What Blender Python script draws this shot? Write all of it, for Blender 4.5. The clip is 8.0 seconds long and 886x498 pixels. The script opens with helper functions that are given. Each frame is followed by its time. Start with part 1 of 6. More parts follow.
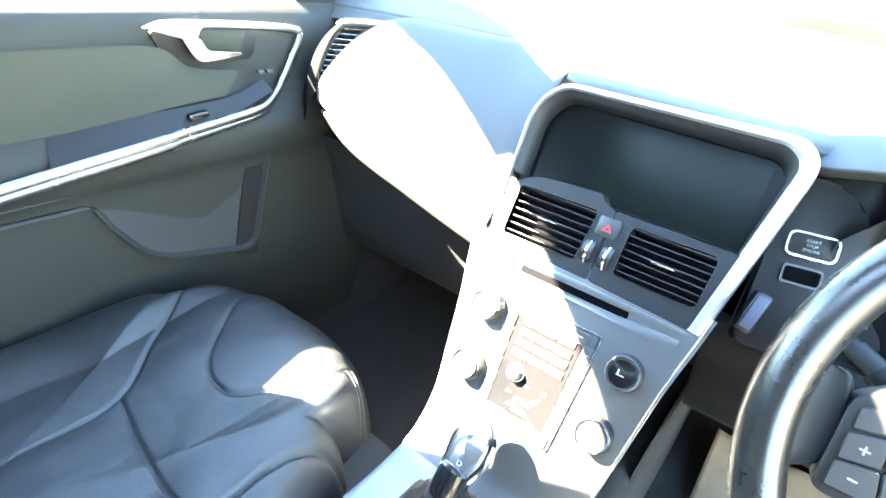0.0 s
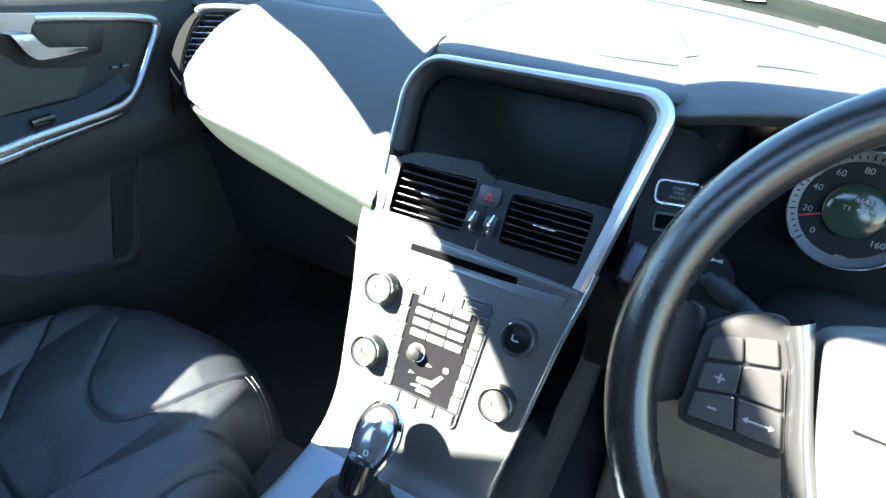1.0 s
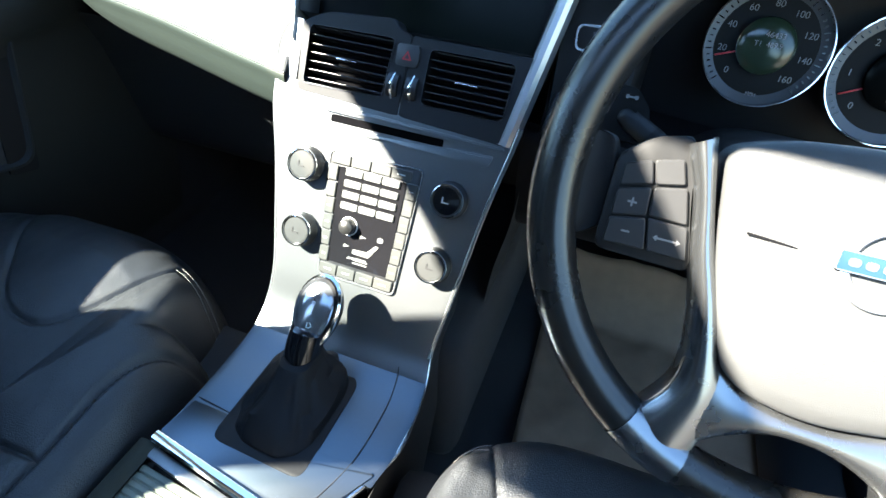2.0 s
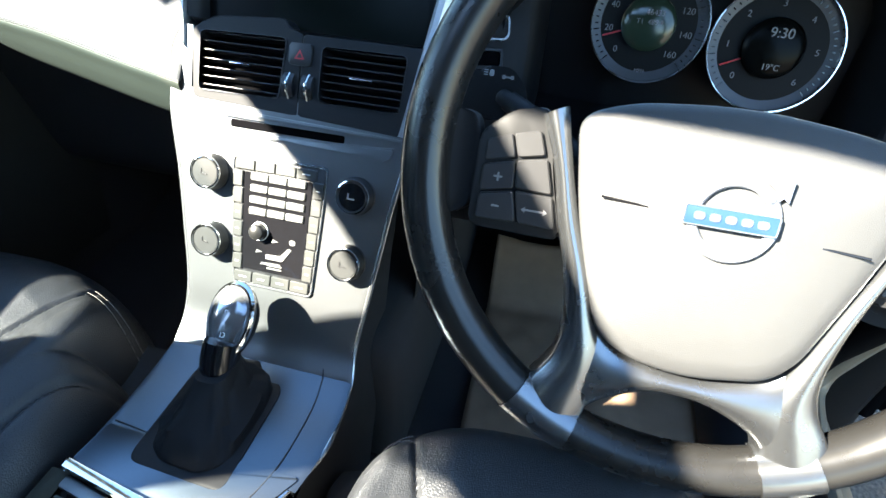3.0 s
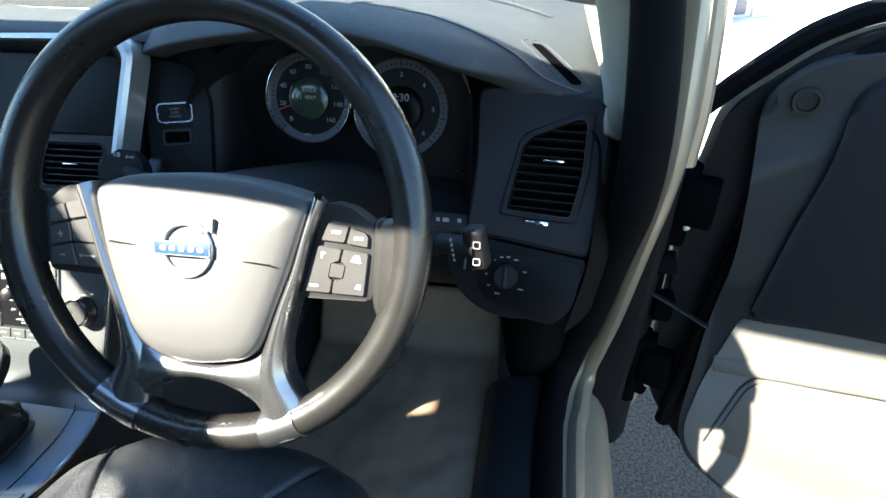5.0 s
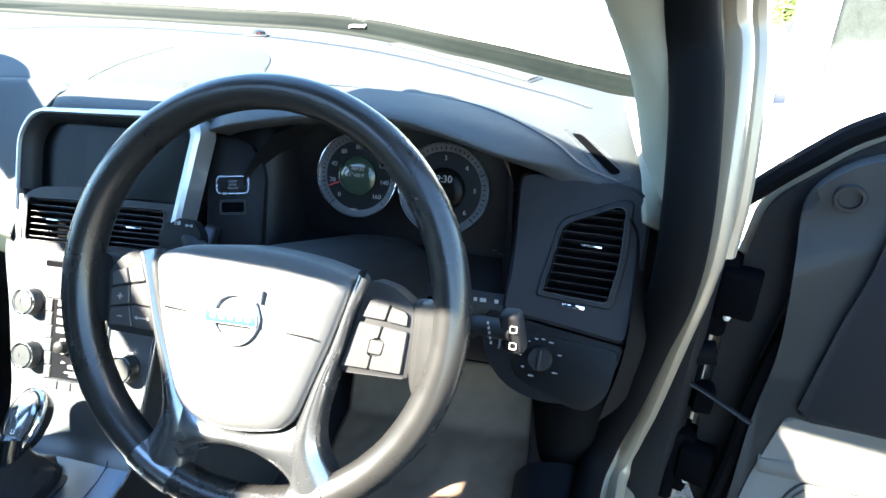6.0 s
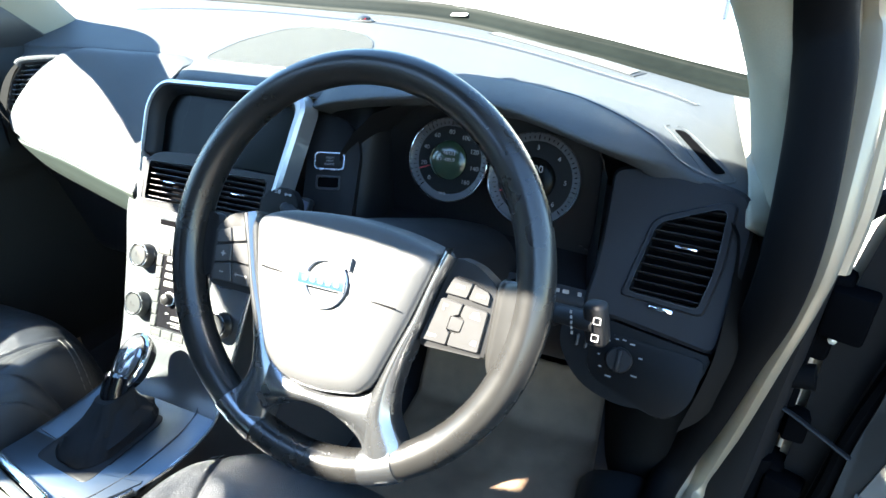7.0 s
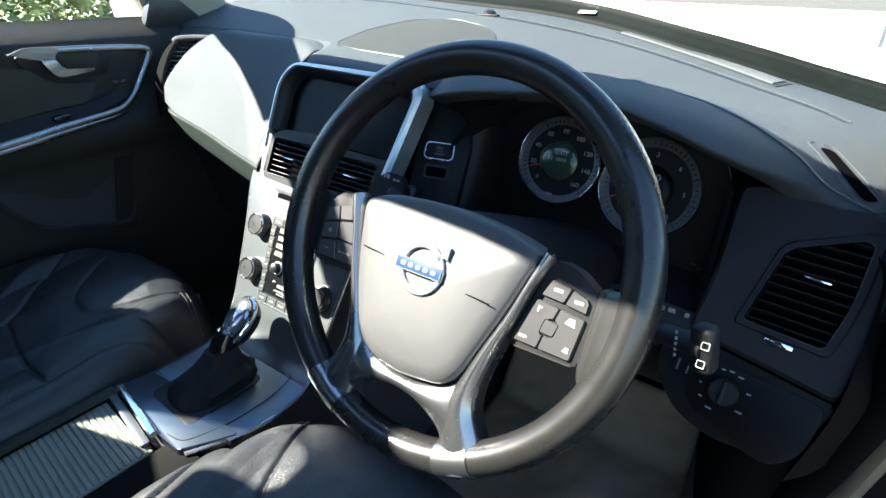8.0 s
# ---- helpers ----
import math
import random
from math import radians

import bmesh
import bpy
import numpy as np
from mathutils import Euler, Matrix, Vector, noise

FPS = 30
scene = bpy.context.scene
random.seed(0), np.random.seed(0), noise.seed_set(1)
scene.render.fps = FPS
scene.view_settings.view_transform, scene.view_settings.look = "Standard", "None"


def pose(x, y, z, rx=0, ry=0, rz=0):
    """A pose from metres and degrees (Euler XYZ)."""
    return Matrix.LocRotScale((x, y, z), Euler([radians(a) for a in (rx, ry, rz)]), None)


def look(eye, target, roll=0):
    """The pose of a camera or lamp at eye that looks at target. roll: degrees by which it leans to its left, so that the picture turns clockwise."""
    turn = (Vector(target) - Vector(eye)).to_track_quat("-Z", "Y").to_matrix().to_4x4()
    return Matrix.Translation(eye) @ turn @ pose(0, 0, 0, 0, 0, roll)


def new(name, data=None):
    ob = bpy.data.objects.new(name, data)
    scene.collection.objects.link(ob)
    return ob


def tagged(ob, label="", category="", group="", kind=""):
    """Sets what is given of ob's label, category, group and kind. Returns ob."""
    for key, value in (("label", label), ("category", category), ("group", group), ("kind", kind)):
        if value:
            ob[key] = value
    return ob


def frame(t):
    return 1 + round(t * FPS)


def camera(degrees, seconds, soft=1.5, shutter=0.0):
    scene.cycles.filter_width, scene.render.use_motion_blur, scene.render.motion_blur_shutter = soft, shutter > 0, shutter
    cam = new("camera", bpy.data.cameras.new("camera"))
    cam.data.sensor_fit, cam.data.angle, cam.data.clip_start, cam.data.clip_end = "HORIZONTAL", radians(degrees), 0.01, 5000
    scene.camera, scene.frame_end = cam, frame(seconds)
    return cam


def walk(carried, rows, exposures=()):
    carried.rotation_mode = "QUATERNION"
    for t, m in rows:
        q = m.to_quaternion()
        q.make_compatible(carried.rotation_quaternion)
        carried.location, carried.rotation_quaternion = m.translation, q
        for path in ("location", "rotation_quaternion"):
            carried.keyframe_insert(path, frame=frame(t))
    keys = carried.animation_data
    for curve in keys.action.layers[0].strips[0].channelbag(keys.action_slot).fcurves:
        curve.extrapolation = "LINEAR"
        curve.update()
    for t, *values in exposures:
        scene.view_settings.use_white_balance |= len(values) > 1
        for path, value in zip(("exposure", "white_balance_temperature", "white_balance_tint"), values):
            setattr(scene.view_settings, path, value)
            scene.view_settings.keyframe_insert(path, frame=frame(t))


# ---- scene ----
# Car interior. x to the car's right, y ahead, z up from the road; the steering wheel's centre is at y = 0.
cam = camera(78.1, 8.0)
ROWS = [  # seconds, x, y, z, yaw, pitch, roll
    (0.0, 0.1796, -0.3351, 1.2668, 35.35, -28.45, 6.94),
    (0.5, 0.1921, -0.3205, 1.2700, 31.16, -29.33, 5.44),
    (1.0, 0.2105, -0.3021, 1.2549, 26.43, -28.81, 4.68),
    (1.5, 0.2123, -0.2998, 1.2490, 21.67, -35.95, 4.53),
    (1.7, 0.2197, -0.3063, 1.2420, 19.99, -39.34, 4.52),
    (2.8, 0.2613, -0.3035, 1.2097, 14.49, -38.69, 2.64),
    (3.0, 0.2850, -0.2972, 1.2226, 13.50, -38.64, 2.37),
    (3.5, 0.3791, -0.2871, 1.2513, 12.25, -38.88, 1.03),
    (4.0, 0.4827, -0.3010, 1.2286, 12.01, -38.62, -0.18),
    (4.5, 0.6100, -0.3232, 1.2472, 11.50, -35.31, -1.62),
    (4.7, 0.6391, -0.3348, 1.2659, 11.49, -35.37, -2.04),
    (5.8, 0.6475, -0.3430, 1.3083, 10.36, -26.64, -1.74),
    (6.0, 0.6407, -0.3458, 1.3033, 14.91, -26.46, -1.17),
    (6.5, 0.6366, -0.3552, 1.2991, 24.50, -26.60, 0.02),
    (7.0, 0.6360, -0.3542, 1.2915, 24.07, -26.69, -0.26),
    (7.5, 0.6342, -0.3527, 1.2874, 32.87, -26.84, 0.92),
    (8.0, 0.6313, -0.3506, 1.2858, 35.45, -26.99, 1.14),
]


def cam_pose(x, y, z, yaw, pitch, roll):
    return pose(x, y, z, 90 + pitch, 0, yaw) @ pose(0, 0, 0, 0, 0, roll)


walk(cam, [(row[0], cam_pose(*row[1:])) for row in ROWS], [(0.0, 7.1, 8600, 8), (0.25, 6.05, 7800, 7), (0.6, 5.33, 7200, 7), (1.0, 4.92, 6850, 6), (1.5, 4.47, 6850, 6), (3.0, 4.1, 7050, 7), (3.5, 4.25, 7150, 7), (4.0, 3.85, 7150, 7), (4.7, 3.55, 7100, 7), (5.8, 4.68, 6950, 7), (6.5, 4.58, 6850, 7), (7.0, 4.4, 6850, 7), (7.6, 3.68, 6750, 7), (8.0, 3.33, 6750, 7)])
from mathutils import bvhtree

# ---- light ----
SUN = Vector((-1.0, -0.75, 1.1)).normalized()  # towards the sun
world = bpy.data.worlds.new("sky")
scene.world = world
world.use_nodes = True
wn = world.node_tree.nodes
sky = wn.new("ShaderNodeTexSky")
sky.sky_type, sky.sun_disc = "NISHITA", False
sky.sun_elevation = math.asin(SUN.z)
sky.sun_rotation = math.atan2(SUN.x, SUN.y)
sky.air_density, sky.dust_density, sky.ozone_density = 1.5, 0.1, 8.0
wn["Background"].inputs["Strength"].default_value = 0.062
world.node_tree.links.new(sky.outputs[0], wn["Background"].inputs[0])
lamp = bpy.data.lights.new("sun", "SUN")
lamp.energy, lamp.angle, lamp.color = 5.0, radians(0.55), (1.0, 0.95, 0.87)
sun = new("sun", lamp)
sun.matrix_world = look(SUN * 20, (0, 0, 0))


# ---- materials ----
def mat(name, color, rough=0.5, metal=0.0, grain=0.0, scale=60.0, vary=0.12, coat=0.0, spec=0.5, stretch=None, wear=0.0, sheen=0.0, cells=False, speck=0.4, rvar=0.05):
    m = bpy.data.materials.new(name)
    m.use_nodes = True
    n, l = m.node_tree.nodes, m.node_tree.links
    b = n["Principled BSDF"]
    b.inputs["Metallic"].default_value = metal
    b.inputs["Coat Weight"].default_value = coat
    b.inputs["Coat Roughness"].default_value = 0.05
    b.inputs["Specular IOR Level"].default_value = spec
    b.inputs["Sheen Weight"].default_value = sheen
    co = n.new("ShaderNodeTexCoord")
    mp = n.new("ShaderNodeMapping")
    l.new(co.outputs["Object"], mp.inputs[0])
    if stretch:
        mp.inputs["Scale"].default_value = stretch
    big = n.new("ShaderNodeTexNoise")
    big.inputs["Scale"].default_value, big.inputs["Detail"].default_value = 7.0, 5.0
    l.new(co.outputs["Object"], big.inputs["Vector"])
    fine = n.new("ShaderNodeTexNoise")
    fine.inputs["Scale"].default_value, fine.inputs["Detail"].default_value = scale, 4.0
    l.new(mp.outputs[0], fine.inputs["Vector"])
    mix = n.new("ShaderNodeMath")
    mix.operation = "MULTIPLY_ADD"
    l.new(big.outputs["Fac"], mix.inputs[0])
    mix.inputs[1].default_value = 1 - speck
    half = n.new("ShaderNodeMath")
    half.operation = "MULTIPLY"
    half.inputs[1].default_value = speck
    l.new(fine.outputs["Fac"], half.inputs[0])
    l.new(half.outputs[0], mix.inputs[2])
    ramp = n.new("ShaderNodeMapRange")
    ramp.inputs["From Min"].default_value, ramp.inputs["From Max"].default_value = 0.3, 0.7
    ramp.inputs["To Min"].default_value, ramp.inputs["To Max"].default_value = 1 - vary, 1 + vary
    l.new(mix.outputs[0], ramp.inputs[0])
    tint = n.new("ShaderNodeVectorMath")
    tint.operation = "SCALE"
    tint.inputs[0].default_value = color
    l.new(ramp.outputs[0], tint.inputs["Scale"])
    l.new(tint.outputs[0], b.inputs["Base Color"])
    rr = n.new("ShaderNodeMapRange")
    rr.inputs["From Min"].default_value, rr.inputs["From Max"].default_value = 0.3, 0.7
    rr.inputs["To Min"].default_value, rr.inputs["To Max"].default_value = max(rough - (0.01 if metal else rvar), 0.02), min(rough + (0.01 if metal else rvar) + wear, 1)
    l.new(mix.outputs[0], rr.inputs[0])
    l.new(rr.outputs[0], b.inputs["Roughness"])
    if grain:
        bump = n.new("ShaderNodeBump")
        bump.inputs["Strength"].default_value = grain
        bump.inputs["Distance"].default_value = 0.0006
        if cells:
            vor = n.new("ShaderNodeTexVoronoi")
            vor.feature = "DISTANCE_TO_EDGE"
            vor.inputs["Scale"].default_value = scale
            l.new(mp.outputs[0], vor.inputs["Vector"])
            cl = n.new("ShaderNodeMapRange")
            cl.inputs["From Max"].default_value = 0.22
            l.new(vor.outputs["Distance"], cl.inputs[0])
            l.new(cl.outputs[0], bump.inputs["Height"])
        else:
            l.new(fine.outputs["Fac"], bump.inputs["Height"])
        l.new(bump.outputs[0], b.inputs["Normal"])
    return m


def glow(name, color, power):
    m = bpy.data.materials.new(name)
    m.use_nodes = True
    b = m.node_tree.nodes["Principled BSDF"]
    b.inputs["Base Color"].default_value = (*color, 1)
    b.inputs["Emission Color"].default_value = (*color, 1)
    b.inputs["Emission Strength"].default_value = power
    return m


M_SPOKE = mat("spoke_satin_silver", (0.24, 0.25, 0.26), 0.27, metal=0.95, vary=0.03)
M_HUB = mat("airbag_cover_plastic", (0.050, 0.051, 0.052), 0.5, grain=0.2, scale=1100, cells=True, vary=0.06)
# charcoal darkened to stand in for shade near the open door
M_DASH_R = mat("shaded_charcoal_plastic", (0.012, 0.013, 0.016), 0.62, grain=0.3, scale=900, cells=True, spec=0.2)
M_FRIT = mat("windscreen_band", (0.0045, 0.006, 0.005), 0.6, vary=0.3, spec=0.08)
M_DASH = mat("dash_soft_plastic", (0.047, 0.052, 0.057), 0.66, grain=0.5, scale=900, cells=True, spec=0.3)
M_DASH_LOW = mat("dash_lower_plastic", (0.024, 0.025, 0.027), 0.58, grain=0.4, scale=900, cells=True, spec=0.25)
M_BLACK = mat("satin_black_plastic", (0.014, 0.015, 0.017), 0.38, grain=0.15, scale=700)
M_GLOSS = mat("gloss_black_plastic", (0.006, 0.006, 0.007), 0.12, vary=0.05)
M_SILVER = mat("satin_silver_trim", (0.18, 0.19, 0.197), 0.36, metal=0.85, grain=0.06, scale=500, vary=0.04)
# faceplate silver again, darkened and blued for the deck's shade
M_DECK = mat("shaded_deck_silver", (0.092, 0.115, 0.140), 0.30, metal=0.95, grain=0.04, scale=500, vary=0.04)
M_CHROME = mat("chrome", (0.78, 0.8, 0.82), 0.09, metal=1.0, vary=0.02)
M_SILVER_P = mat("silver_paint_trim", (0.42, 0.44, 0.46), 0.27, metal=0.9, vary=0.01)
M_SILVER_S = mat("soft_silver_trim", (0.45, 0.46, 0.47), 0.36, metal=0.8, vary=0.03)
M_LEATHER = mat("black_leather", (0.018, 0.0195, 0.0215), 0.34, grain=0.35, scale=420, vary=0.18, wear=0.08, cells=True, spec=0.5)
M_RIM = mat("rim_leather", (0.0115, 0.0113, 0.011), 0.28, vary=0.06, spec=0.55)
M_THREAD = mat("grey_thread", (0.2, 0.19, 0.175), 0.8)
M_CARPET = mat("dark_carpet", (0.022, 0.022, 0.024), 0.95, grain=1.0, scale=700, vary=0.35)
M_PAPER = mat("brown_paper", (0.19, 0.125, 0.082), 0.8, grain=0.4, scale=40, vary=0.2)
M_DOOR = mat("door_trim_plastic", (0.019, 0.0195, 0.0175), 0.62, grain=0.4, scale=800, cells=True, spec=0.2)
M_DOOR_S = mat("door_trim_soft", (0.026, 0.027, 0.020), 0.66, grain=0.35, scale=800, cells=True, spec=0.2)
M_DOORC = mat("mid_grey_door_edge", (0.023, 0.0235, 0.023), 0.65, grain=0.3, scale=900, cells=True, spec=0.3)
# door card paled to stand in for the sun on its lower part
M_DOORR = mat("sunlit_door_card", (0.11, 0.107, 0.097), 0.65, grain=0.4, scale=900, cells=True)
M_HEAD = mat("beige_pillar_fabric", (0.24, 0.222, 0.168), 0.9, grain=0.5, scale=700)
# unseen roof lining, kept dark to cut bounced light
M_CEIL = mat("unseen_dark_roof", (0.06, 0.062, 0.068), 0.95, grain=0.4, scale=700)
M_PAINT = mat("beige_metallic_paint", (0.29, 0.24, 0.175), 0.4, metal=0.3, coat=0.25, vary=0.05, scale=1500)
# the car's beige again, lightened for strong sun on the bonnet
M_BONNET = mat("sunlit_bonnet_paint", (0.5, 0.45, 0.37), 0.35, metal=0.1, coat=0.5, vary=0.05, scale=1500)
M_RUBBER = mat("rubber_seal", (0.0035, 0.0035, 0.004), 0.8, grain=0.2, scale=300, spec=0.06)
M_ASPHALT = mat("asphalt", (0.062, 0.054, 0.046), 0.9, grain=1.0, scale=130, vary=0.98, speck=0.9)
M_CONCRETE = mat("pale_concrete", (0.55, 0.54, 0.5), 0.85, grain=0.5, scale=60, vary=0.15)
M_WHITE = mat("white_mark", (0.8, 0.8, 0.8), 0.5)
M_DIAL = mat("dial_face", (0.007, 0.0075, 0.008), 0.5, vary=0.05, spec=0.12)
M_DIALRING = mat("dial_ring", (0.060, 0.062, 0.068), 0.4, metal=0.5, vary=0.05)
M_RED = mat("red_mark", (0.45, 0.02, 0.03), 0.4)
M_BLUE = mat("emblem_blue", (0.014, 0.038, 0.15), 0.3, coat=0.3)
M_KEY = mat("silver_key", (0.55, 0.56, 0.55), 0.4, metal=0.5)
M_GAITER = mat("gaiter_leather", (0.007, 0.007, 0.008), 0.6, grain=0.3, scale=900, cells=True, spec=0.2)
M_BTN = mat("grey_button", (0.023, 0.023, 0.024), 0.42, vary=0.06, spec=0.45)


def tinted(name, color):
    """Thin tinted glass: lets light through with a tint, and shines a little."""
    m = bpy.data.materials.new(name)
    m.use_nodes = True
    n, l = m.node_tree.nodes, m.node_tree.links
    n.remove(n["Principled BSDF"])
    clear, shine, mix = n.new("ShaderNodeBsdfTransparent"), n.new("ShaderNodeBsdfGlossy"), n.new("ShaderNodeMixShader")
    clear.inputs["Color"].default_value = (*color, 1)
    shine.inputs["Roughness"].default_value = 0.02
    mix.inputs[0].default_value = 0.025
    l.new(clear.outputs[0], mix.inputs[1])
    l.new(shine.outputs[0], mix.inputs[2])
    l.new(mix.outputs[0], n["Material Output"].inputs["Surface"])
    return m


M_SCREEN = tinted("windscreen_glass", (0.72, 0.77, 0.77))
M_SIDE = tinted("side_glass", (0.80, 0.86, 0.88))
M_POD = mat("pod_plastic", (0.013, 0.013, 0.0135), 0.5, vary=0.06, spec=0.3)
M_TINT = mat("screen_glass", (0.003, 0.0034, 0.0032), 0.22, vary=0.02, spec=0.06)
M_KNOB = mat("knob_metal", (0.018, 0.019, 0.019), 0.35, metal=0.3, vary=0.03)
M_DIALCAP = mat("dial_cap", (0.05, 0.052, 0.052), 0.33, metal=0.35, vary=0.05)
M_BAND = mat("pale_trim_band", (0.022, 0.029, 0.025), 0.5, grain=0.1, scale=700, vary=0.05, spec=0.35)
M_PADBAR = mat("keypad_bar", (0.13, 0.135, 0.13), 0.4, metal=0.2, vary=0.08)
M_PADKEY = mat("keypad_key", (0.052, 0.054, 0.052), 0.42, metal=0.3, vary=0.05)
M_RIB = mat("ribbed_cover", (0.16, 0.17, 0.135), 0.6, vary=0.1)
M_CAP = mat("smoked_clear_cap", (0.32, 0.33, 0.34), 0.13, metal=0.8, vary=0.05)
M_EMBLEM = mat("emblem_silver", (0.30, 0.32, 0.36), 0.25, metal=0.7, vary=0.02)
M_MARK = mat("pale_print", (0.22, 0.22, 0.215), 0.5)
M_DIM = mat("dim_print", (0.17, 0.175, 0.18), 0.6)
M_GRILLE = mat("demister_plastic", (0.105, 0.107, 0.103), 0.45, vary=0.08)
# matt black deepened to stand in for shade on sunlit parts
M_MATT = mat("shade_matt_plastic", (0.006, 0.006, 0.006), 0.8, grain=0.2, scale=800, spec=0.05)
# black plastic; its depth also stands in for shade on some parts
M_NIGHT = mat("black_plastic_and_shade", (0.007, 0.007, 0.008), 0.55, grain=0.2, scale=800, spec=0.25)
M_SWITCH = mat("switch_black_plastic", (0.005, 0.005, 0.0055), 0.5, grain=0.2, scale=700, spec=0.12)
# glossless black: shade inside vents, slots and gaps put into colour
M_VOID = mat("shade_black", (0.003, 0.003, 0.0035), 1.0, spec=0.0)
M_HOUSE = mat("white_render", (0.8, 0.79, 0.76), 0.8, grain=0.3, scale=90)
M_FRAME = mat("painted_frame", (0.72, 0.73, 0.74), 0.5)
M_FASCIA = mat("fascia_plastic", (0.0105, 0.0112, 0.013), 0.5, grain=0.15, scale=700, spec=0.25)
M_LENS = mat("display_glass", (0.0035, 0.0050, 0.0038), 0.2, vary=0.02, spec=0.07)
M_LEAF = mat("leaf", (0.13, 0.17, 0.05), 0.6, vary=0.5, scale=9)
M_SLATE = mat("slate_paint", (0.05, 0.055, 0.085), 0.5)
M_CARBLUE = mat("dark_car_paint", (0.02, 0.022, 0.026), 0.2, coat=0.8, metal=0.3)
M_TYRE = mat("tyre", (0.015, 0.015, 0.015), 0.8, grain=0.3)


# ---- mesh helpers ----
def thing(name, at, label, category, group="", kind=""):
    ob = new(name)
    ob.location = at
    ob.empty_display_size = 0.05
    return tagged(ob, label, category, group, kind)


def part(name, bm, material, parent=None, label="", smooth=True, solid=0.0):
    """Links a bmesh, built in the car's own space, as one mesh object under its parent."""
    if smooth:
        for f in bm.faces:
            f.smooth = True
        for e in bm.edges:
            if len(e.link_faces) == 2 and e.calc_face_angle(0) > 0.6:
                e.smooth = False
    me = bpy.data.meshes.new(name)
    bm.to_mesh(me)
    bm.free()
    me.materials.append(material)
    ob = new(name, me)
    if parent:
        ob.parent = parent
        if not parent.parent:
            ob.matrix_parent_inverse = Matrix.Translation(-parent.location)
    if label:
        ob["label"] = label
    if solid:
        mod = ob.modifiers.new("thick", "SOLIDIFY")
        mod.thickness, mod.offset = solid, -1
    return ob


def basis(origin, x, y, z):
    m = Matrix((x, y, z)).transposed().to_4x4()
    m.translation = origin
    return m


def rbox(sx, sy, sz, m=Matrix(), bev=0.002, seg=2):
    bm = bmesh.new()
    bmesh.ops.create_cube(bm, size=1, matrix=Matrix.Diagonal((sx, sy, sz, 1)))
    if bev:
        bmesh.ops.bevel(bm, geom=bm.edges[:], offset=bev, segments=seg, profile=0.5, affect="EDGES")
    bm.transform(m)
    return bm


def rounded(pts, r, n=5):
    """A polygon with rounded corners. r: one radius or one for each corner."""
    out, k = [], len(pts)
    rs = r if isinstance(r, (list, tuple)) else [r] * k
    for i in range(k):
        p, a, b = Vector(pts[i]), Vector(pts[i - 1]), Vector(pts[(i + 1) % k])
        da, db = (a - p), (b - p)
        la, lb = da.length, db.length
        cut = min(rs[i], la * 0.49, lb * 0.49)
        if cut < 1e-5:
            out.append(tuple(p))
            continue
        s, e = p + da / la * cut, p + db / lb * cut
        for j in range(n + 1):
            t = j / n
            out.append(tuple((1 - t) ** 2 * s + 2 * t * (1 - t) * p + t * t * e))
    return out


def rrect(w, h, r, n=5, cx=0.0, cy=0.0):
    return rounded([(cx - w / 2, cy - h / 2), (cx + w / 2, cy - h / 2), (cx + w / 2, cy + h / 2), (cx - w / 2, cy + h / 2)], r, n)


def slab(pts, z0, z1, m=Matrix(), bev=0.0, seg=2):
    """A plate of that outline, between two heights."""
    bm = bmesh.new()
    low = [bm.verts.new((x, y, z0)) for x, y in pts]
    top = [bm.verts.new((x, y, z1)) for x, y in pts]
    k = len(pts)
    for i in range(k):
        bm.faces.new((low[i], low[(i + 1) % k], top[(i + 1) % k], top[i]))
    face = bm.faces.new(top)
    bm.faces.new(low[::-1])
    if bev:
        bmesh.ops.bevel(bm, geom=list(face.edges), offset=bev, segments=seg, profile=0.5, affect="EDGES")
    bmesh.ops.recalc_face_normals(bm, faces=bm.faces[:])
    bm.transform(m)
    return bm


def ribbon(loops, m=Matrix(), closed=True, cap=False):
    """Faces between successive outlines (each a list of as many points); closed: each outline closes on itself."""
    bm = bmesh.new()
    vs = [[bm.verts.new(p) for p in lp] for lp in loops]
    k = len(loops[0])
    for a, b in zip(vs, vs[1:]):
        for i in range(k if closed else k - 1):
            j = (i + 1) % k
            bm.faces.new((a[i], a[j], b[j], b[i]))
    if cap:
        bm.faces.new(vs[0][::-1])
        bm.faces.new(vs[-1])
    bmesh.ops.recalc_face_normals(bm, faces=bm.faces[:])
    bm.transform(m)
    return bm


def at_z(pts, z):
    return [(x, y, z) for x, y in pts]


def frame_ring(outer, inner, z0, z1, m=Matrix(), round_off=0.0015):
    """A flat frame between two outlines with as many points."""
    r = round_off
    def mid(a, b, t):
        return [((1 - t) * p[0] + t * q[0], (1 - t) * p[1] + t * q[1]) for p, q in zip(a, b)]
    loops = [at_z(outer, z0), at_z(outer, z1 - r), at_z(mid(outer, inner, 0.12), z1), at_z(mid(outer, inner, 0.88), z1), at_z(inner, z1 - r), at_z(inner, z0)]
    return ribbon(loops, m)


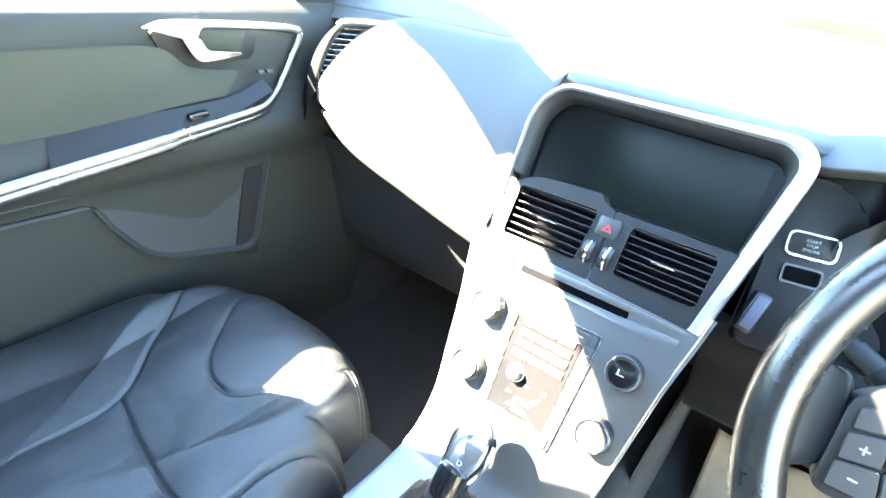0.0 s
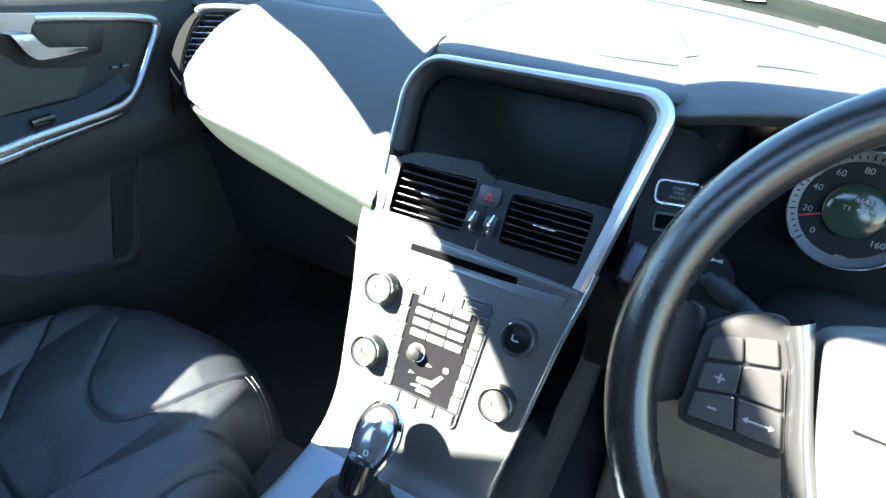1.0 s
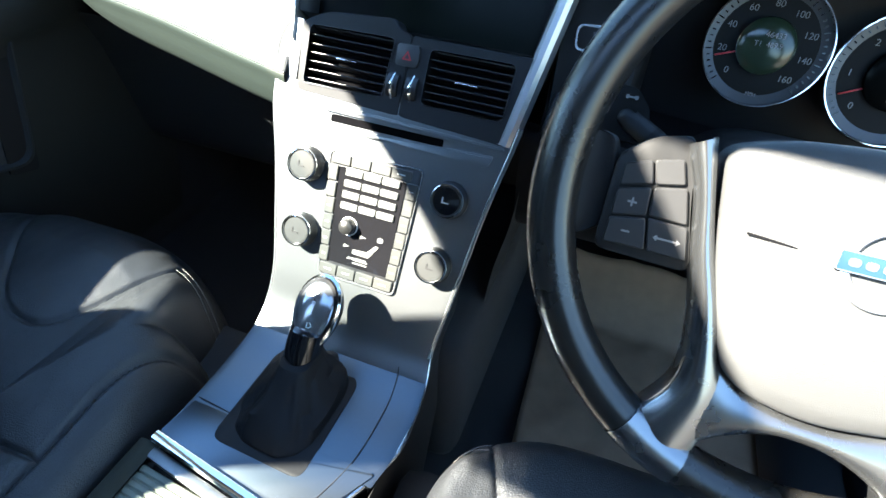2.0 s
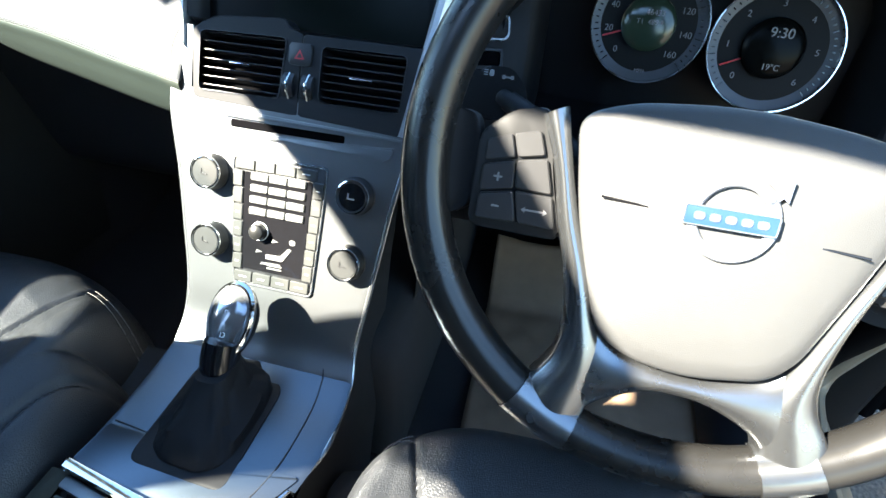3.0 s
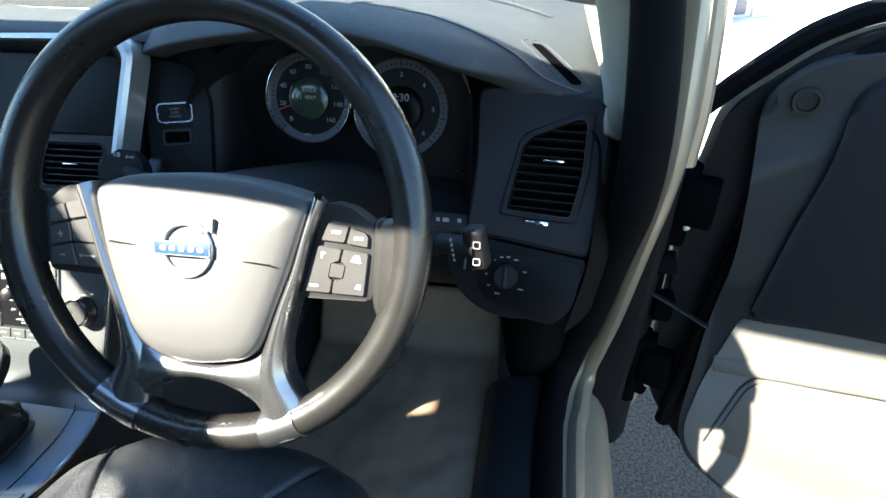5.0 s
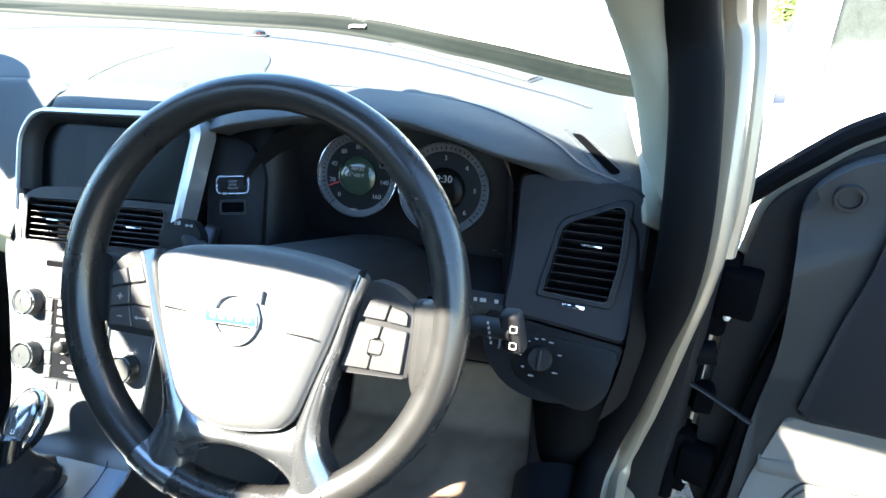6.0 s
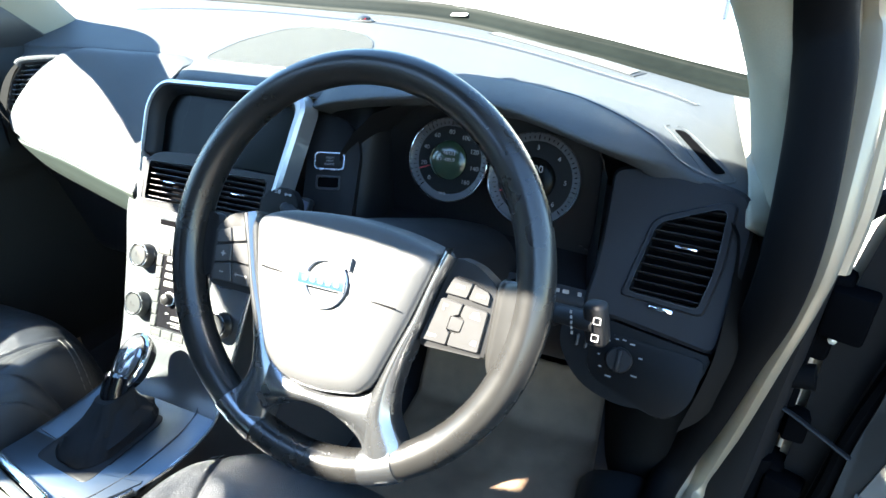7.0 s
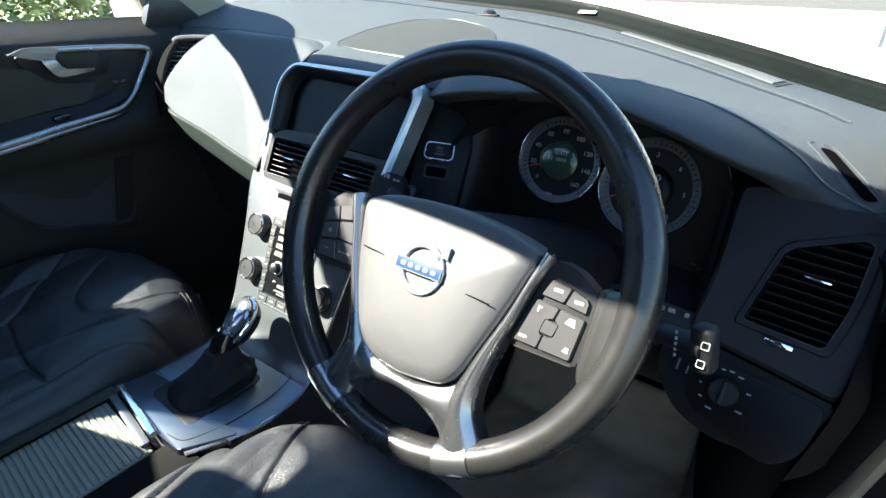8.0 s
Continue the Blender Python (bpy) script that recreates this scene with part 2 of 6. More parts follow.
def lathe(profile, n=32, m=Matrix()):
    loops = [[(r * math.cos(2 * math.pi * i / n), r * math.sin(2 * math.pi * i / n), z) for i in range(n)] for r, z in profile]
    bm = ribbon(loops)
    for ring_z, pick in ((profile[0], 0), (profile[-1], -1)):
        edge = [v for v in bm.verts if abs(v.co.z - ring_z[1]) < 1e-7 and abs(v.co.xy.length - ring_z[0]) < 1e-6]
        if len(edge) == n and ring_z[0] > 1e-5:
            edge.sort(key=lambda v: math.atan2(v.co.y, v.co.x))
            bm.faces.new(edge)
    bmesh.ops.recalc_face_normals(bm, faces=bm.faces[:])
    bm.transform(m)
    return bm


def smooth_line(pts, n):
    """n points along a smooth curve through the given ones."""
    p = [Vector(q) for q in pts]
    if len(p) == 2:
        return [p[0].lerp(p[1], i / (n - 1)) for i in range(n)]
    ext = [2 * p[0] - p[1], *p, 2 * p[-1] - p[-2]]
    out = []
    for i in range(n):
        t = i / (n - 1) * (len(p) - 1)
        k = min(int(t), len(p) - 2)
        u = t - k
        a, b, c, d = ext[k : k + 4]
        out.append(0.5 * (2 * b + (c - a) * u + (2 * a - 5 * b + 4 * c - d) * u * u + (3 * b - a - 3 * c + d) * u ** 3))
    return out


def tube(pts, r, n=10, m=Matrix(), samples=0, closed=False, flat=1.0, up=(0, 0, 1)):
    """A round bar along a line. r: a radius, or one at each end. flat: its height over its width."""
    line = smooth_line(pts, samples) if samples else [Vector(p) for p in pts]
    k = len(line)
    rs = r if isinstance(r, (list, tuple)) else (r, r)
    loops = []
    for i, p in enumerate(line):
        a, b = (line[i - 1], line[(i + 1) % k]) if closed else (line[max(i - 1, 0)], line[min(i + 1, k - 1)])
        d = (b - a).normalized()
        side = d.cross(Vector(up))
        if side.length < 1e-4:
            side = d.cross(Vector((1, 0, 0)))
        side.normalize()
        top = side.cross(d)
        rad = rs[0] + (rs[1] - rs[0]) * i / max(k - 1, 1)
        loops.append([p + rad * (math.cos(q) * side + flat * math.sin(q) * top) for q in (2 * math.pi * j / n for j in range(n))])
    if closed:
        loops.append(loops[0])
    bm = ribbon(loops, m, cap=not closed)
    if closed:
        bmesh.ops.remove_doubles(bm, verts=bm.verts[:], dist=1e-6)
    return bm


def loft(sections, nu, nv, m=Matrix()):
    """A smooth sheet through sections, each a list of as many points."""
    rows = [smooth_line(s, nv) for s in sections]
    cols = [smooth_line([row[j] for row in rows], nu) for j in range(nv)]
    bm = bmesh.new()
    g = [[bm.verts.new(cols[j][i]) for j in range(nv)] for i in range(nu)]
    for i in range(nu - 1):
        for j in range(nv - 1):
            bm.faces.new((g[i][j], g[i + 1][j], g[i + 1][j + 1], g[i][j + 1]))
    bmesh.ops.recalc_face_normals(bm, faces=bm.faces[:])
    bm.transform(m)
    return bm


def join(*bms):
    out = bmesh.new()
    for b in bms:
        me = bpy.data.meshes.new("tmp")
        b.to_mesh(me)
        b.free()
        out.from_mesh(me)
        bpy.data.meshes.remove(me)
    return out


def words(text, size, m, depth=0.0003, spacing=1.0):
    cu = bpy.data.curves.new("words", "FONT")
    cu.body, cu.size, cu.extrude, cu.align_x, cu.align_y = text, size, depth, "CENTER", "CENTER"
    cu.space_character = spacing
    ob = bpy.data.objects.new("words", cu)
    me = bpy.data.meshes.new_from_object(ob)
    bm = bmesh.new()
    bm.from_mesh(me)
    bm.transform(m)
    bpy.data.objects.remove(ob)
    bpy.data.curves.remove(cu)
    bpy.data.meshes.remove(me)
    return bm


def spin_outline(pts, n, cx, cy):
    """The outline again, as n points at even angles round a centre inside it."""
    out = []
    k = len(pts)
    for i in range(n):
        a = 2 * math.pi * i / n
        dx, dy = math.cos(a), math.sin(a)
        best = 0.0
        for j in range(k):
            (xa, ya), (xb, yb) = pts[j], pts[(j + 1) % k]
            ex, ey = xb - xa, yb - ya
            den = dx * ey - dy * ex
            if abs(den) < 1e-12:
                continue
            t = ((xa - cx) * ey - (ya - cy) * ex) / den
            q = ((xa - cx) * dy - (ya - cy) * dx) / den
            if t > 0 and -1e-6 <= q <= 1 + 1e-6:
                best = max(best, t)
        out.append((cx + best * dx, cy + best * dy))
    return out


def pierced(outer, hole, z0, z1, m, cx, cy, n=96, r=0.003):
    """A plate with a hole, both outlines seen from a centre inside the hole."""
    o, h = spin_outline(outer, n, cx, cy), spin_outline(hole, n, cx, cy)
    edge = [(cx + (x - cx) * (1 - r / max(math.hypot(x - cx, y - cy), 0.01)), cy + (y - cy) * (1 - r / max(math.hypot(x - cx, y - cy), 0.01))) for x, y in o]
    return ribbon([at_z(o, z0), at_z(o, z1 - r), at_z(edge, z1), at_z(h, z1), at_z(h, z0)], m)


def T(x, y, z=0.0):
    return Matrix.Translation((x, y, z))


def RZ(a):
    return Matrix.Rotation(radians(a), 4, "Z")


def RX(a):
    return Matrix.Rotation(radians(a), 4, "X")


def RY(a):
    return Matrix.Rotation(radians(a), 4, "Y")


LEAN = radians(26)
STK = basis((0, 0.163, 0.96), (1, 0, 0), (0, math.sin(LEAN), math.cos(LEAN)), (0, -math.cos(LEAN), math.sin(LEAN)))
TILT = radians(25.5)
WHL = basis((0.3775, 0, 1.06), (1, 0, 0), (0, math.sin(TILT), math.cos(TILT)), (0, -math.cos(TILT), math.sin(TILT)))


class Cover:
    """The height of a set of surfaces, looked up from above."""

    def __init__(self, *obs):
        self.trees = []
        for ob in obs:
            bm = bmesh.new()
            bm.from_mesh(ob.data)
            self.trees.append(bvhtree.BVHTree.FromBMesh(bm))
            bm.free()

    def z(self, x, y):
        hits = [t.ray_cast(Vector((x, y, 1.5)), Vector((0, 0, -1)))[0] for t in self.trees]
        zs = [h.z for h in hits if h]
        return max(zs) if zs else 1.1


def drape_line(cover, pts, r, lift, n=60, closed=False):
    line = [(p.x, p.y, cover.z(p.x, p.y) + lift) for p in smooth_line([(a, b, 0) for a, b in pts], n)]
    return tube(line, r, 6, closed=closed)


def drape_strip(cover, pts, wide, lift, n=40):
    """A thin flat bar that follows the surface under it."""
    line = smooth_line([(a, b, 0) for a, b in pts], n)
    rows = []
    for i, p in enumerate(line):
        d = (line[min(i + 1, n - 1)] - line[max(i - 1, 0)]).normalized()
        s = Vector((-d.y, d.x, 0)) * wide / 2
        z0, z1 = cover.z(p.x - s.x, p.y - s.y), cover.z(p.x + s.x, p.y + s.y)
        a, b = p - s, p + s
        rows.append([(a.x, a.y, z0 - 0.003), (a.x, a.y, z0 + lift * 0.7), (a.x + s.x * 0.1, a.y + s.y * 0.1, z0 + lift), (b.x - s.x * 0.1, b.y - s.y * 0.1, z1 + lift), (b.x, b.y, z1 + lift * 0.7), (b.x, b.y, z1 - 0.003)])
    return ribbon(rows, closed=True, cap=True)


def drape_patch(cover, pts, lift, rings=6):
    """A sheet of that outline laid on the surface."""
    cx, cy = sum(p[0] for p in pts) / len(pts), sum(p[1] for p in pts) / len(pts)
    loops = [[(cx + (x - cx) * f, cy + (y - cy) * f, cover.z(cx + (x - cx) * f, cy + (y - cy) * f) + lift) for x, y in pts] for f in [1 - i / rings for i in range(rings)] + [0.01]]
    return ribbon(loops)


# ---- ground and car body ----
def pane(name, bm, material, parent=None, **kw):
    return part(name, bm, material, parent, **kw)


bm = bmesh.new()
bmesh.ops.create_grid(bm, x_segments=40, y_segments=40, size=300)
ground = tagged(part("ground", bm, M_ASPHALT), "rough dark grey asphalt of a car park", "ground", kind="structure")

bm = bmesh.new()
bmesh.ops.create_grid(bm, x_segments=30, y_segments=30, size=1)
for v in bm.verts:
    v.co = (-4 + 16 * v.co.x, 17.5 + 15 * v.co.y, 0.008)
tagged(part("pavement", bm, M_CONCRETE), "pale sunlit concrete forecourt ahead of the car", "pavement", kind="structure")

bm = join(
    rbox(1.32, 2.4, 0.04, T(0, -0.6, 0.415), 0),
    loft([[(x, 0.52, 0.435), (x, 0.66, 0.47), (x, 0.76, 0.62), (x, 0.80, 0.9)] for x in (-0.66, 0.66)], 2, 12),
)
bm = join(bm, rbox(0.23, 0.68, 0.27, T(0.012, 0.47, 0.555), 0.03, 3), loft([[(-0.655, 0.80, z), (-0.655, 0.5, z), (-0.65, 0.3, z)] for z in (0.43, 0.8, 1.08)], 4, 4), loft([[(0.62, 0.80, z), (0.60, 0.60, z)] for z in (0.43, 0.8, 1.08)], 4, 3), rbox(1.4, 0.04, 0.66, T(0, 0.84, 0.75), 0))
tagged(part("floor", bm, M_CARPET), "dark grey carpet on the car's floor", "floor", kind="structure")

# unseen roof that shapes the light: a dark headliner with the opening of the glass roof and a notch for a sun patch, a
# bowed header and the two side rails
ROOF_L, ROOF_R, ROOF_F, ROOF_B = -0.302, 0.40, -0.405, -0.62
# front edge stepped to place the sun on wheel and door
ROOF_HOLE = [(ROOF_L, -0.36), (-0.185, -0.368), (-0.08, -0.374), (0.0, -0.384), (0.075, -0.391), (0.085, -0.278), (0.26, -0.32), (ROOF_R, -0.35), (ROOF_R, ROOF_B), (ROOF_L, ROOF_B)]
bm = pierced([(-0.61, -2.2), (0.61, -2.2), (0.61, -0.05), (-0.61, -0.05), (-0.61, -0.635), (-0.505, -0.645), (-0.52, -0.75), (-0.61, -0.76)], ROOF_HOLE, 1.632, 1.678, Matrix(), 0.04, -0.48, 200, 0.002)
roof = tagged(part("ceiling", bm, M_CEIL, smooth=False), "unseen headliner, darkened and cut to shape the light", "ceiling", kind="structure")


def header_edge(x):
    """How far the roof's unseen front edge reaches ahead: further where it has to shade the dashboard."""
    return float(np.interp(x, (-0.06, -0.045, -0.02, 0.04, 0.098, 0.135, 0.176, 0.22, 0.28), (-0.03, 0.0, 0.125, 0.116, 0.066, 0.030, 0.002, -0.012, 0.055)))


rows = []
for i in range(59):
    x = -0.58 + 0.02 * i
    rows.append([(x, -0.09, 1.66), (x, header_edge(x), 1.605), (x, header_edge(x) + 0.003, 1.59), (x, -0.09, 1.63)])
bm = loft(rows, 117, 8)
tagged(part("roof_header", bm, M_CEIL), "unseen roof header, its edge shaped to shade the dashboard", "roof header", kind="structure")


def pillar(side, name, label):
    """A front pillar: a trim strip between the windscreen's edge and the door's opening, swept back as it rises."""
    s = side
    front = [(0.742 * s, 0.60, 1.10), (0.722 * s, 0.475, 1.152), (0.692 * s, 0.367, 1.213), (0.655 * s, 0.254, 1.284), (0.58 * s, 0.09, 1.42), (0.50 * s, -0.02, 1.57)]
    rear = [(0.748 * s, 0.285, 1.035), (0.741 * s, 0.275, 1.10), (0.728 * s, 0.25, 1.19), (0.697 * s, 0.235, 1.28), (0.64 * s, 0.06, 1.43), (0.59 * s, -0.08, 1.55)]
    rows = []
    for f, r in zip(front, rear):
        f, r = Vector(f), Vector(r)
        mid = f.lerp(r, 0.5) + Vector((-0.018 * s, -0.01, 0.0))
        rows.append([f + Vector((0.02 * s, 0.03, 0)), f, mid, r, r + Vector((0.03 * s, 0.02, 0))])
    foot = loft([[(0.698 * s, 0.63, 1.119), (0.706 * s, 0.47, 1.099), (0.712 * s, 0.35, 1.086), (0.716 * s, 0.25, 1.058)], [(0.716 * s, 0.56, 1.128), (0.726 * s, 0.44, 1.116), (0.730 * s, 0.34, 1.092), (0.734 * s, 0.258, 1.046)], [(0.738 * s, 0.49, 1.148), (0.742 * s, 0.41, 1.125), (0.744 * s, 0.33, 1.095), (0.748 * s, 0.283, 1.035)]], 12, 16)
    return tagged(part(name, join(loft(rows, 30, 14), foot), M_HEAD, solid=0.006), label, "pillar trim", kind="structure")


pillar(1, "pillar_trim", "pale beige fabric trim on the driver's windscreen pillar")


def left_pillar():
    front = [(-0.70, 0.62, 1.13), (-0.665, 0.50, 1.225), (-0.61, 0.345, 1.385), (-0.563, 0.233, 1.456), (-0.538, 0.139, 1.497), (-0.512, 0.047, 1.531), (-0.49, -0.03, 1.565)]
    rear = [(-0.665, 0.36, 1.12), (-0.65, 0.31, 1.25), (-0.63, 0.22, 1.375), (-0.62, 0.14, 1.435), (-0.612, 0.06, 1.49), (-0.603, -0.03, 1.535), (-0.595, -0.12, 1.575)]
    rows = []
    for f, r in zip(front, rear):
        f, r = Vector(f), Vector(r)
        rows.append([f + Vector((-0.03, 0.01, 0)), f, f.lerp(r, 0.5) + Vector((0.018, -0.01, 0)), r, r + Vector((-0.03, -0.01, 0))])
    return tagged(part("pillar_trim", loft(rows, 24, 12), M_HEAD, solid=0.006), "pale beige trim on the passenger's windscreen pillar", "pillar trim", kind="structure")


left_pillar()
for s in (-1, 1):
    front_run = tube([(0.595 * s, -0.08, 1.60), (0.60 * s, -0.22, 1.632), (0.60 * s, -0.42, 1.668), (0.605 * s, -0.615, 1.67)], 0.03, 10, samples=10)
    bm = join(front_run, tube([(0.605 * s, -0.755, 1.67), (0.605 * s, -1.2, 1.66), (0.60 * s, -2.2, 1.62)], 0.03, 10, samples=8))
    tagged(part("roof_rail", bm, M_CEIL), "unseen roof rail with a gap left for a sun patch", "roof rail", kind="structure")
    # unseen pillar; its edges are set by the shade on console and seats
    bm = loft([[(0.68 * s, -0.335, 0.5), (0.665 * s, -0.335, 1.14), (0.645 * s, -0.352, 1.26), (0.63 * s, -0.365, 1.35), (0.60 * s, -0.46, 1.60), (0.59 * s, -0.50, 1.65)], [(0.64 * s, -0.44, 0.5), (0.625 * s, -0.44, 1.14), (0.61 * s, -0.455, 1.26), (0.60 * s, -0.468, 1.35), (0.565 * s, -0.54, 1.60), (0.56 * s, -0.56, 1.65)], [(0.68 * s, -0.62, 0.5), (0.665 * s, -0.62, 1.14), (0.64 * s, -0.60, 1.26), (0.63 * s, -0.545, 1.35), (0.60 * s, -0.60, 1.60), (0.59 * s, -0.62, 1.65)]], 8, 20)
    if s > 0:
        bmesh.ops.translate(bm, verts=bm.verts[:], vec=(0, -0.40, 0))
    tagged(part("centre_pillar", bm, M_DOOR, solid=0.02), "dark trim on the pillar behind the front seats", "pillar trim", kind="structure")
    # unseen rear sides and opaque panels, added to keep skylight out
    bm = rbox(0.05, 1.4, 0.75, T(0.69 * s, -1.5, 0.80), 0.01)
    tagged(part("rear_side", bm, M_DOOR), "added unseen wall closing the rear side of the cabin", "side trim", kind="structure")
    bm = rbox(0.012, 1.36, 0.42, T(0.655 * s, -1.5, 1.40) @ RY(-8 * s), 0.004)
    tagged(part("rear_blocker", bm, M_TINT), "added opaque panel at the rear side, blocking skylight", "car window", kind="structure")
# unseen back wall, added to close off the light
bm = rbox(1.36, 0.12, 1.2, T(0, -2.15, 1.0), 0.03)
tagged(part("rear_wall", bm, M_DOOR), "added unseen wall closing the cabin behind", "rear trim", kind="structure")

def top_z(x, y):
    """The height of the dashboard's top: it rises towards the windscreen, least at its right end."""
    fall = 0.75 if x > 0 else -0.36
    return 1.157 - 0.026 * x - 0.026 * (x / 0.75) ** 2 - 2.6 * max(x - 0.58, 0) ** 2 * min(max((0.62 - y) / 0.25, 0), 1) + 0.17 * max(y - 0.33, 0) * max(0, 1 - fall * (x / 0.6) ** 2)


def front_y(x):
    """How far ahead the dashboard's top reaches."""
    if x > 0:
        return 0.678 + 0.05 * max(0, 1 - (x / 0.4) ** 2)
    return 0.728 + 0.018 * min(-x / 0.3, 1)


# windscreen and the black cowl at its foot
def ws_row(u):
    """A line up the windscreen at the share u of its half width."""
    bow = 1 - u * u
    base = front_y(0.72 * u)
    return [(0.75 * u, base + 0.022, top_z(0.70 * u, base) + 0.012), (0.68 * u, 0.34 + 0.27 * bow, 1.285 + 0.03 * bow), (0.57 * u, -0.012, 1.602)]


windscreen = thing("window_1", (0, 0.7, 1.12), "clear laminated windscreen above the dashboard", "windscreen", kind="structure")
pane("pane", loft([ws_row(-1 + 0.2 * i) for i in range(11)], 31, 14), M_SCREEN, windscreen)
rows = []
for i in range(13):
    u = -1 + i / 6
    x = 0.74 * u
    y = front_y(x)
    z = top_z(x, y) - 0.008
    rows.append([(x, y - 0.003, z - 0.02), (x, y, z + 0.004), (x, y + 0.010, z + 0.012), (x * 1.005, y + 0.026, z + 0.025), (x * 1.005, y + 0.030, z + 0.023), (x * 1.005, y + 0.032, z - 0.08)])
cowl = thing("windscreen_cowl", (0, 0.75, 1.1), "black rubber and plastic cowl at the windscreen's foot", "cowl", kind="structure")
part("cowl_band", loft(rows, 60, 16), M_FRIT, cowl)
rows = []
for i in range(9):
    u = -1 + i / 4
    bow = 1 - u * u
    rows.append([(0.8 * u, front_y(0.74 * u) + 0.04, top_z(0.74 * u, front_y(0.74 * u)) - 0.03), (0.8 * u, 1.2, 1.08), (0.78 * u, 1.8, 1.03), (0.7 * u, 2.1, 0.8)])
bonnet = thing("bonnet", (0, 1.2, 0.9), "beige metallic bonnet ahead of the windscreen, paled for the sun", "bonnet")
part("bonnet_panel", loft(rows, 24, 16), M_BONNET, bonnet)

# painted sill and door aperture with its rubber seal
PATH = [(0.737, -1.2, 0.475), (0.737, 0.12, 0.478), (0.752, 0.36, 0.478), (0.768, 0.43, 0.50), (0.778, 0.425, 0.58), (0.785, 0.385, 0.70), (0.786, 0.315, 0.86), (0.787, 0.262, 0.98), (0.787, 0.247, 1.06), (0.785, 0.285, 1.20), (0.772, 0.30, 1.28), (0.728, 0.16, 1.42), (0.665, -0.06, 1.60)]
sill = thing("door_sill", (0.74, 0, 0.4), "beige metallic painted sill and door aperture", "door sill", kind="structure")
part("aperture_flange", tube(PATH, 0.023, 12, samples=90, flat=0.7, up=(1, 0, 0)), M_PAINT, sill)
part("rocker", loft([[(0.70, y, 0.36), (0.735, y, 0.46), (0.76, y, 0.465), (0.80, y, 0.44), (0.82, y, 0.33), (0.78, y, 0.22)] for y in (-1.2, 0.0, 0.45)], 6, 14), M_PAINT, sill)
SEAL = [(0.69, -1.2, 0.50), (0.692, 0.10, 0.505), (0.70, 0.33, 0.51), (0.725, 0.405, 0.56), (0.742, 0.36, 0.70), (0.748, 0.285, 0.86), (0.752, 0.225, 0.98), (0.749, 0.205, 1.08), (0.742, 0.235, 1.195), (0.726, 0.243, 1.272), (0.682, 0.112, 1.415), (0.62, -0.09, 1.58)]
part("rubber_seal", tube(SEAL, 0.026, 14, samples=90, flat=0.95, up=(1, 0, 0)), M_RUBBER, sill, "black rubber door seal")
part("jamb", ribbon([smooth_line(SEAL, 90), [p + Vector((0.012, 0.014, 0.0)) for p in smooth_line(SEAL, 90)], smooth_line(PATH, 90)], closed=False), M_PAINT, sill)
outer = [(0.815, 0.30, 1.00), (0.818, 0.305, 1.08), (0.812, 0.325, 1.20), (0.80, 0.335, 1.28), (0.755, 0.19, 1.42), (0.69, -0.03, 1.61)]
part("pillar_outer", join(tube(outer, 0.014, 10, samples=30, up=(1, 0, 0)), ribbon([smooth_line(PATH[8:], 30), [p + Vector((0.016, 0.03, 0)) for p in smooth_line(PATH[8:], 30)], smooth_line(outer[1:], 30)], closed=False)), M_PAINT, sill)
part("sill_trim", loft([[(0.575, y, 0.455), (0.60, y, 0.49), (0.66, y, 0.507), (0.70, y, 0.50)] for y in (-0.8, 0.1, 0.40)], 6, 10), M_BLACK, sill, "black plastic sill trim")
# kick panel's near-black holds the shade behind the door seal
part("kick_panel", loft([[(0.585, 0.62, z), (0.615, 0.45, z), (0.66, 0.36 - 0.13 * t, z), (0.735, 0.36 - 0.15 * t, z)] for z, t in ((0.46, -0.4), (0.62, -0.2), (0.80, 0.1), (0.92, 0.3))], 12, 12), M_MATT, sill, "black plastic kick panel, darkened for shade")
# added dark sheet: the shade between jamb and door
part("hinge_shade", loft([[(0.772, 0.42, z), (0.80, 0.405 - d, z), (0.83, 0.40 - d, z), (0.855, 0.43, z)] for z, d in ((0.34, 0.0), (0.6, 0.01), (0.85, 0.04), (1.0, 0.06), (1.055, 0.05))], 12, 8), M_NIGHT, sill, "added dark sheet for the shade on the hinge side")
part("outer_wing", loft([[(0.79, 0.43 - d, z), (0.83, 0.52, z), (0.92, 0.62, z), (0.95, 1.3, z)] for z, d in ((0.30, 0.0), (0.6, 0.0), (0.85, 0.1), (1.03, 0.16))], 10, 12), M_PAINT, sill)


# ---- dashboard ----
dash = thing("dashboard", (0, 0.4, 0.8), "two-tone charcoal soft-touch dashboard of a right-hand-drive car", "dashboard")


def crest(x):
    """1 above the screen, where the top reaches further back, else 0."""
    return 1 / (1 + math.exp(-(x + 0.128) * 90)) * 1 / (1 + math.exp((x - 0.205) * 60))


# top, from the cowl back to the crest
rows = []
for i in range(41):
    x = -0.70 + 1.45 * i / 40
    y1 = front_y(x)
    y0 = 0.362 - 0.089 * crest(x) if x < 0.05 else 0.335 - 0.062 * crest(x)
    rows.append([(x, y1, top_z(x, y1) - 0.012), (x, y1 - 0.04, top_z(x, y1 - 0.04)), (x, 0.33 + 0.5 * (y1 - 0.33), top_z(x, 0.33 + 0.5 * (y1 - 0.33))), (x, 0.40, top_z(x, 0.40)), (x, 0.5 * (y0 + 0.40), top_z(x, 0.36) - 0.0005), (x, y0 + 0.01, top_z(x, 0.335) - 0.0035), (x, y0 - 0.002, top_z(x, 0.335) - 0.012)])
upper_pad = part("upper_pad", loft(rows, 100, 36), M_DASH, dash, solid=0.004)

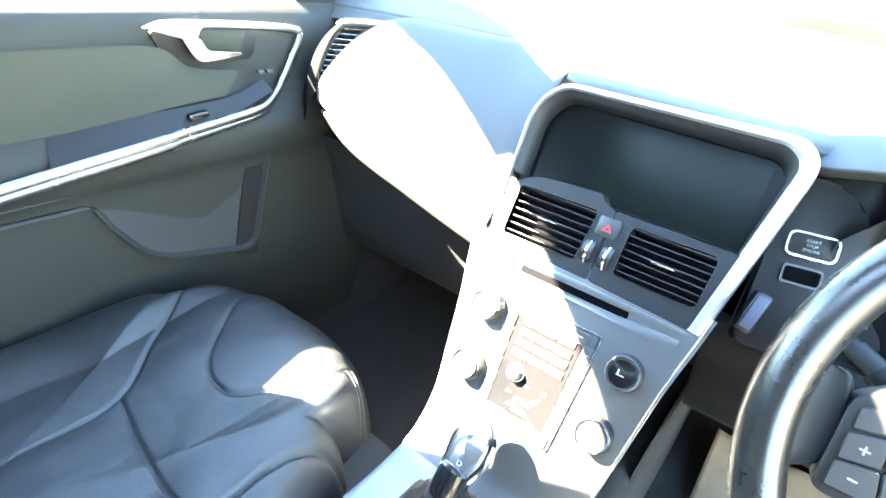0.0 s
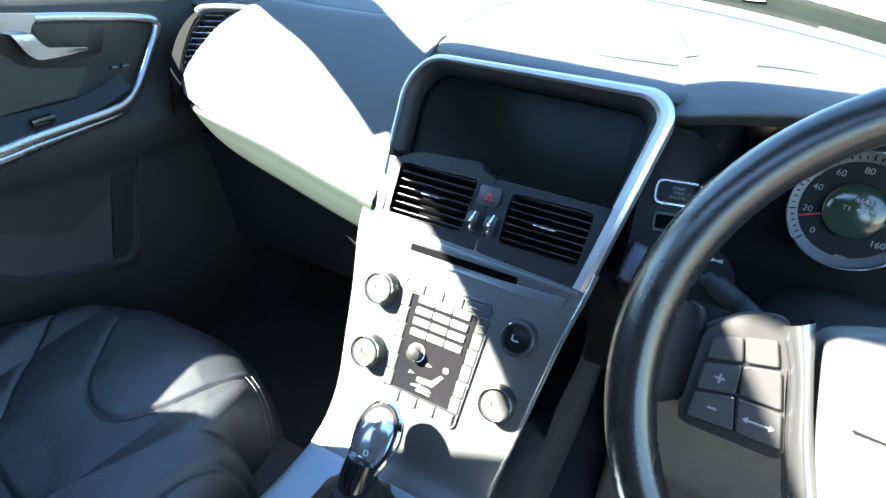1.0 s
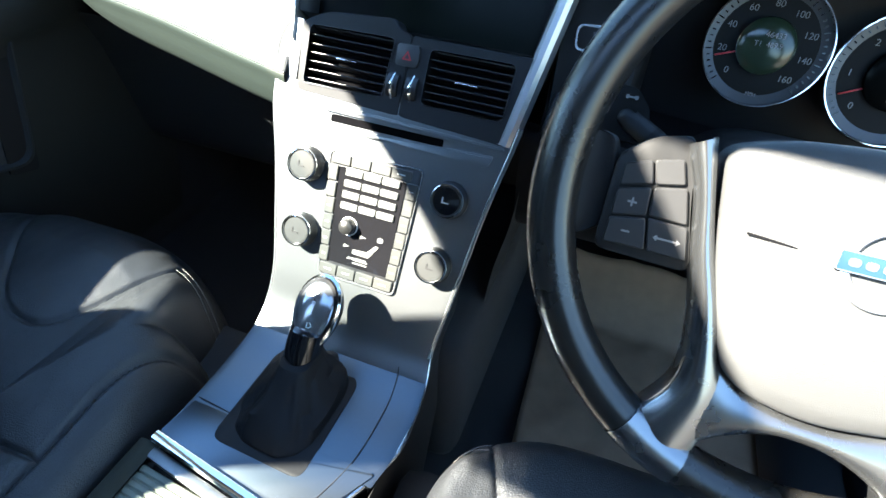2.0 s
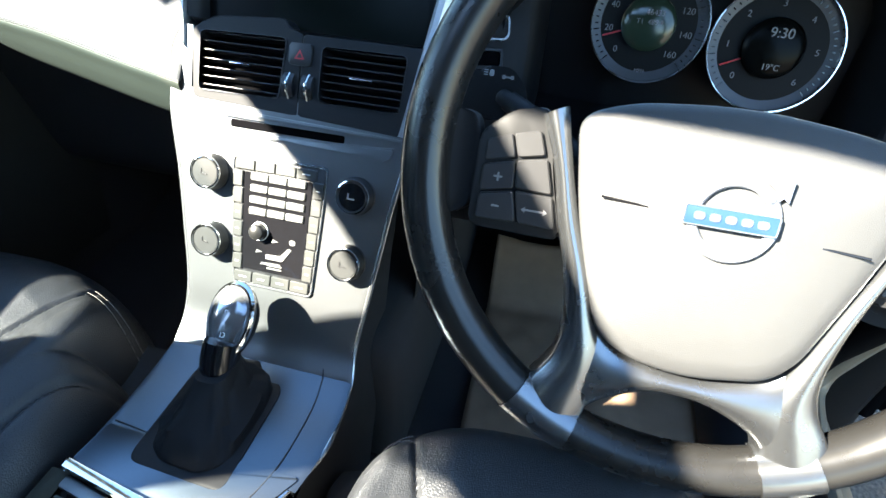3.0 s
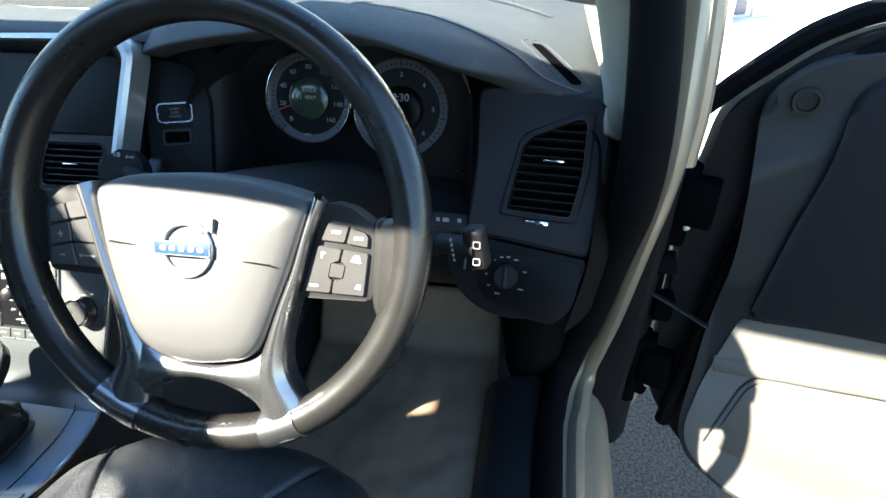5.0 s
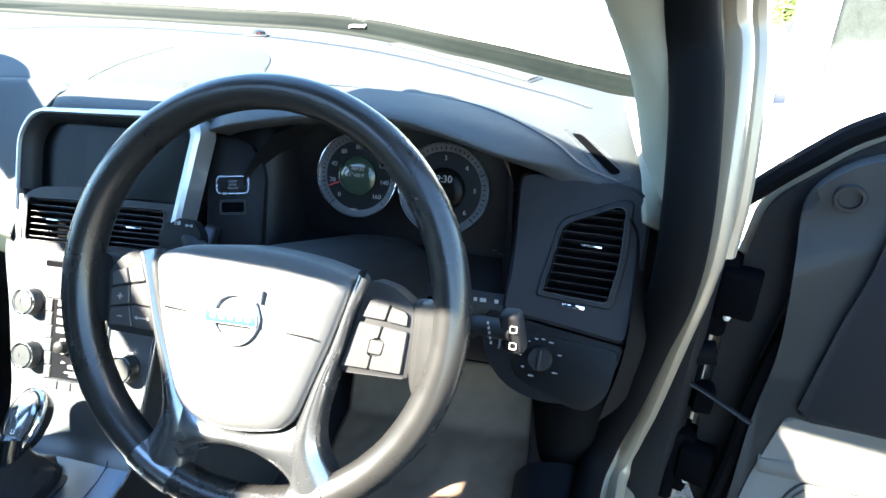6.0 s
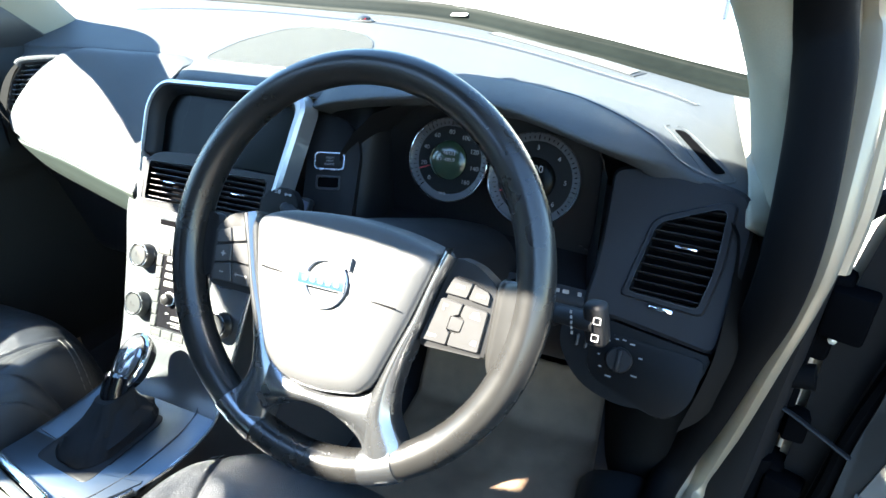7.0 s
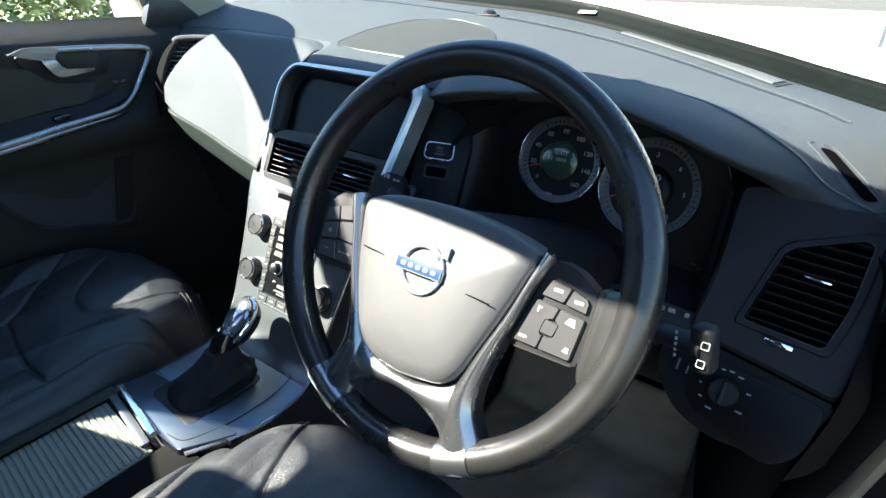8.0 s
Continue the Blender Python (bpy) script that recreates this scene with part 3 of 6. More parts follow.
# passenger's pad: crest, sloping face, crease, rounded band and the recess under it
rows = []
for x, dy, dz in ((-0.44, 0.052, 0.021), (-0.36, 0.038, 0.016), (-0.28, 0.025, 0.010), (-0.20, 0.012, 0.0), (-0.121, 0.0, -0.008)):
    y0, z0 = 0.172 + dy, 0.995 + dz
    yt = 0.372 - 0.06 * crest(x)
    zt = top_z(x, yt) + 0.002
    if not rows:
        rows.append([(-0.475, 0.405, 1.150), (-0.484, 0.365, 1.152), (-0.492, 0.331, 1.147), (-0.513, 0.285, 1.100), (-0.523, 0.256, 1.062), (-0.510, 0.242, 1.040), (-0.502, 0.240, 1.034)])
    rows.append([(x, yt + 0.03, zt - 0.006), (x, yt - 0.002, zt - 0.0015), (x, yt - 0.032, zt - 0.010), (x, y0 + 0.55 * (yt - 0.03 - y0), z0 + 0.62 * (zt - z0)), (x, y0 + 0.026, z0 + 0.038), (x, y0 + 0.005, z0 + 0.012), (x, y0 + 0.001, z0 + 0.007)])
part("passenger_pad", loft(rows, 60, 40), M_DASH, dash, solid=0.003)
rows = []
for x, dy, dz, k in ((-0.500, 0.070, 0.025, 0.15), (-0.47, 0.058, 0.022, 0.5), (-0.42, 0.048, 0.019, 0.8), (-0.36, 0.038, 0.016, 0.95), (-0.30, 0.028, 0.012, 1.0), (-0.20, 0.012, 0.0, 1.0), (-0.121, 0.0, -0.008, 1.0)):
    y0, z0 = 0.172 + dy, 0.995 + dz
    rows.append([(x, y0 + 0.004, z0 + 0.0065), (x, y0 - 0.0015, z0 + 0.003), (x, y0 + 0.0015, z0 - 0.010 * k), (x, y0 + 0.007, z0 - 0.030 * k), (x, y0 + 0.017, z0 - 0.049 * k), (x, y0 + 0.045, z0 - 0.059 * k), (x, y0 + 0.14, z0 - 0.061 * k)])
part("trim_band", loft(rows, 40, 24), M_BAND, dash, "pale satin trim band under the pad")
line = [(x, 0.172 + dy + 0.0005, 0.995 + dz + 0.0065) for x, dy, dz in ((-0.48, 0.060, 0.022), (-0.42, 0.048, 0.019), (-0.30, 0.028, 0.012), (-0.20, 0.012, 0.0), (-0.121, 0.0, -0.008))]
part("pad_crease", tube(line, 0.0012, 6, samples=30), M_BLACK, dash)
rows = [[(x, 0.30, 0.955), (x, 0.33, 0.90), (x, 0.36, 0.80), (x, 0.40, 0.70), (x, 0.50, 0.66), (x, 0.68, 0.66)] for x in (-0.64, -0.4, -0.12)]
part("glovebox", loft(rows, 10, 22), M_DASH_LOW, dash, "black plastic glovebox lid")
part("dash_body", join(rbox(1.30, 0.25, 0.35, T(0, 0.60, 0.90), 0.02), rbox(0.4, 0.2, 0.22, T(0.40, 0.47, 0.93), 0.01)), M_DASH_LOW, dash)


# ---- air vents ----
def louvres(name, parent, outline, m, count, label, depth=0.026, slat_mat=None, tab=True):
    """A vent: a frame, a back plate coloured black for the shade inside, level slats cut to its outline and a small
    chrome tab.
    """
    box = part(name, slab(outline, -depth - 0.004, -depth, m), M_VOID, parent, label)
    inner = [(0.97 * x + 0.03 * sum(p[0] for p in outline) / len(outline), 0.97 * y + 0.03 * sum(p[1] for p in outline) / len(outline)) for x, y in outline]
    grow = [(x + (x - a) * 0.6, y + (y - b) * 0.6) for (x, y), (a, b) in zip(outline, inner)]
    part("vent_frame", ribbon([at_z(grow, -0.001), at_z(grow, 0.002), at_z(outline, 0.002), at_z(outline, -depth)], m), M_BLACK, box)
    ys = [y for _, y in outline]
    y0, y1 = min(ys), max(ys)
    k = len(outline)
    for i in range(count):
        y = y0 + (y1 - y0) * (i + 0.55) / count
        xs = []
        for j in range(k):
            (xa, ya), (xb, yb) = outline[j], outline[(j + 1) % k]
            if (ya - y) * (yb - y) < 0:
                xs.append(xa + (xb - xa) * (y - ya) / (yb - ya))
        if len(xs) < 2:
            continue
        a, b = min(xs) + 0.0005, max(xs) - 0.0005
        part("slat", rbox(b - a, 0.0016, 0.013, m @ T((a + b) / 2, y, -0.0085) @ RX(-12), 0.0006, 1), slat_mat or M_BLACK, box)
    if tab:
        cx, cy = sum(p[0] for p in outline) / k, sum(p[1] for p in outline) / k
        part("tab", rbox(0.024, 0.0025, 0.004, m @ T(cx, cy, 0.001), 0.001), M_CHROME, box, "chrome tab")
    return box


# ---- centre console ----
console = thing("centre_console", (0, 0, 0.45), "floating satin silver centre console with dark screen housing", "centre console")

# silver faceplate, curving into the deck at its foot
edge = [(0.030, -0.128, 0.138), (0.0, -0.127, 0.133), (-0.06, -0.116, 0.122), (-0.12, -0.108, 0.114), (-0.18, -0.101, 0.106), (-0.225, -0.104, 0.100)]
rows = []
for v, a, b in edge:
    p = lambda x, w=0.0: STK @ Vector((x, v, w))
    rows.append([p(a, -0.012), p(a + 0.0005, -0.001), p(a + 0.004, 0.0015), p(0.5 * (a + b), 0.0015), p(b - 0.004, 0.0015), p(b - 0.0005, -0.001), p(b, -0.012)])
deck_rows = []
for y, z, a, b in ((0.040, 0.7355, -0.107, 0.104), (0.0, 0.731, -0.107, 0.108), (-0.05, 0.731, -0.106, 0.106), (-0.085, 0.731, -0.107, 0.100)):
    deck_rows.append([(a, y, z - 0.014), (a + 0.0005, y, z - 0.003), (a + 0.004, y, z), (0.5 * (a + b), y, z), (b - 0.004, y, z), (b - 0.0005, y, z - 0.003), (b, y, z - 0.014)])
part("faceplate", loft(rows + deck_rows[:1], 60, 28), M_SILVER, console, "satin silver faceplate running down to the gear lever")
rows = []
for v, a in ((0.029, -0.1290), (0.045, -0.1345), (0.065, -0.1345), (0.080, -0.130), (0.092, -0.122)):
    p = lambda x, w=0.0: STK @ Vector((x, v, w))
    rows.append([p(a, -0.03), p(a + 0.0005, -0.001), p(a + 0.003, 0.0012), p(-0.112, 0.0012), p(-0.108, 0.0008), p(-0.1075, -0.012)])
part("faceplate_horn", loft(rows, 16, 16), M_SILVER, console, "satin silver horn of the faceplate beside the vent")
# same plate as the face; shade is put into its colour
part("deck", loft(deck_rows, 24, 28), M_DECK, console, "satin silver deck round the gear lever, darker and bluer for shade")
# bright edge strips along both sides
for side in (0, 1):
    line = []
    for v, a, b in edge:
        line.append(STK @ Vector(((a - 0.002, b + 0.002)[side], v, -0.002)))
    for y, z, a, b in ((0.040, 0.7355, -0.107, 0.104), (0.0, 0.731, -0.107, 0.108), (-0.05, 0.731, -0.106, 0.106), (-0.13, 0.729, -0.112, 0.070)):
        line.append(Vector(((a - 0.002, b + 0.002)[side], y, z - 0.004)))
    part("edge_strip", tube(line, 0.0036, 10, samples=70), M_SILVER_P, console, "polished edge strip")
# side walls under the faceplate
for side in (-1, 1):
    rows = []
    for v, a, b in edge:
        x = a if side < 0 else b
        q = STK @ Vector((x, v, -0.006))
        rows.append([q, q + Vector((-0.012 * side, 0.02, 0)), Vector((0.085 * side, q.y + 0.10, q.z)), Vector((0.085 * side, q.y + 0.16, q.z - 0.02))])
    for y, z in ((0.03, 0.727), (-0.05, 0.725), (-0.3, 0.715), (-0.5, 0.71)):
        x = 0.105 * side
        rows.append([Vector((x, y, z)), Vector((x - 0.006 * side, y, z - 0.03)), Vector((x - 0.002 * side, y, 0.58)), Vector((x, y, 0.43))])
    part("side_wall", loft(rows, 40, 14), M_DASH_LOW, console, "black plastic side wall")

# deck, gaiter frame and the tray with a ribbed roller cover
deck = rounded([(-0.107, -0.07), (0.103, -0.072), (0.066, -0.135), (0.02, -0.135), (-0.113, -0.115)], 0.004)
part("deck_end", slab(deck, 0.716, 0.7325, bev=0.002), M_DECK, console, "satin silver end plate of the deck")
gait = rounded([(-0.064, -0.100), (0.040, -0.105), (0.040, 0.015), (0.012, 0.034), (-0.044, 0.034), (-0.064, 0.02)], 0.012)
part("gaiter_frame", slab(gait, 0.726, 0.7328, bev=0.001), M_NIGHT, console, "black plate under the gaiter")
part("deck_seam", tube([(0.030, -0.128, 0.7328), (0.056, -0.122, 0.7328), (0.068, -0.100, 0.7325), (0.078, -0.06, 0.7318), (0.080, 0.0, 0.7318), (0.076, 0.035, 0.7355), (0.070, 0.055, 0.746)], 0.0008, 6, samples=40), M_BLACK, console)
part("deck_seam", tube([(-0.104, -0.066, 0.7318), (-0.058, -0.070, 0.7318)], 0.0008, 6), M_BLACK, console)
part("front_rail", tube([(-0.112, -0.119, 0.734), (0.018, -0.139, 0.734)], 0.006, 8, flat=0.7), M_CHROME, console, "polished rail ahead of the tray")
part("tray_lip", rbox(0.13, 0.012, 0.006, T(-0.045, -0.142, 0.726) @ RZ(-9), 0.002), M_SILVER, console)
part("tray_side", loft([[(-0.125, y, 0.70), (-0.127, y, 0.728), (-0.115, y, 0.733), (-0.106, y, 0.728)] for y in (-0.125, -0.5)], 3, 10), M_DOOR_S, console, "grey plastic rail beside the tray")
# deeper black here, as if no direct sun reached this side
part("tray_side", loft([[(0.03, y, 0.718), (0.05, y, 0.722), (0.085, y, 0.721), (0.104, y, 0.712), (0.106, y, 0.69)] for y in (-0.120, -0.5)], 3, 10), M_MATT, console, "black plastic armrest side, darkened for shade")
part("deck_skirt", join(rbox(0.175, 0.05, 0.05, T(-0.020, -0.118, 0.690), 0.004), rbox(0.20, 0.38, 0.02, T(-0.012, -0.31, 0.700), 0.003)), M_NIGHT, console)
cover = part("roller_cover", rbox(0.14, 0.36, 0.007, T(-0.04, -0.33, 0.7175), 0.001), M_RIB, console, "grey ribbed roller cover")
for i in range(45):
    part("rib", rbox(0.138, 0.0068, 0.004, T(-0.04, -0.152 - 0.0076 * i, 0.7208) @ RZ(-5), 0.0014, 1), M_RIB, cover)

# screen housing: bright frame, deep dark recess, display
outer = rounded([(-0.121, 0.070), (0.1355, 0.010), (0.168, 0.196), (0.150, 0.2155), (-0.102, 0.2135), (-0.126, 0.178)], [0.002, 0.002, 0.03, 0.03, 0.045, 0.03], 8)
inner = rounded([(-0.117, 0.071), (0.1225, 0.012), (0.153, 0.190), (0.138, 0.2045), (-0.099, 0.2065), (-0.121, 0.175)], [0.002, 0.002, 0.028, 0.028, 0.044, 0.03], 8)
outer, inner = outer[9:] + outer[:9], inner[9:] + inner[:9]
part("screen_frame", ribbon([at_z(outer, -0.03), at_z(outer, 0.001), at_z([((2 * a + c) / 3, (2 * b + d) / 3) for (a, b), (c, d) in zip(outer, inner)], 0.005), at_z([((a + 3 * c) / 4, (b + 3 * d) / 4) for (a, b), (c, d) in zip(outer, inner)], 0.005), at_z(inner, 0.001), at_z(inner, -0.02)], STK, closed=False), M_SILVER_S, console, "bright silver frame round the screen housing")
# fascia with the vents
VL = rounded([(-0.099, 0.029), (-0.008, 0.031), (-0.003, 0.0905), (-0.099, 0.0885)], 0.006, 3)
VR = rounded([(0.036, 0.033), (0.121, 0.033), (0.1235, 0.0875), (0.0365, 0.0865)], 0.006, 3)
fas_l = rounded([(-0.1065, 0.020), (0.0140, 0.016), (0.0140, 0.096), (-0.001, 0.100), (-0.006, 0.109), (-0.085, 0.104), (-0.110, 0.090)], [0.006, 0.0, 0.0, 0.004, 0.006, 0.02, 0.006], 4)
fas_r = rounded([(0.0140, 0.016), (0.133, 0.010), (0.146, 0.096), (0.0140, 0.096)], [0.0, 0.003, 0.004, 0.0], 3)
part("fascia", pierced(fas_l, VL, -0.03, 0.0022, STK, -0.052, 0.060, 120, 0.0012), M_FASCIA, console, "dark plastic fascia round the vents")
part("fascia", pierced(fas_r, VR, -0.03, 0.0022, STK, 0.079, 0.060, 120, 0.0012), M_FASCIA, console, "dark plastic fascia round the vents")
part("fascia_back", slab(rounded([(-0.106, 0.024), (0.133, 0.012), (0.146, 0.100), (-0.112, 0.106)], 0.004), -0.06, -0.031, STK), M_GLOSS, console)
rec_o = rounded([(-0.117, 0.100), (0.147, 0.098), (0.153, 0.190), (0.138, 0.2045), (-0.099, 0.2065), (-0.121, 0.175)], [0.004, 0.004, 0.028, 0.028, 0.044, 0.03], 8)
rec_i = rounded([(-0.106, 0.090), (0.132, 0.086), (0.146, 0.181), (0.133, 0.194), (-0.092, 0.198), (-0.110, 0.170)], [0.006, 0.006, 0.016, 0.016, 0.034, 0.02], 8)
part("screen_recess", ribbon([at_z(rec_o, 0.001), at_z([((a + c) / 2, (b + d) / 2) for (a, b), (c, d) in zip(rec_o, rec_i)], -0.003), at_z(rec_i, -0.012), at_z(rec_i, -0.03)], STK), M_FASCIA, console)
part("display", slab(rec_i, -0.04, -0.022, STK, 0), M_TINT, console, "switched-off dark glass display")
part("display_lens", slab(rrect(0.165, 0.094, 0.004, cx=0.050, cy=0.140), -0.022, -0.0212, STK, 0), M_LENS, console, "dark green tinted display area")

louvres("air_vent", console, VL, STK @ T(0, 0, 0.0015), 7, "rectangular air vent with level black slats")
louvres("air_vent", console, VR, STK @ T(0, 0, 0.0015), 7, "rectangular air vent with level black slats")
hz = part("hazard_button", slab(rrect(0.0245, 0.0215, 0.004, cx=0.0137, cy=0.0765), 0, 0.005, STK, 0.0015), M_BTN, console, "black hazard button with a red triangle")
part("mark", ribbon([at_z([(0.0137 + r * math.cos(q), 0.0748 + r * math.sin(q)) for q in (radians(90), radians(210), radians(330))], 0.0054) for r in (0.0062, 0.0035)], STK), M_RED, hz)
for x in (0.0028, 0.0236):
    w = part("vent_wheel", lathe([(0.0, -0.006), (0.014, -0.006), (0.0145, -0.003), (0.0145, 0.003), (0.014, 0.006), (0.0, 0.006)], 20, STK @ T(x, 0.046, -0.006) @ RY(90)), M_BLACK, console)
    part("chrome_line", tube([(x, 0.033, 0.001), (x, 0.046, 0.0092), (x, 0.058, 0.001)], 0.0017, 8, STK, samples=9), M_CHROME, w, "chrome line on the thumb wheel")

# disc slot (a flat strip, black for the shade inside), trim ledge
part("disc_slot", slab(rrect(0.128, 0.008, 0.002, cx=0.004, cy=0.0), 0.0012, 0.0021, STK), M_VOID, console, "narrow disc slot, its inner shade a flat black strip")
part("slot_ledge", slab(rounded([(-0.07, 0.0065), (0.130, 0.0045), (0.131, 0.0085), (-0.07, 0.014)], 0.003), 0.0, 0.005, STK, 0.002), M_SILVER, console)
part("slot_ledge", slab(rounded([(-0.02, -0.0075), (0.122, -0.001), (0.119, -0.011), (0.108, -0.0165), (0.090, -0.0125), (-0.02, -0.0115)], 0.003), 0.0, 0.0042, STK, 0.002), M_SILVER, console)


def dial(u, v, r, h, dark):
    m = STK @ T(u, v, 0.001)
    k = part("knob", lathe([(r, 0.0), (r, 0.004), (r * 0.93, 0.006), (r * 0.91, h - 0.003), (r * 0.86, h - 0.0008)], 36, m), M_BLACK if dark else M_KNOB, console, "black knob with a chrome ring" if dark else "round grey knob with a bright ring")
    part("ring", ribbon([[(q * math.cos(a), q * math.sin(a), z) for a in (2 * math.pi * i / 36 for i in range(36))] for q, z in ((r * 0.90, h - 0.003), (r * 0.88, h), (r * 0.80, h + 0.0003), (r * 0.78, h - 0.001))], m), M_CHROME, k)
    part("cap", lathe([(r * 0.79, h - 0.002), (r * 0.7, h - 0.0006), (0.0005, h - 0.0002)], 30, m), M_GLOSS if dark else M_DIALCAP, k)
    part("mark", join(slab(rrect(0.008, 0.0013, 0.0005, cx=-0.001, cy=-0.002), h, h + 0.0004, m), slab(rrect(0.0015, 0.005, 0.0006, cx=-0.004, cy=0.001), h, h + 0.0004, m)), M_KEY if dark else M_BTN, k)


for u, v, dark in ((-0.0780, -0.0545, False), (0.0880, -0.0535, True), (-0.0735, -0.1280, False), (0.0860, -0.1248, False)):
    dial(u, v, 0.0198, 0.0165, dark)

# keypad
pad = part("keypad", slab(rounded([(-0.0445, -0.171), (0.0465, -0.171), (0.0535, -0.032), (-0.0525, -0.034)], 0.006), -0.002, 0.0035, STK, 0.001), M_BLACK, console, "dark keypad of the radio and climate controls")
part("keypad_rim", frame_ring(rounded([(-0.046, -0.173), (0.048, -0.173), (0.055, -0.030), (-0.054, -0.032)], 0.007), rounded([(-0.0445, -0.171), (0.0465, -0.171), (0.0535, -0.032), (-0.0525, -0.034)], 0.006), 0, 0.0045, STK, 0.0005), M_SILVER_P, pad)


def key(u, v, w, h, material=M_PADKEY, top=0.006, mark=True):
    k = part("button", slab(rrect(w, h, 0.0012, 2, cx=u, cy=v), 0.003, top, STK, 0.0008, 1), material, pad)
    if mark and w > 0.01:
        part("mark", slab(rrect(w * 0.4, 0.0012, 0.0003, 1, cx=u, cy=v), top, top + 0.0003, STK), M_KEY, k)


for i in range(4):
    key(-0.0385 + 0.0235 * i + 0.0, -0.0405, 0.0225, 0.011)
    key(-0.0335 + 0.0225 * i, -0.1635, 0.0215, 0.012)
for i in range(6):
    v = -0.056 - 0.0182 * i
    s = 0.0465 - 0.0009 * i
    key(-s + 0.0005, v, 0.0115, 0.017)
    key(s, v, 0.0115, 0.017)
part("pad_window", slab(rounded([(-0.036, -0.154), (0.036, -0.154), (0.039, -0.048), (-0.039, -0.048)], 0.003), 0.003, 0.0045, STK), M_GLOSS, pad, "gloss black inset")
for r in range(4):
    for c in range(3):
        key(-0.0205 + 0.0215 * c, -0.0520 - 0.0122 * r, 0.0203, 0.0078, M_PADBAR, 0.0068, True)
part("joystick", lathe([(0.008, 0.003), (0.0085, 0.008), (0.0078, 0.014), (0.0045, 0.0165), (0.0005, 0.0168)], 24, STK @ T(-0.0170, -0.1100, 0)), M_KNOB, pad, "small round grey selector")
part("selector_ring", ribbon([[(q * math.cos(a), q * math.sin(a), z) for a in (2 * math.pi * i / 28 for i in range(28))] for q, z in ((0.0105, 0.0045), (0.0102, 0.0056), (0.0096, 0.0056), (0.0093, 0.0045))], STK @ T(-0.0170, -0.1100, 0)), M_WHITE, pad)
part("seat_symbol", join(slab(rounded([(-0.008, -0.139), (0.012, -0.139), (0.022, -0.124), (0.018, -0.123), (0.009, -0.133), (-0.008, -0.134)], 0.001, 2), 0.0045, 0.0052, STK), slab(rrect(0.007, 0.006, 0.0028, 3, cx=0.022, cy=-0.116), 0.0045, 0.0052, STK), slab(rounded([(-0.014, -0.146), (0.010, -0.144), (0.010, -0.1425), (-0.012, -0.1435)], 0.0005, 2), 0.0045, 0.0052, STK), *[slab(rounded([(x, y), (x + 0.008, y + 0.002), (x + 0.001, y + 0.004)], 0.0005, 2), 0.0045, 0.0052, STK) for x, y in ((-0.002, -0.120), (-0.020, -0.134))]), M_PADBAR, pad, "pale airflow symbol")
part("lines", join(*[slab(rrect(0.018, 0.0018, 0.0005, 1, cx=0.003, cy=-0.1455 - 0.0035 * i), 0.0045, 0.005, STK) for i in range(2)]), M_PADBAR, pad)

# start button panel to the right of the screen
SB = basis((0.186, 0.262, 1.056), (0.97, 0.24, 0), (-0.24 * math.sin(LEAN), 0.97 * math.sin(LEAN), math.cos(LEAN)), (0.24 * math.cos(LEAN), -0.97 * math.cos(LEAN), math.sin(LEAN)))
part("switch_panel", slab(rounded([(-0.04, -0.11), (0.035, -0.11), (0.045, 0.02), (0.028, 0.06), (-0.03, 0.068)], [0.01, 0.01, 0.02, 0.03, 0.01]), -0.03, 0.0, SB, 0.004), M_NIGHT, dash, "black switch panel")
sb_o, sb_i = rrect(0.0455, 0.0255, 0.008, cx=0.001), rrect(0.0405, 0.0205, 0.006, cx=0.001)
st = part("start_button", slab(sb_i, 0, 0.003, SB, 0.001), M_NIGHT, dash, "black start button in a chrome ring")
part("ring", frame_ring(sb_o, sb_i, 0, 0.0045, SB, 0.0012), M_SILVER_P, st)
part("lettering", join(*[words(s, 0.0042, SB @ T(0.001, dy, 0.0032)) for s, dy in (("START", 0.0045), ("STOP", 0.0), ("ENGINE", -0.0045))]), M_DIM, st)
part("key_slot", frame_ring(rrect(0.036, 0.02, 0.004, cx=0.0, cy=-0.030), rrect(0.031, 0.014, 0.003, cx=0.0, cy=-0.030), 0, 0.003, SB, 0.0005), M_BLACK, dash)
# flat plate in black for the shade inside the key slot
part("slot_shade", slab(rrect(0.031, 0.014, 0.003, cx=0.0, cy=-0.030), 0.0005, 0.0008, SB), M_VOID, dash)
kf = part("key_fob", rbox(0.017, 0.044, 0.02, SB @ T(-0.031, -0.076, 0.006) @ RZ(-16), 0.005), M_BLACK, dash, "black and grey key fob in its slot")
part("fob_face", rbox(0.012, 0.036, 0.004, SB @ T(-0.031, -0.076, 0.0165) @ RZ(-16), 0.0018), M_SLATE, kf)


# ---- gear lever ----
gear = thing("gear_lever", (-0.01, -0.03, 0.73), "gear lever with a glossy clear-topped knob and a black leather gaiter", "gear lever")
rows = []
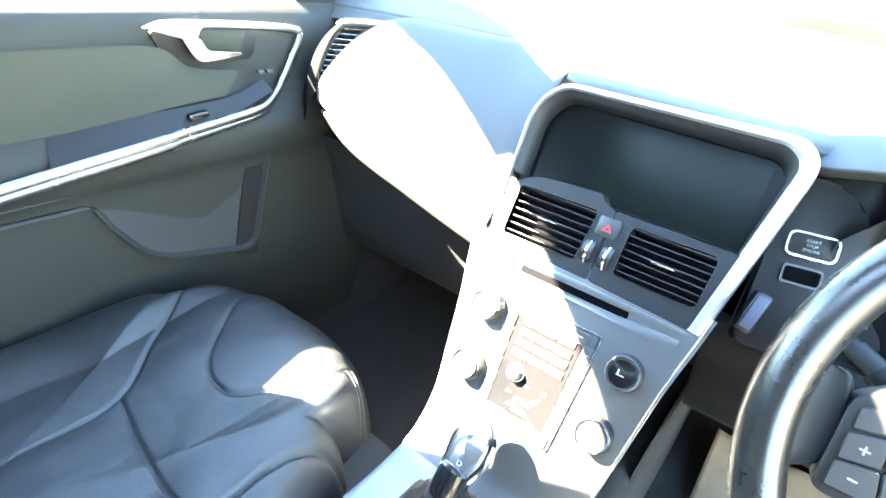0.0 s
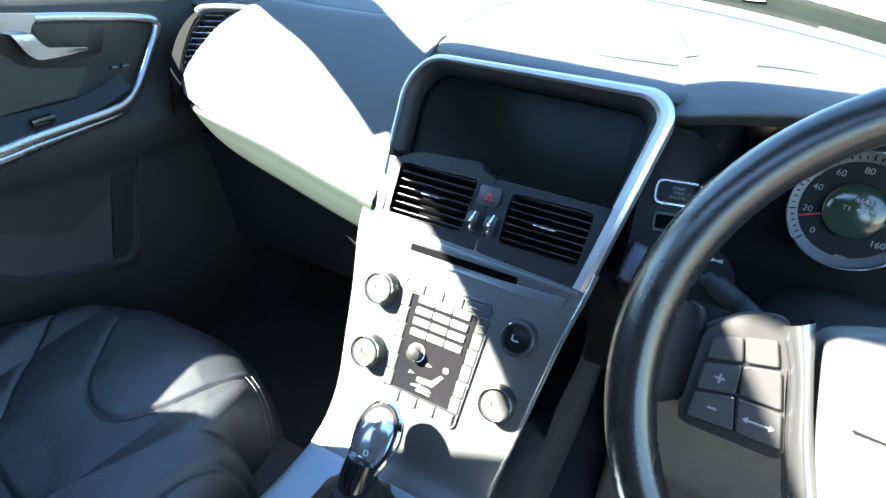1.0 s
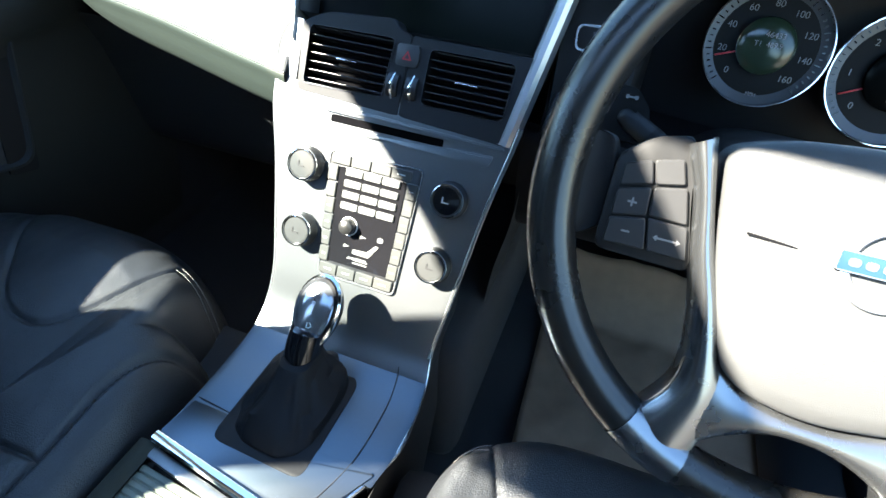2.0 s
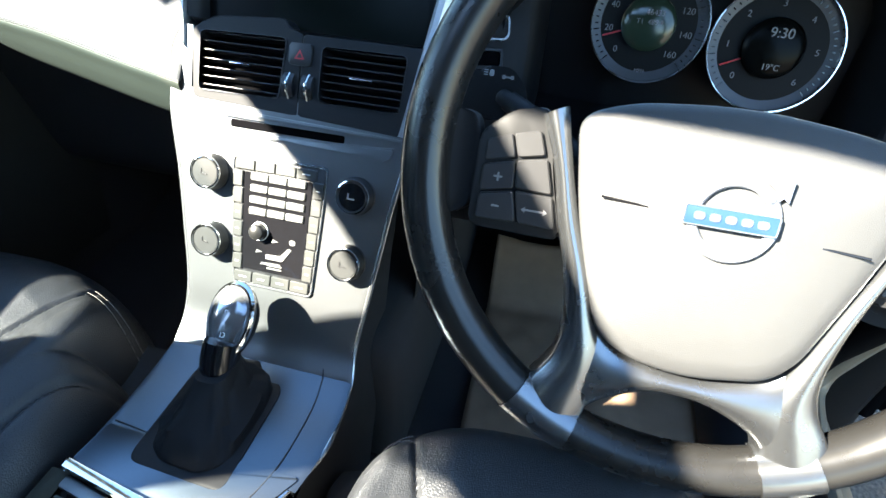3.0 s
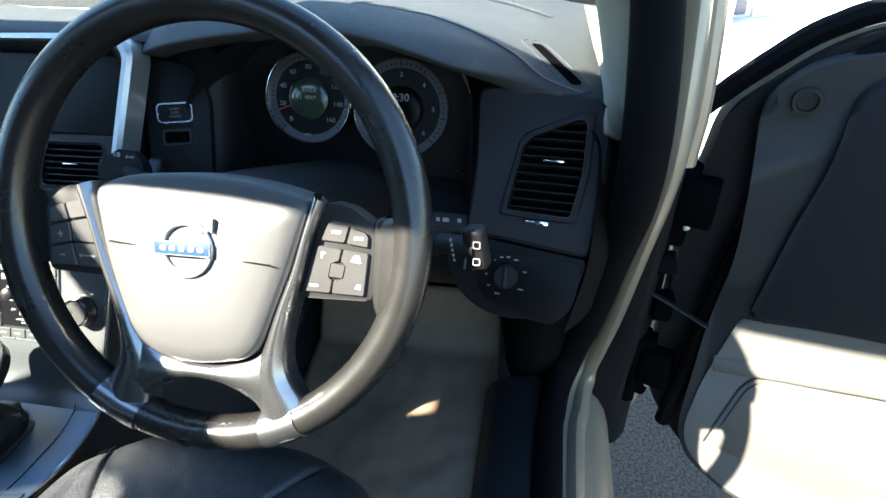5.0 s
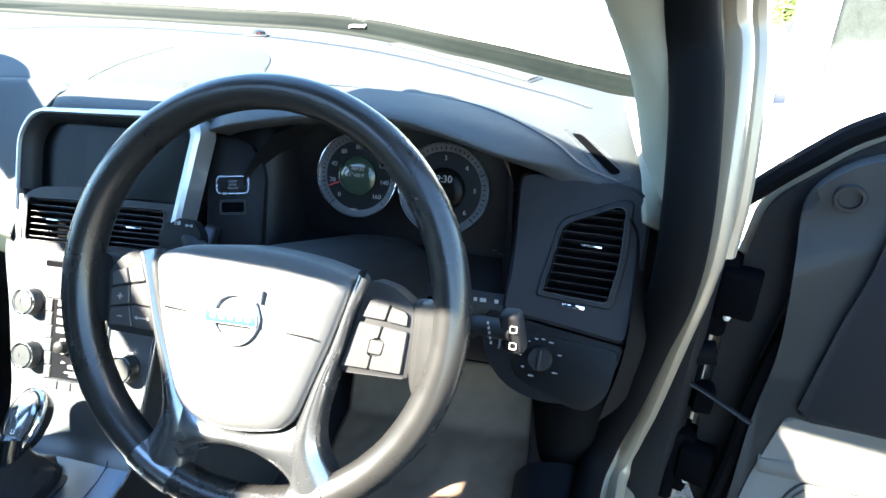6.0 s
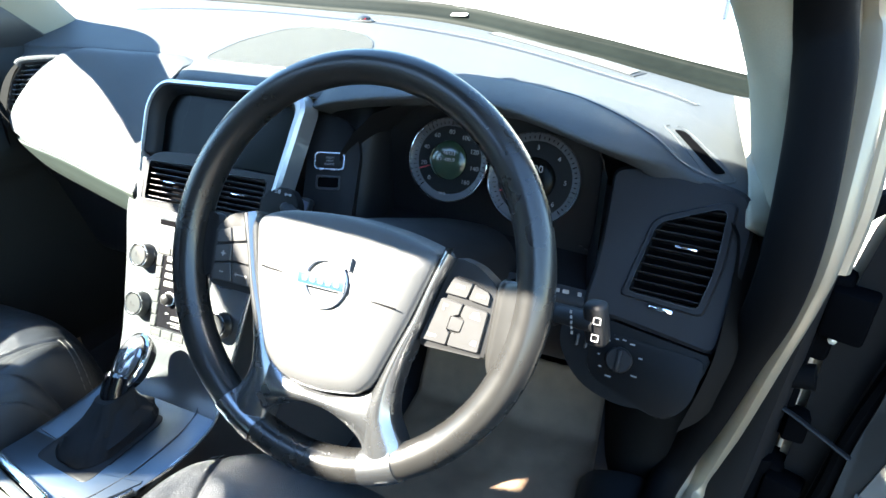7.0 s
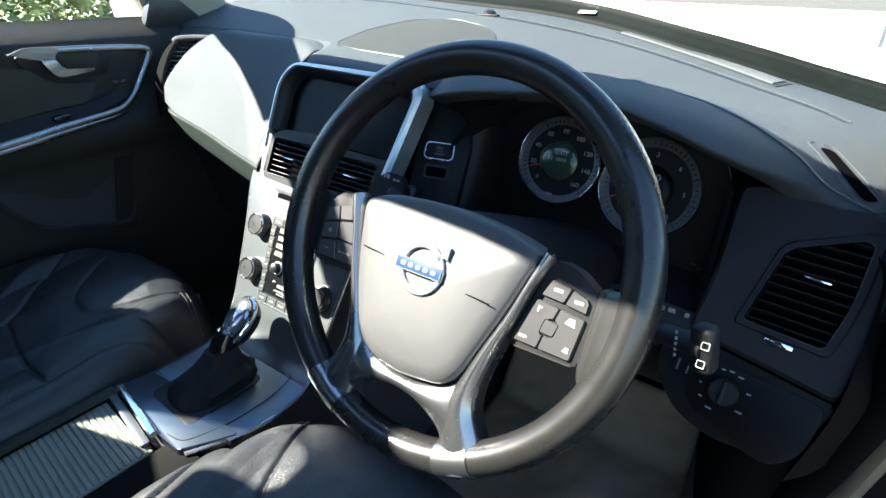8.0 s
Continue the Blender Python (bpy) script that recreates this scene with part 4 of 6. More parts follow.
for t, sc in ((0.0, 1.0), (0.08, 1.0), (0.18, 0.97), (0.30, 0.88), (0.44, 0.74), (0.58, 0.60), (0.74, 0.50), (0.88, 0.43), (1.0, 0.38)):
    cx, cy = -0.011, -0.033 + 0.024 * t
    ring = []
    for i in range(96):
        a = 2 * math.pi * i / 96
        fold = 1 + (0.07 * math.sin(4 * a + 6 * t) + 0.05 * math.sin(7 * a - 9 * t) + 0.03 * math.sin(13 * a + 5 * t) + 0.06 * math.sin(20 * t + 2 * math.cos(a))) * math.sin(math.pi * min(t * 1.1, 1))
        ring.append((cx + 0.0445 * sc * fold * math.copysign(abs(math.cos(a)) ** 0.6, math.cos(a)), cy + 0.061 * sc * fold * math.copysign(abs(math.sin(a)) ** 0.6, math.sin(a)), 0.731 + 0.052 * t + 0.003 * math.sin(3 * a) * math.sin(math.pi * t)))
    rows.append(ring)
part("gaiter", ribbon(rows, cap=True), M_GAITER, gear, "creased black leather gaiter")
part("neck", tube([(-0.012, -0.014, 0.765), (-0.013, -0.005, 0.785), (-0.012, 0.006, 0.802)], [0.018, 0.017], 20, samples=8), M_GLOSS, gear)
K = basis((-0.0125, 0.026, 0.808), (1, 0, 0), (0.0, 0.74, 0.67), (0, -0.67, 0.74))
egg = []
for k, (s, z) in enumerate(((0.55, -0.017), (0.82, -0.014), (0.96, -0.006), (1.0, 0.0), (0.97, 0.004), (0.90, 0.0065))):
    egg.append([(0.0245 * s * math.cos(a) * (1 + 0.14 * math.sin(a)), 0.042 * s * math.sin(a), z * 1.3) for a in (2 * math.pi * i / 32 for i in range(32))])
knob = part("knob", ribbon(egg, K, cap=True), M_GLOSS, gear, "glossy dark knob")
part("ring", ribbon([[(p[0] * f, p[1] * f, z) for p in egg[3]] for f, z in ((1.0, -0.002), (1.03, 0.0), (1.02, 0.004), (0.94, 0.0065), (0.90, 0.0062))], K), M_CHROME, knob, "chrome ring")
dome = [[(p[0] * f, p[1] * f, z) for p in egg[3]] for f, z in ((0.91, 0.0062), (0.8, 0.0085), (0.55, 0.0105), (0.25, 0.0115), (0.02, 0.0118))]
part("clear_cap", ribbon(dome, K), M_CAP, knob, "mirror-like clear cap")
part("letters", join(*[words(c, 0.0085, K @ T(x, y, 0.0112)) for c, x, y in (("P", -0.002, 0.02), ("R", -0.001, 0.009), ("N", 0.0, -0.002), ("D", 0.001, -0.013))]), M_KEY, knob)


# ---- steering column and wheel ----
column = thing("steering_column", (0.3775, 0.2, 0.9), "black steering column shroud with two stalks", "steering column")
rows = []
for w, k in ((-0.30, 1.15), (-0.20, 1.05), (-0.10, 0.95), (-0.045, 0.85)):
    rows.append([WHL @ Vector((0.075 * k * math.copysign(abs(math.cos(a)) ** 0.7, math.cos(a)), -0.012 + 0.062 * k * math.copysign(abs(math.sin(a)) ** 0.7, math.sin(a)), w)) for a in (2 * math.pi * i / 28 for i in range(28))])
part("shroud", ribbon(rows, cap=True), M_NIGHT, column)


def stalk(side, tip, size):
    """A column stalk: a tapering arm with ribbed collars and a shaped end with small white symbols."""
    a = WHL @ Vector((0.06 * side, -0.012, -0.085))
    b = Vector(tip)
    s = part("stalk", tube([a, a.lerp(b, 0.5) + Vector((0, 0, 0.003)), b], [0.008, 0.0105], 14, samples=14, flat=0.75), M_NIGHT, column)
    d = (b - a).normalized()
    n = Vector((0, 0, 1)).cross(d).normalized()
    part("stalk_end", rbox(*size, basis(b, d, n, d.cross(n)), 0.005, 3), M_NIGHT, s)
    for k in (0.62, 0.74):
        part("collar", tube([a.lerp(b, k), a.lerp(b, k + 0.06)], 0.0118, 14, flat=0.78), M_SWITCH, s)
    return s, b, n


sl, lb, ln = stalk(-1, (0.236, 0.106, 1.050), (0.020, 0.016, 0.012))
sr, rb, rn = stalk(1, (0.600, 0.026, 1.043), (0.018, 0.016, 0.038))
for dz in (0.008, -0.008):
    part("symbol", frame_ring(rrect(0.0060, 0.0062, 0.001, 2), rrect(0.0045, 0.0046, 0.0008, 2), 0, 0.0005, basis(rb + Vector((0.001, -0.0098, dz)), (1, 0, 0), (0, 0.2, 0.98), (0, -0.98, 0.2)), 0.0001), M_MARK, sr)
for k in range(5):
    part("symbol", rbox(0.0018, 0.0004, 0.0028, T(*(rb + Vector((-0.020 + 0.0005 * k, -0.0075 + 0.001 * k, 0.010 - 0.0055 * k)))), 0), M_DIM, sr)
BL = basis((0.199, 0.108, 1.058), (1, 0, 0), (0, 0.5, 0.866), (0, -0.866, 0.5))
part("blade", slab(rounded([(-0.002, -0.024), (-0.004, 0.006), (0.008, 0.006), (0.014, 0.016), (0.036, 0.016), (0.049, 0.002), (0.052, -0.024)][::-1], [0.01, 0.008, 0.004, 0.006, 0.006, 0.006, 0.004][::-1]), -0.013, 0.0, BL, 0.0035, 3), M_SWITCH, sl, "broad black stalk blade with white lamp symbols")
part("symbol", join(slab(rrect(0.0036, 0.0050, 0.0017, cx=0.0205, cy=0.0105), 0, 0.0004, BL), *[slab(rrect(0.0032, 0.0008, 0.0003, 2, cx=0.0160, cy=0.0088 + 0.0017 * i), 0, 0.0004, BL) for i in range(3)]), M_MARK, sl)
part("symbol", join(slab(rrect(0.0085, 0.0012, 0.0004, cx=0.0335, cy=0.0085), 0, 0.0004, BL), slab(rrect(0.0026, 0.0030, 0.001, cx=0.0302, cy=0.0085), 0, 0.0004, BL), slab(rrect(0.0026, 0.0030, 0.001, cx=0.0368, cy=0.0085), 0, 0.0004, BL)), M_MARK, sl)
# tell-tale marks beyond the wheel
for x, w in ((0.548, 0.0035), (0.556, 0.0065), (0.570, 0.004)):
    part("symbol", rbox(w, 0.0005, 0.0045, T(x, 0.128, 1.005), 0), M_DIM, column)

wheel = thing("steering_wheel", (0.3775, 0, 1.06), "black leather steering wheel with satin silver spokes", "steering wheel")
N = 96
loops = []
for i in range(N + 1):
    a = 2 * math.pi * i / N
    ca, sa = math.cos(a), math.sin(a)
    grip = 1 + 0.05 * math.cos(a) ** 6
    ring = []
    for j in range(16):
        b = 2 * math.pi * j / 16
        r = 0.1765 + 0.0150 * grip * math.cos(b)
        ring.append((r * ca, r * sa, 0.0165 * grip * math.sin(b)))
    loops.append(ring)
bm = ribbon(loops, WHL)
bmesh.ops.remove_doubles(bm, verts=bm.verts[:], dist=1e-6)
part("rim", bm, M_RIM, wheel, "smooth worn black leather rim")

padp = [(-0.088, 0.030), (-0.060, 0.0405), (0.0, 0.0460), (0.062, 0.0385), (0.099, 0.028), (0.0815, -0.028), (0.058, -0.090), (0.044, -0.105), (0.0, -0.1130), (-0.036, -0.1075), (-0.056, -0.094), (-0.078, -0.030)]
pad_o = rounded(padp, [0.012, 0.03, 0.03, 0.03, 0.012, 0.05, 0.012, 0.012, 0.03, 0.012, 0.012, 0.05], 5)


def shrink(pts, f, cx=0.003, cy=-0.035):
    return [(cx + (x - cx) * f, cy + (y - cy) * f) for x, y in pts]


hub = part("airbag_cover", ribbon([at_z(pad_o, -0.03), at_z(pad_o, 0.0085), at_z(shrink(pad_o, 0.985), 0.0125), at_z(shrink(pad_o, 0.94), 0.0160), at_z(shrink(pad_o, 0.8), 0.0195), at_z(shrink(pad_o, 0.5), 0.022), at_z(shrink(pad_o, 0.2), 0.0225), at_z(shrink(pad_o, 0.01), 0.0225)], WHL), M_HUB, wheel, "grained charcoal airbag cover")
for a, b in (((-0.068, -0.0125), (-0.032, -0.0150)), ((0.030, -0.0200), (0.071, -0.0222))):
    part("crease", tube([(*a, 0.0212), (*b, 0.0212)], 0.0007, 6, WHL), M_GLOSS, hub)
EY = -0.0136
lg = part("emblem", ribbon([[(0.0008 + r * math.cos(q), EY + r * math.sin(q), z) for q in (2 * math.pi * i / 48 for i in range(48))] for r, z in ((0.0236, 0.020), (0.0236, 0.0240), (0.0228, 0.0250), (0.0188, 0.0250), (0.0178, 0.0240), (0.0178, 0.020))], WHL), M_EMBLEM, hub, "round chrome ring emblem with a blue bar")
part("arrow", join(slab([(0.0135, -0.0005), (0.0165, -0.0035), (0.0215, 0.0015), (0.0185, 0.0045)], 0.021, 0.0250, WHL), slab([(0.0135, 0.0080), (0.0250, 0.0110), (0.0245, -0.0005)], 0.021, 0.0250, WHL)), M_EMBLEM, lg)
part("bar", slab(rrect(0.0465, 0.0098, 0.001, cx=-0.0008, cy=EY), 0.021, 0.0262, WHL, 0.0006), M_BLUE, lg, "blue bar")
part("bar_edge", frame_ring(rrect(0.0478, 0.0112, 0.0015, cx=-0.0008, cy=EY), rrect(0.0462, 0.0096, 0.001, cx=-0.0008, cy=EY), 0.021, 0.0264, WHL, 0.0002), M_SILVER_P, lg)
part("bar_mark", join(*[slab(rrect(0.0058, 0.0044, 0.0018, 2, cx=-0.0168 + 0.0080 * i, cy=EY), 0.0262, 0.0266, WHL) for i in range(5)]), M_SILVER_P, lg)
part("mark", join(words("SRS", 0.006, WHL @ T(0.004, -0.088, 0.0188)), words("AIRBAG", 0.0055, WHL @ T(0.004, -0.095, 0.0184))), M_SWITCH, hub)

# silver spoke frame: two upper arms, the bridge under the cover, the two lower spokes
for s in (-1, 1):
    a0, a1 = (-71, -60) if s > 0 else (-123, -109)
    foot = []
    for i in range(7):
        a = radians(a0 + (a1 - a0) * i / 6)
        foot.append([((0.1765 + 0.0162 * math.cos(b)) * math.cos(a), (0.1765 + 0.0162 * math.cos(b)) * math.sin(a), 0.0178 * math.sin(b)) for b in (2 * math.pi * j / 16 for j in range(16))])
    part("spoke_foot", ribbon(foot, WHL, cap=True), M_SPOKE, wheel, "satin silver spoke foot on the rim")
    if s > 0:
        bezel = [(0.108, 0.0285), (0.128, 0.024), (0.1470, 0.0110), (0.1470, -0.0485), (0.0865, -0.0500), (0.094, -0.020)]
        keys = [[(0.1100, 0.0118), (0.1272, 0.0097), (0.1237, -0.0035), (0.1040, -0.0024)], [(0.1284, 0.0094), (0.1420, 0.0046), (0.1428, -0.0060), (0.1248, -0.0040)],
                [(0.1010, -0.0064), (0.1217, -0.0084), (0.1192, -0.0186), (0.1118, -0.0187), (0.1095, -0.0322), (0.1142, -0.0327), (0.1124, -0.0443), (0.0885, -0.0440)],
                [(0.1227, -0.0086), (0.1432, -0.0102), (0.1402, -0.0445), (0.1133, -0.0443), (0.1151, -0.0329), (0.1237, -0.0325), (0.1260, -0.0202), (0.1202, -0.0188)],
                [(0.1127, -0.0197), (0.1251, -0.0207), (0.1226, -0.0317), (0.1105, -0.0312)]]
    else:
        bezel = [(-0.1050, 0.0325), (-0.1260, 0.0275), (-0.1440, 0.0130), (-0.1440, -0.0450), (-0.0860, -0.0460), (-0.0960, -0.0100)]
        keys = [[(-0.1390, 0.0090), (-0.1242, 0.0140), (-0.1203, 0.0002), (-0.1388, -0.0040)], [(-0.1232, 0.0142), (-0.1078, 0.0180), (-0.1028, 0.0036), (-0.1192, 0.0004)],
                [(-0.1393, -0.0062), (-0.1203, -0.0018), (-0.1190, -0.0187), (-0.1392, -0.0227)], [(-0.1192, -0.0014), (-0.1013, 0.0020), (-0.0953, -0.0187), (-0.1178, -0.0182)],
                [(-0.1392, -0.0241), (-0.1188, -0.0201), (-0.1144, -0.0392), (-0.1397, -0.0397)], [(-0.1176, -0.0197), (-0.0948, -0.0202), (-0.0898, -0.0395), (-0.1132, -0.0392)]]
    pod = part("switch_pod", slab(rounded(bezel, 0.006), -0.02, 0.0022, WHL, 0.002), M_POD, wheel, "dark grey switch pod")
    for q in keys:
        part("button", slab(rounded(q, 0.0020, 3), 0.0, 0.0050, WHL, 0.0008, 1), M_BTN, pod)
# thumb rests: the leather runs from the rim to the switch pods; the left one is coloured darker for shade
EDGE_R = ((0.0185, 0.156), (0.0165, 0.150), (0.010, 0.1470), (-0.010, 0.1462), (-0.035, 0.1462), (-0.047, 0.1470), (-0.054, 0.1485), (-0.060, 0.1510))
EDGE_L = ((0.0245, 0.156), (0.0220, 0.149), (0.012, 0.1450), (-0.005, 0.1435), (-0.022, 0.1435), (-0.031, 0.1445), (-0.036, 0.149), (-0.040, 0.155))
for s, line in ((1, EDGE_R), (-1, EDGE_L)):
    rows = []
    low = 0.0 if s > 0 else 0.0115
    for y, e in line:
        xr = math.sqrt(0.1765 ** 2 - y * y)
        e = min(e, xr - 0.012)
        rows.append([(s * x, y, z) for x, z in ((xr + 0.004 - 0.6 * low, 0.0150 - 0.6 * low), (xr - 0.007, 0.0128 - low), (0.55 * (xr - 0.007) + 0.45 * e, 0.0088 - low), (0.2 * xr + 0.8 * e, 0.0058 - 0.8 * low), (e, 0.0036 - 0.6 * low), (e - 0.002, -0.010), (e + 0.004, -0.013), (xr, -0.014))])
    part("side_spoke", loft(rows, 36, 30, WHL), M_RIM if s > 0 else M_NIGHT, wheel, "black thumb rest running into the rim")


def crowned(rows, top=0.0105, crown=0.004):
    """A moulded bar between two edges, higher along its middle."""
    out = []
    for (xa, ya), (xb, yb) in rows:
        a, b = Vector((xa, ya, 0)), Vector((xb, yb, 0))
        out.append([a.lerp(b, t) + Vector((0, 0, z)) for t, z in ((0, -0.013), (0, top - 0.006), (0.10, top - 0.001), (0.3, top + 0.7 * crown), (0.5, top + crown), (0.7, top + 0.7 * crown), (0.90, top - 0.001), (1, top - 0.006), (1, -0.013))])
    return loft(out, 40, 25, WHL)


arm = [((0.0985, 0.034), (0.1095, 0.027)), ((0.0895, 0.0), (0.0985, 0.0)), ((0.0805, -0.029), (0.0905, -0.032)), ((0.0690, -0.058), (0.0815, -0.062)), ((0.0580, -0.090), (0.0755, -0.094)), ((0.0500, -0.118), (0.0780, -0.117)), ((0.0530, -0.147), (0.0905, -0.139)), ((0.0625, -0.176), (0.0970, -0.162))]
bridge = [((0.064, -0.088), (0.062, -0.160)), ((0.046, -0.1040), (0.047, -0.142)), ((0.020, -0.1115), (0.022, -0.130)), ((0.002, -0.1125), (0.002, -0.127)), ((-0.014, -0.1115), (-0.018, -0.129)), ((-0.037, -0.1060), (-0.043, -0.142)), ((-0.056, -0.090), (-0.060, -0.160))]
part("spoke_frame", join(crowned(arm), crowned([((-xa + 0.004, ya), (-xb + 0.001, yb)) for (xa, ya), (xb, yb) in arm]), crowned(bridge, 0.0095, 0.003)), M_SPOKE, wheel, "satin silver three-part spoke frame")
# pale marks on the buttons: skip, volume, arrow and plus and minus signs
def button_mark(*shapes):
    part("button_mark", join(*[slab(q, 0.0050, 0.0054, WHL) for q in shapes]), M_MARK, wheel)


button_mark(rrect(0.0075, 0.0026, 0.0005, 2, cx=0.1170, cy=0.0050))
button_mark(rrect(0.0075, 0.0026, 0.0005, 2, cx=0.1350, cy=0.0010))
button_mark([(0.1285, -0.0175), (0.1315, -0.0125), (0.1360, -0.0125), (0.1375, -0.0185)])
button_mark([(0.1325, -0.0385), (0.1345, -0.0350), (0.1375, -0.0350), (0.1375, -0.0392)])
button_mark(rrect(0.0018, 0.0052, 0.0006, 2, cx=0.1055, cy=-0.0135), rrect(0.0040, 0.0013, 0.0005, 2, cx=0.1068, cy=-0.0120))
button_mark(rrect(0.0075, 0.0020, 0.0006, 2, cx=0.0990, cy=-0.0385))
button_mark(rrect(0.0055, 0.0012, 0.0004, 2, cx=-0.1290, cy=-0.0125), rrect(0.0012, 0.0055, 0.0004, 2, cx=-0.1290, cy=-0.0125))
button_mark(rrect(0.0050, 0.0012, 0.0004, 2, cx=-0.1280, cy=-0.0305))
button_mark(rrect(0.0120, 0.0011, 0.0004, 2, cx=-0.1040, cy=-0.0300), [(-0.1120, -0.0300), (-0.1095, -0.0280), (-0.1095, -0.0320)], [(-0.0985, -0.0280), (-0.0960, -0.0300), (-0.0985, -0.0320)])
# pale stitches on the inside of the rim
st_ = []
for i in range(150):
    a = radians(-58 + 236 * i / 149)
    if i % 2:
        continue
    c, d = 0.1642, 0.0072
    st_.append(tube([(c * math.cos(a), c * math.sin(a), d), (c * math.cos(a + 0.014), c * math.sin(a + 0.014), d + 0.0006)], 0.0007, 4, WHL))
part("stitching", join(*st_), M_THREAD, wheel, "pale stitching inside the rim")


# ---- driver's side of the dashboard ----
LIP = [(0.148, 1.126), (0.172, 1.132), (0.205, 1.142), (0.25, 1.150), (0.31, 1.157), (0.37, 1.163), (0.43, 1.158), (0.485, 1.145), (0.55, 1.125), (0.606, 1.106), (0.635, 1.095), (0.662, 1.085), (0.69, 1.076), (0.715, 1.063), (0.735, 1.047), (0.748, 1.025)]


def hood_row(x, z):
    """One cross-section of the hood: a free lip over the instruments that runs into the end panel."""
    zt = top_z(x, 0.43) + 0.003 - 3.0 * max(x - 0.70, 0) ** 2
    k = max(z - 1.07, 0) / 0.09
    e = min(max((x - 0.56) / 0.085, 0), 1)
    e = e * e * (3 - 2 * e)
    yp = 0.294 + 0.1 * (0.655 - x)
    lip = [(0.285, z - 0.018 * max(0, (0.29 - x) / 0.12)), (0.28, z - 0.016), (0.262, z - 0.009), (0.245, z - 0.001), (0.252, z + 0.006), (0.29, z + (zt - z) * 0.35 + 0.012)]
    end = [(yp + 0.022, z - 0.050), (yp + 0.010, z - 0.026), (yp + 0.003, z - 0.011), (yp + 0.003, z - 0.002), (yp + 0.010, z + 0.003), (yp + 0.028, z + (zt - z) * 0.35 + 0.002)]
    row = [(x, p + (r - p) * e, q + (t - q) * e) for (p, q), (r, t) in zip(lip, end)]
    tuck = 0.035 * min(max((0.185 - x) / 0.03, 0), 1)
    row = [(a, b + tuck, c) for a, b, c in row]
    return row + [(x, 0.36, z + (zt - z) * 0.75 + 0.012 * k * (1 - e)), (x, 0.42, zt - 0.001), (x, 0.47, top_z(x, 0.47) - 0.003 * (1 - e) - 3.0 * max(x - 0.70, 0) ** 2)]


hood = part("cluster_hood", loft([hood_row(x, z) for x, z in LIP], 72, 34), M_DASH, dash, "charcoal hood over the instruments")
TOP = Cover(upper_pad, hood)
part("hood_seam", drape_line(TOP, [(0.22, 0.36), (0.30, 0.395), (0.38, 0.41), (0.46, 0.392), (0.53, 0.35), (0.585, 0.322), (0.64, 0.308), (0.685, 0.302)], 0.0016, 0.0004), M_BLACK, dash)
rows = []
for z in (1.150, 1.125, 1.10, 1.05, 1.0, 0.955):
    yb = 0.268 + (z - 1.056) * 0.473
    rows.append([(0.150, yb + 0.012, z), (0.200, yb + 0.010, z), (0.218, yb + 0.014, z), (0.234, yb + 0.030, z), (0.240, yb + 0.065, z), (0.240, 0.37, z)])
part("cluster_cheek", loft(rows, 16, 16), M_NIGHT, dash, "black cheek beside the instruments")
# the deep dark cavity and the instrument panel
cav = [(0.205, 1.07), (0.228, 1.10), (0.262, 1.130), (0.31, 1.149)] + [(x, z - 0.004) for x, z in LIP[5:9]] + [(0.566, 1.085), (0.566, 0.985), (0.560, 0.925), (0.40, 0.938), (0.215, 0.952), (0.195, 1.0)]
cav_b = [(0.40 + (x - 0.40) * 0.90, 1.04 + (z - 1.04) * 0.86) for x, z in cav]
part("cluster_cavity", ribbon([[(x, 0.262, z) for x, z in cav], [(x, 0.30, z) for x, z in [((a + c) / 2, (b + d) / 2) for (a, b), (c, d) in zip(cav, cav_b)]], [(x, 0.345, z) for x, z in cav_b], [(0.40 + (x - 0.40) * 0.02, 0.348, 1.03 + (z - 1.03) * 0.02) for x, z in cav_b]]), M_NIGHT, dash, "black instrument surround")


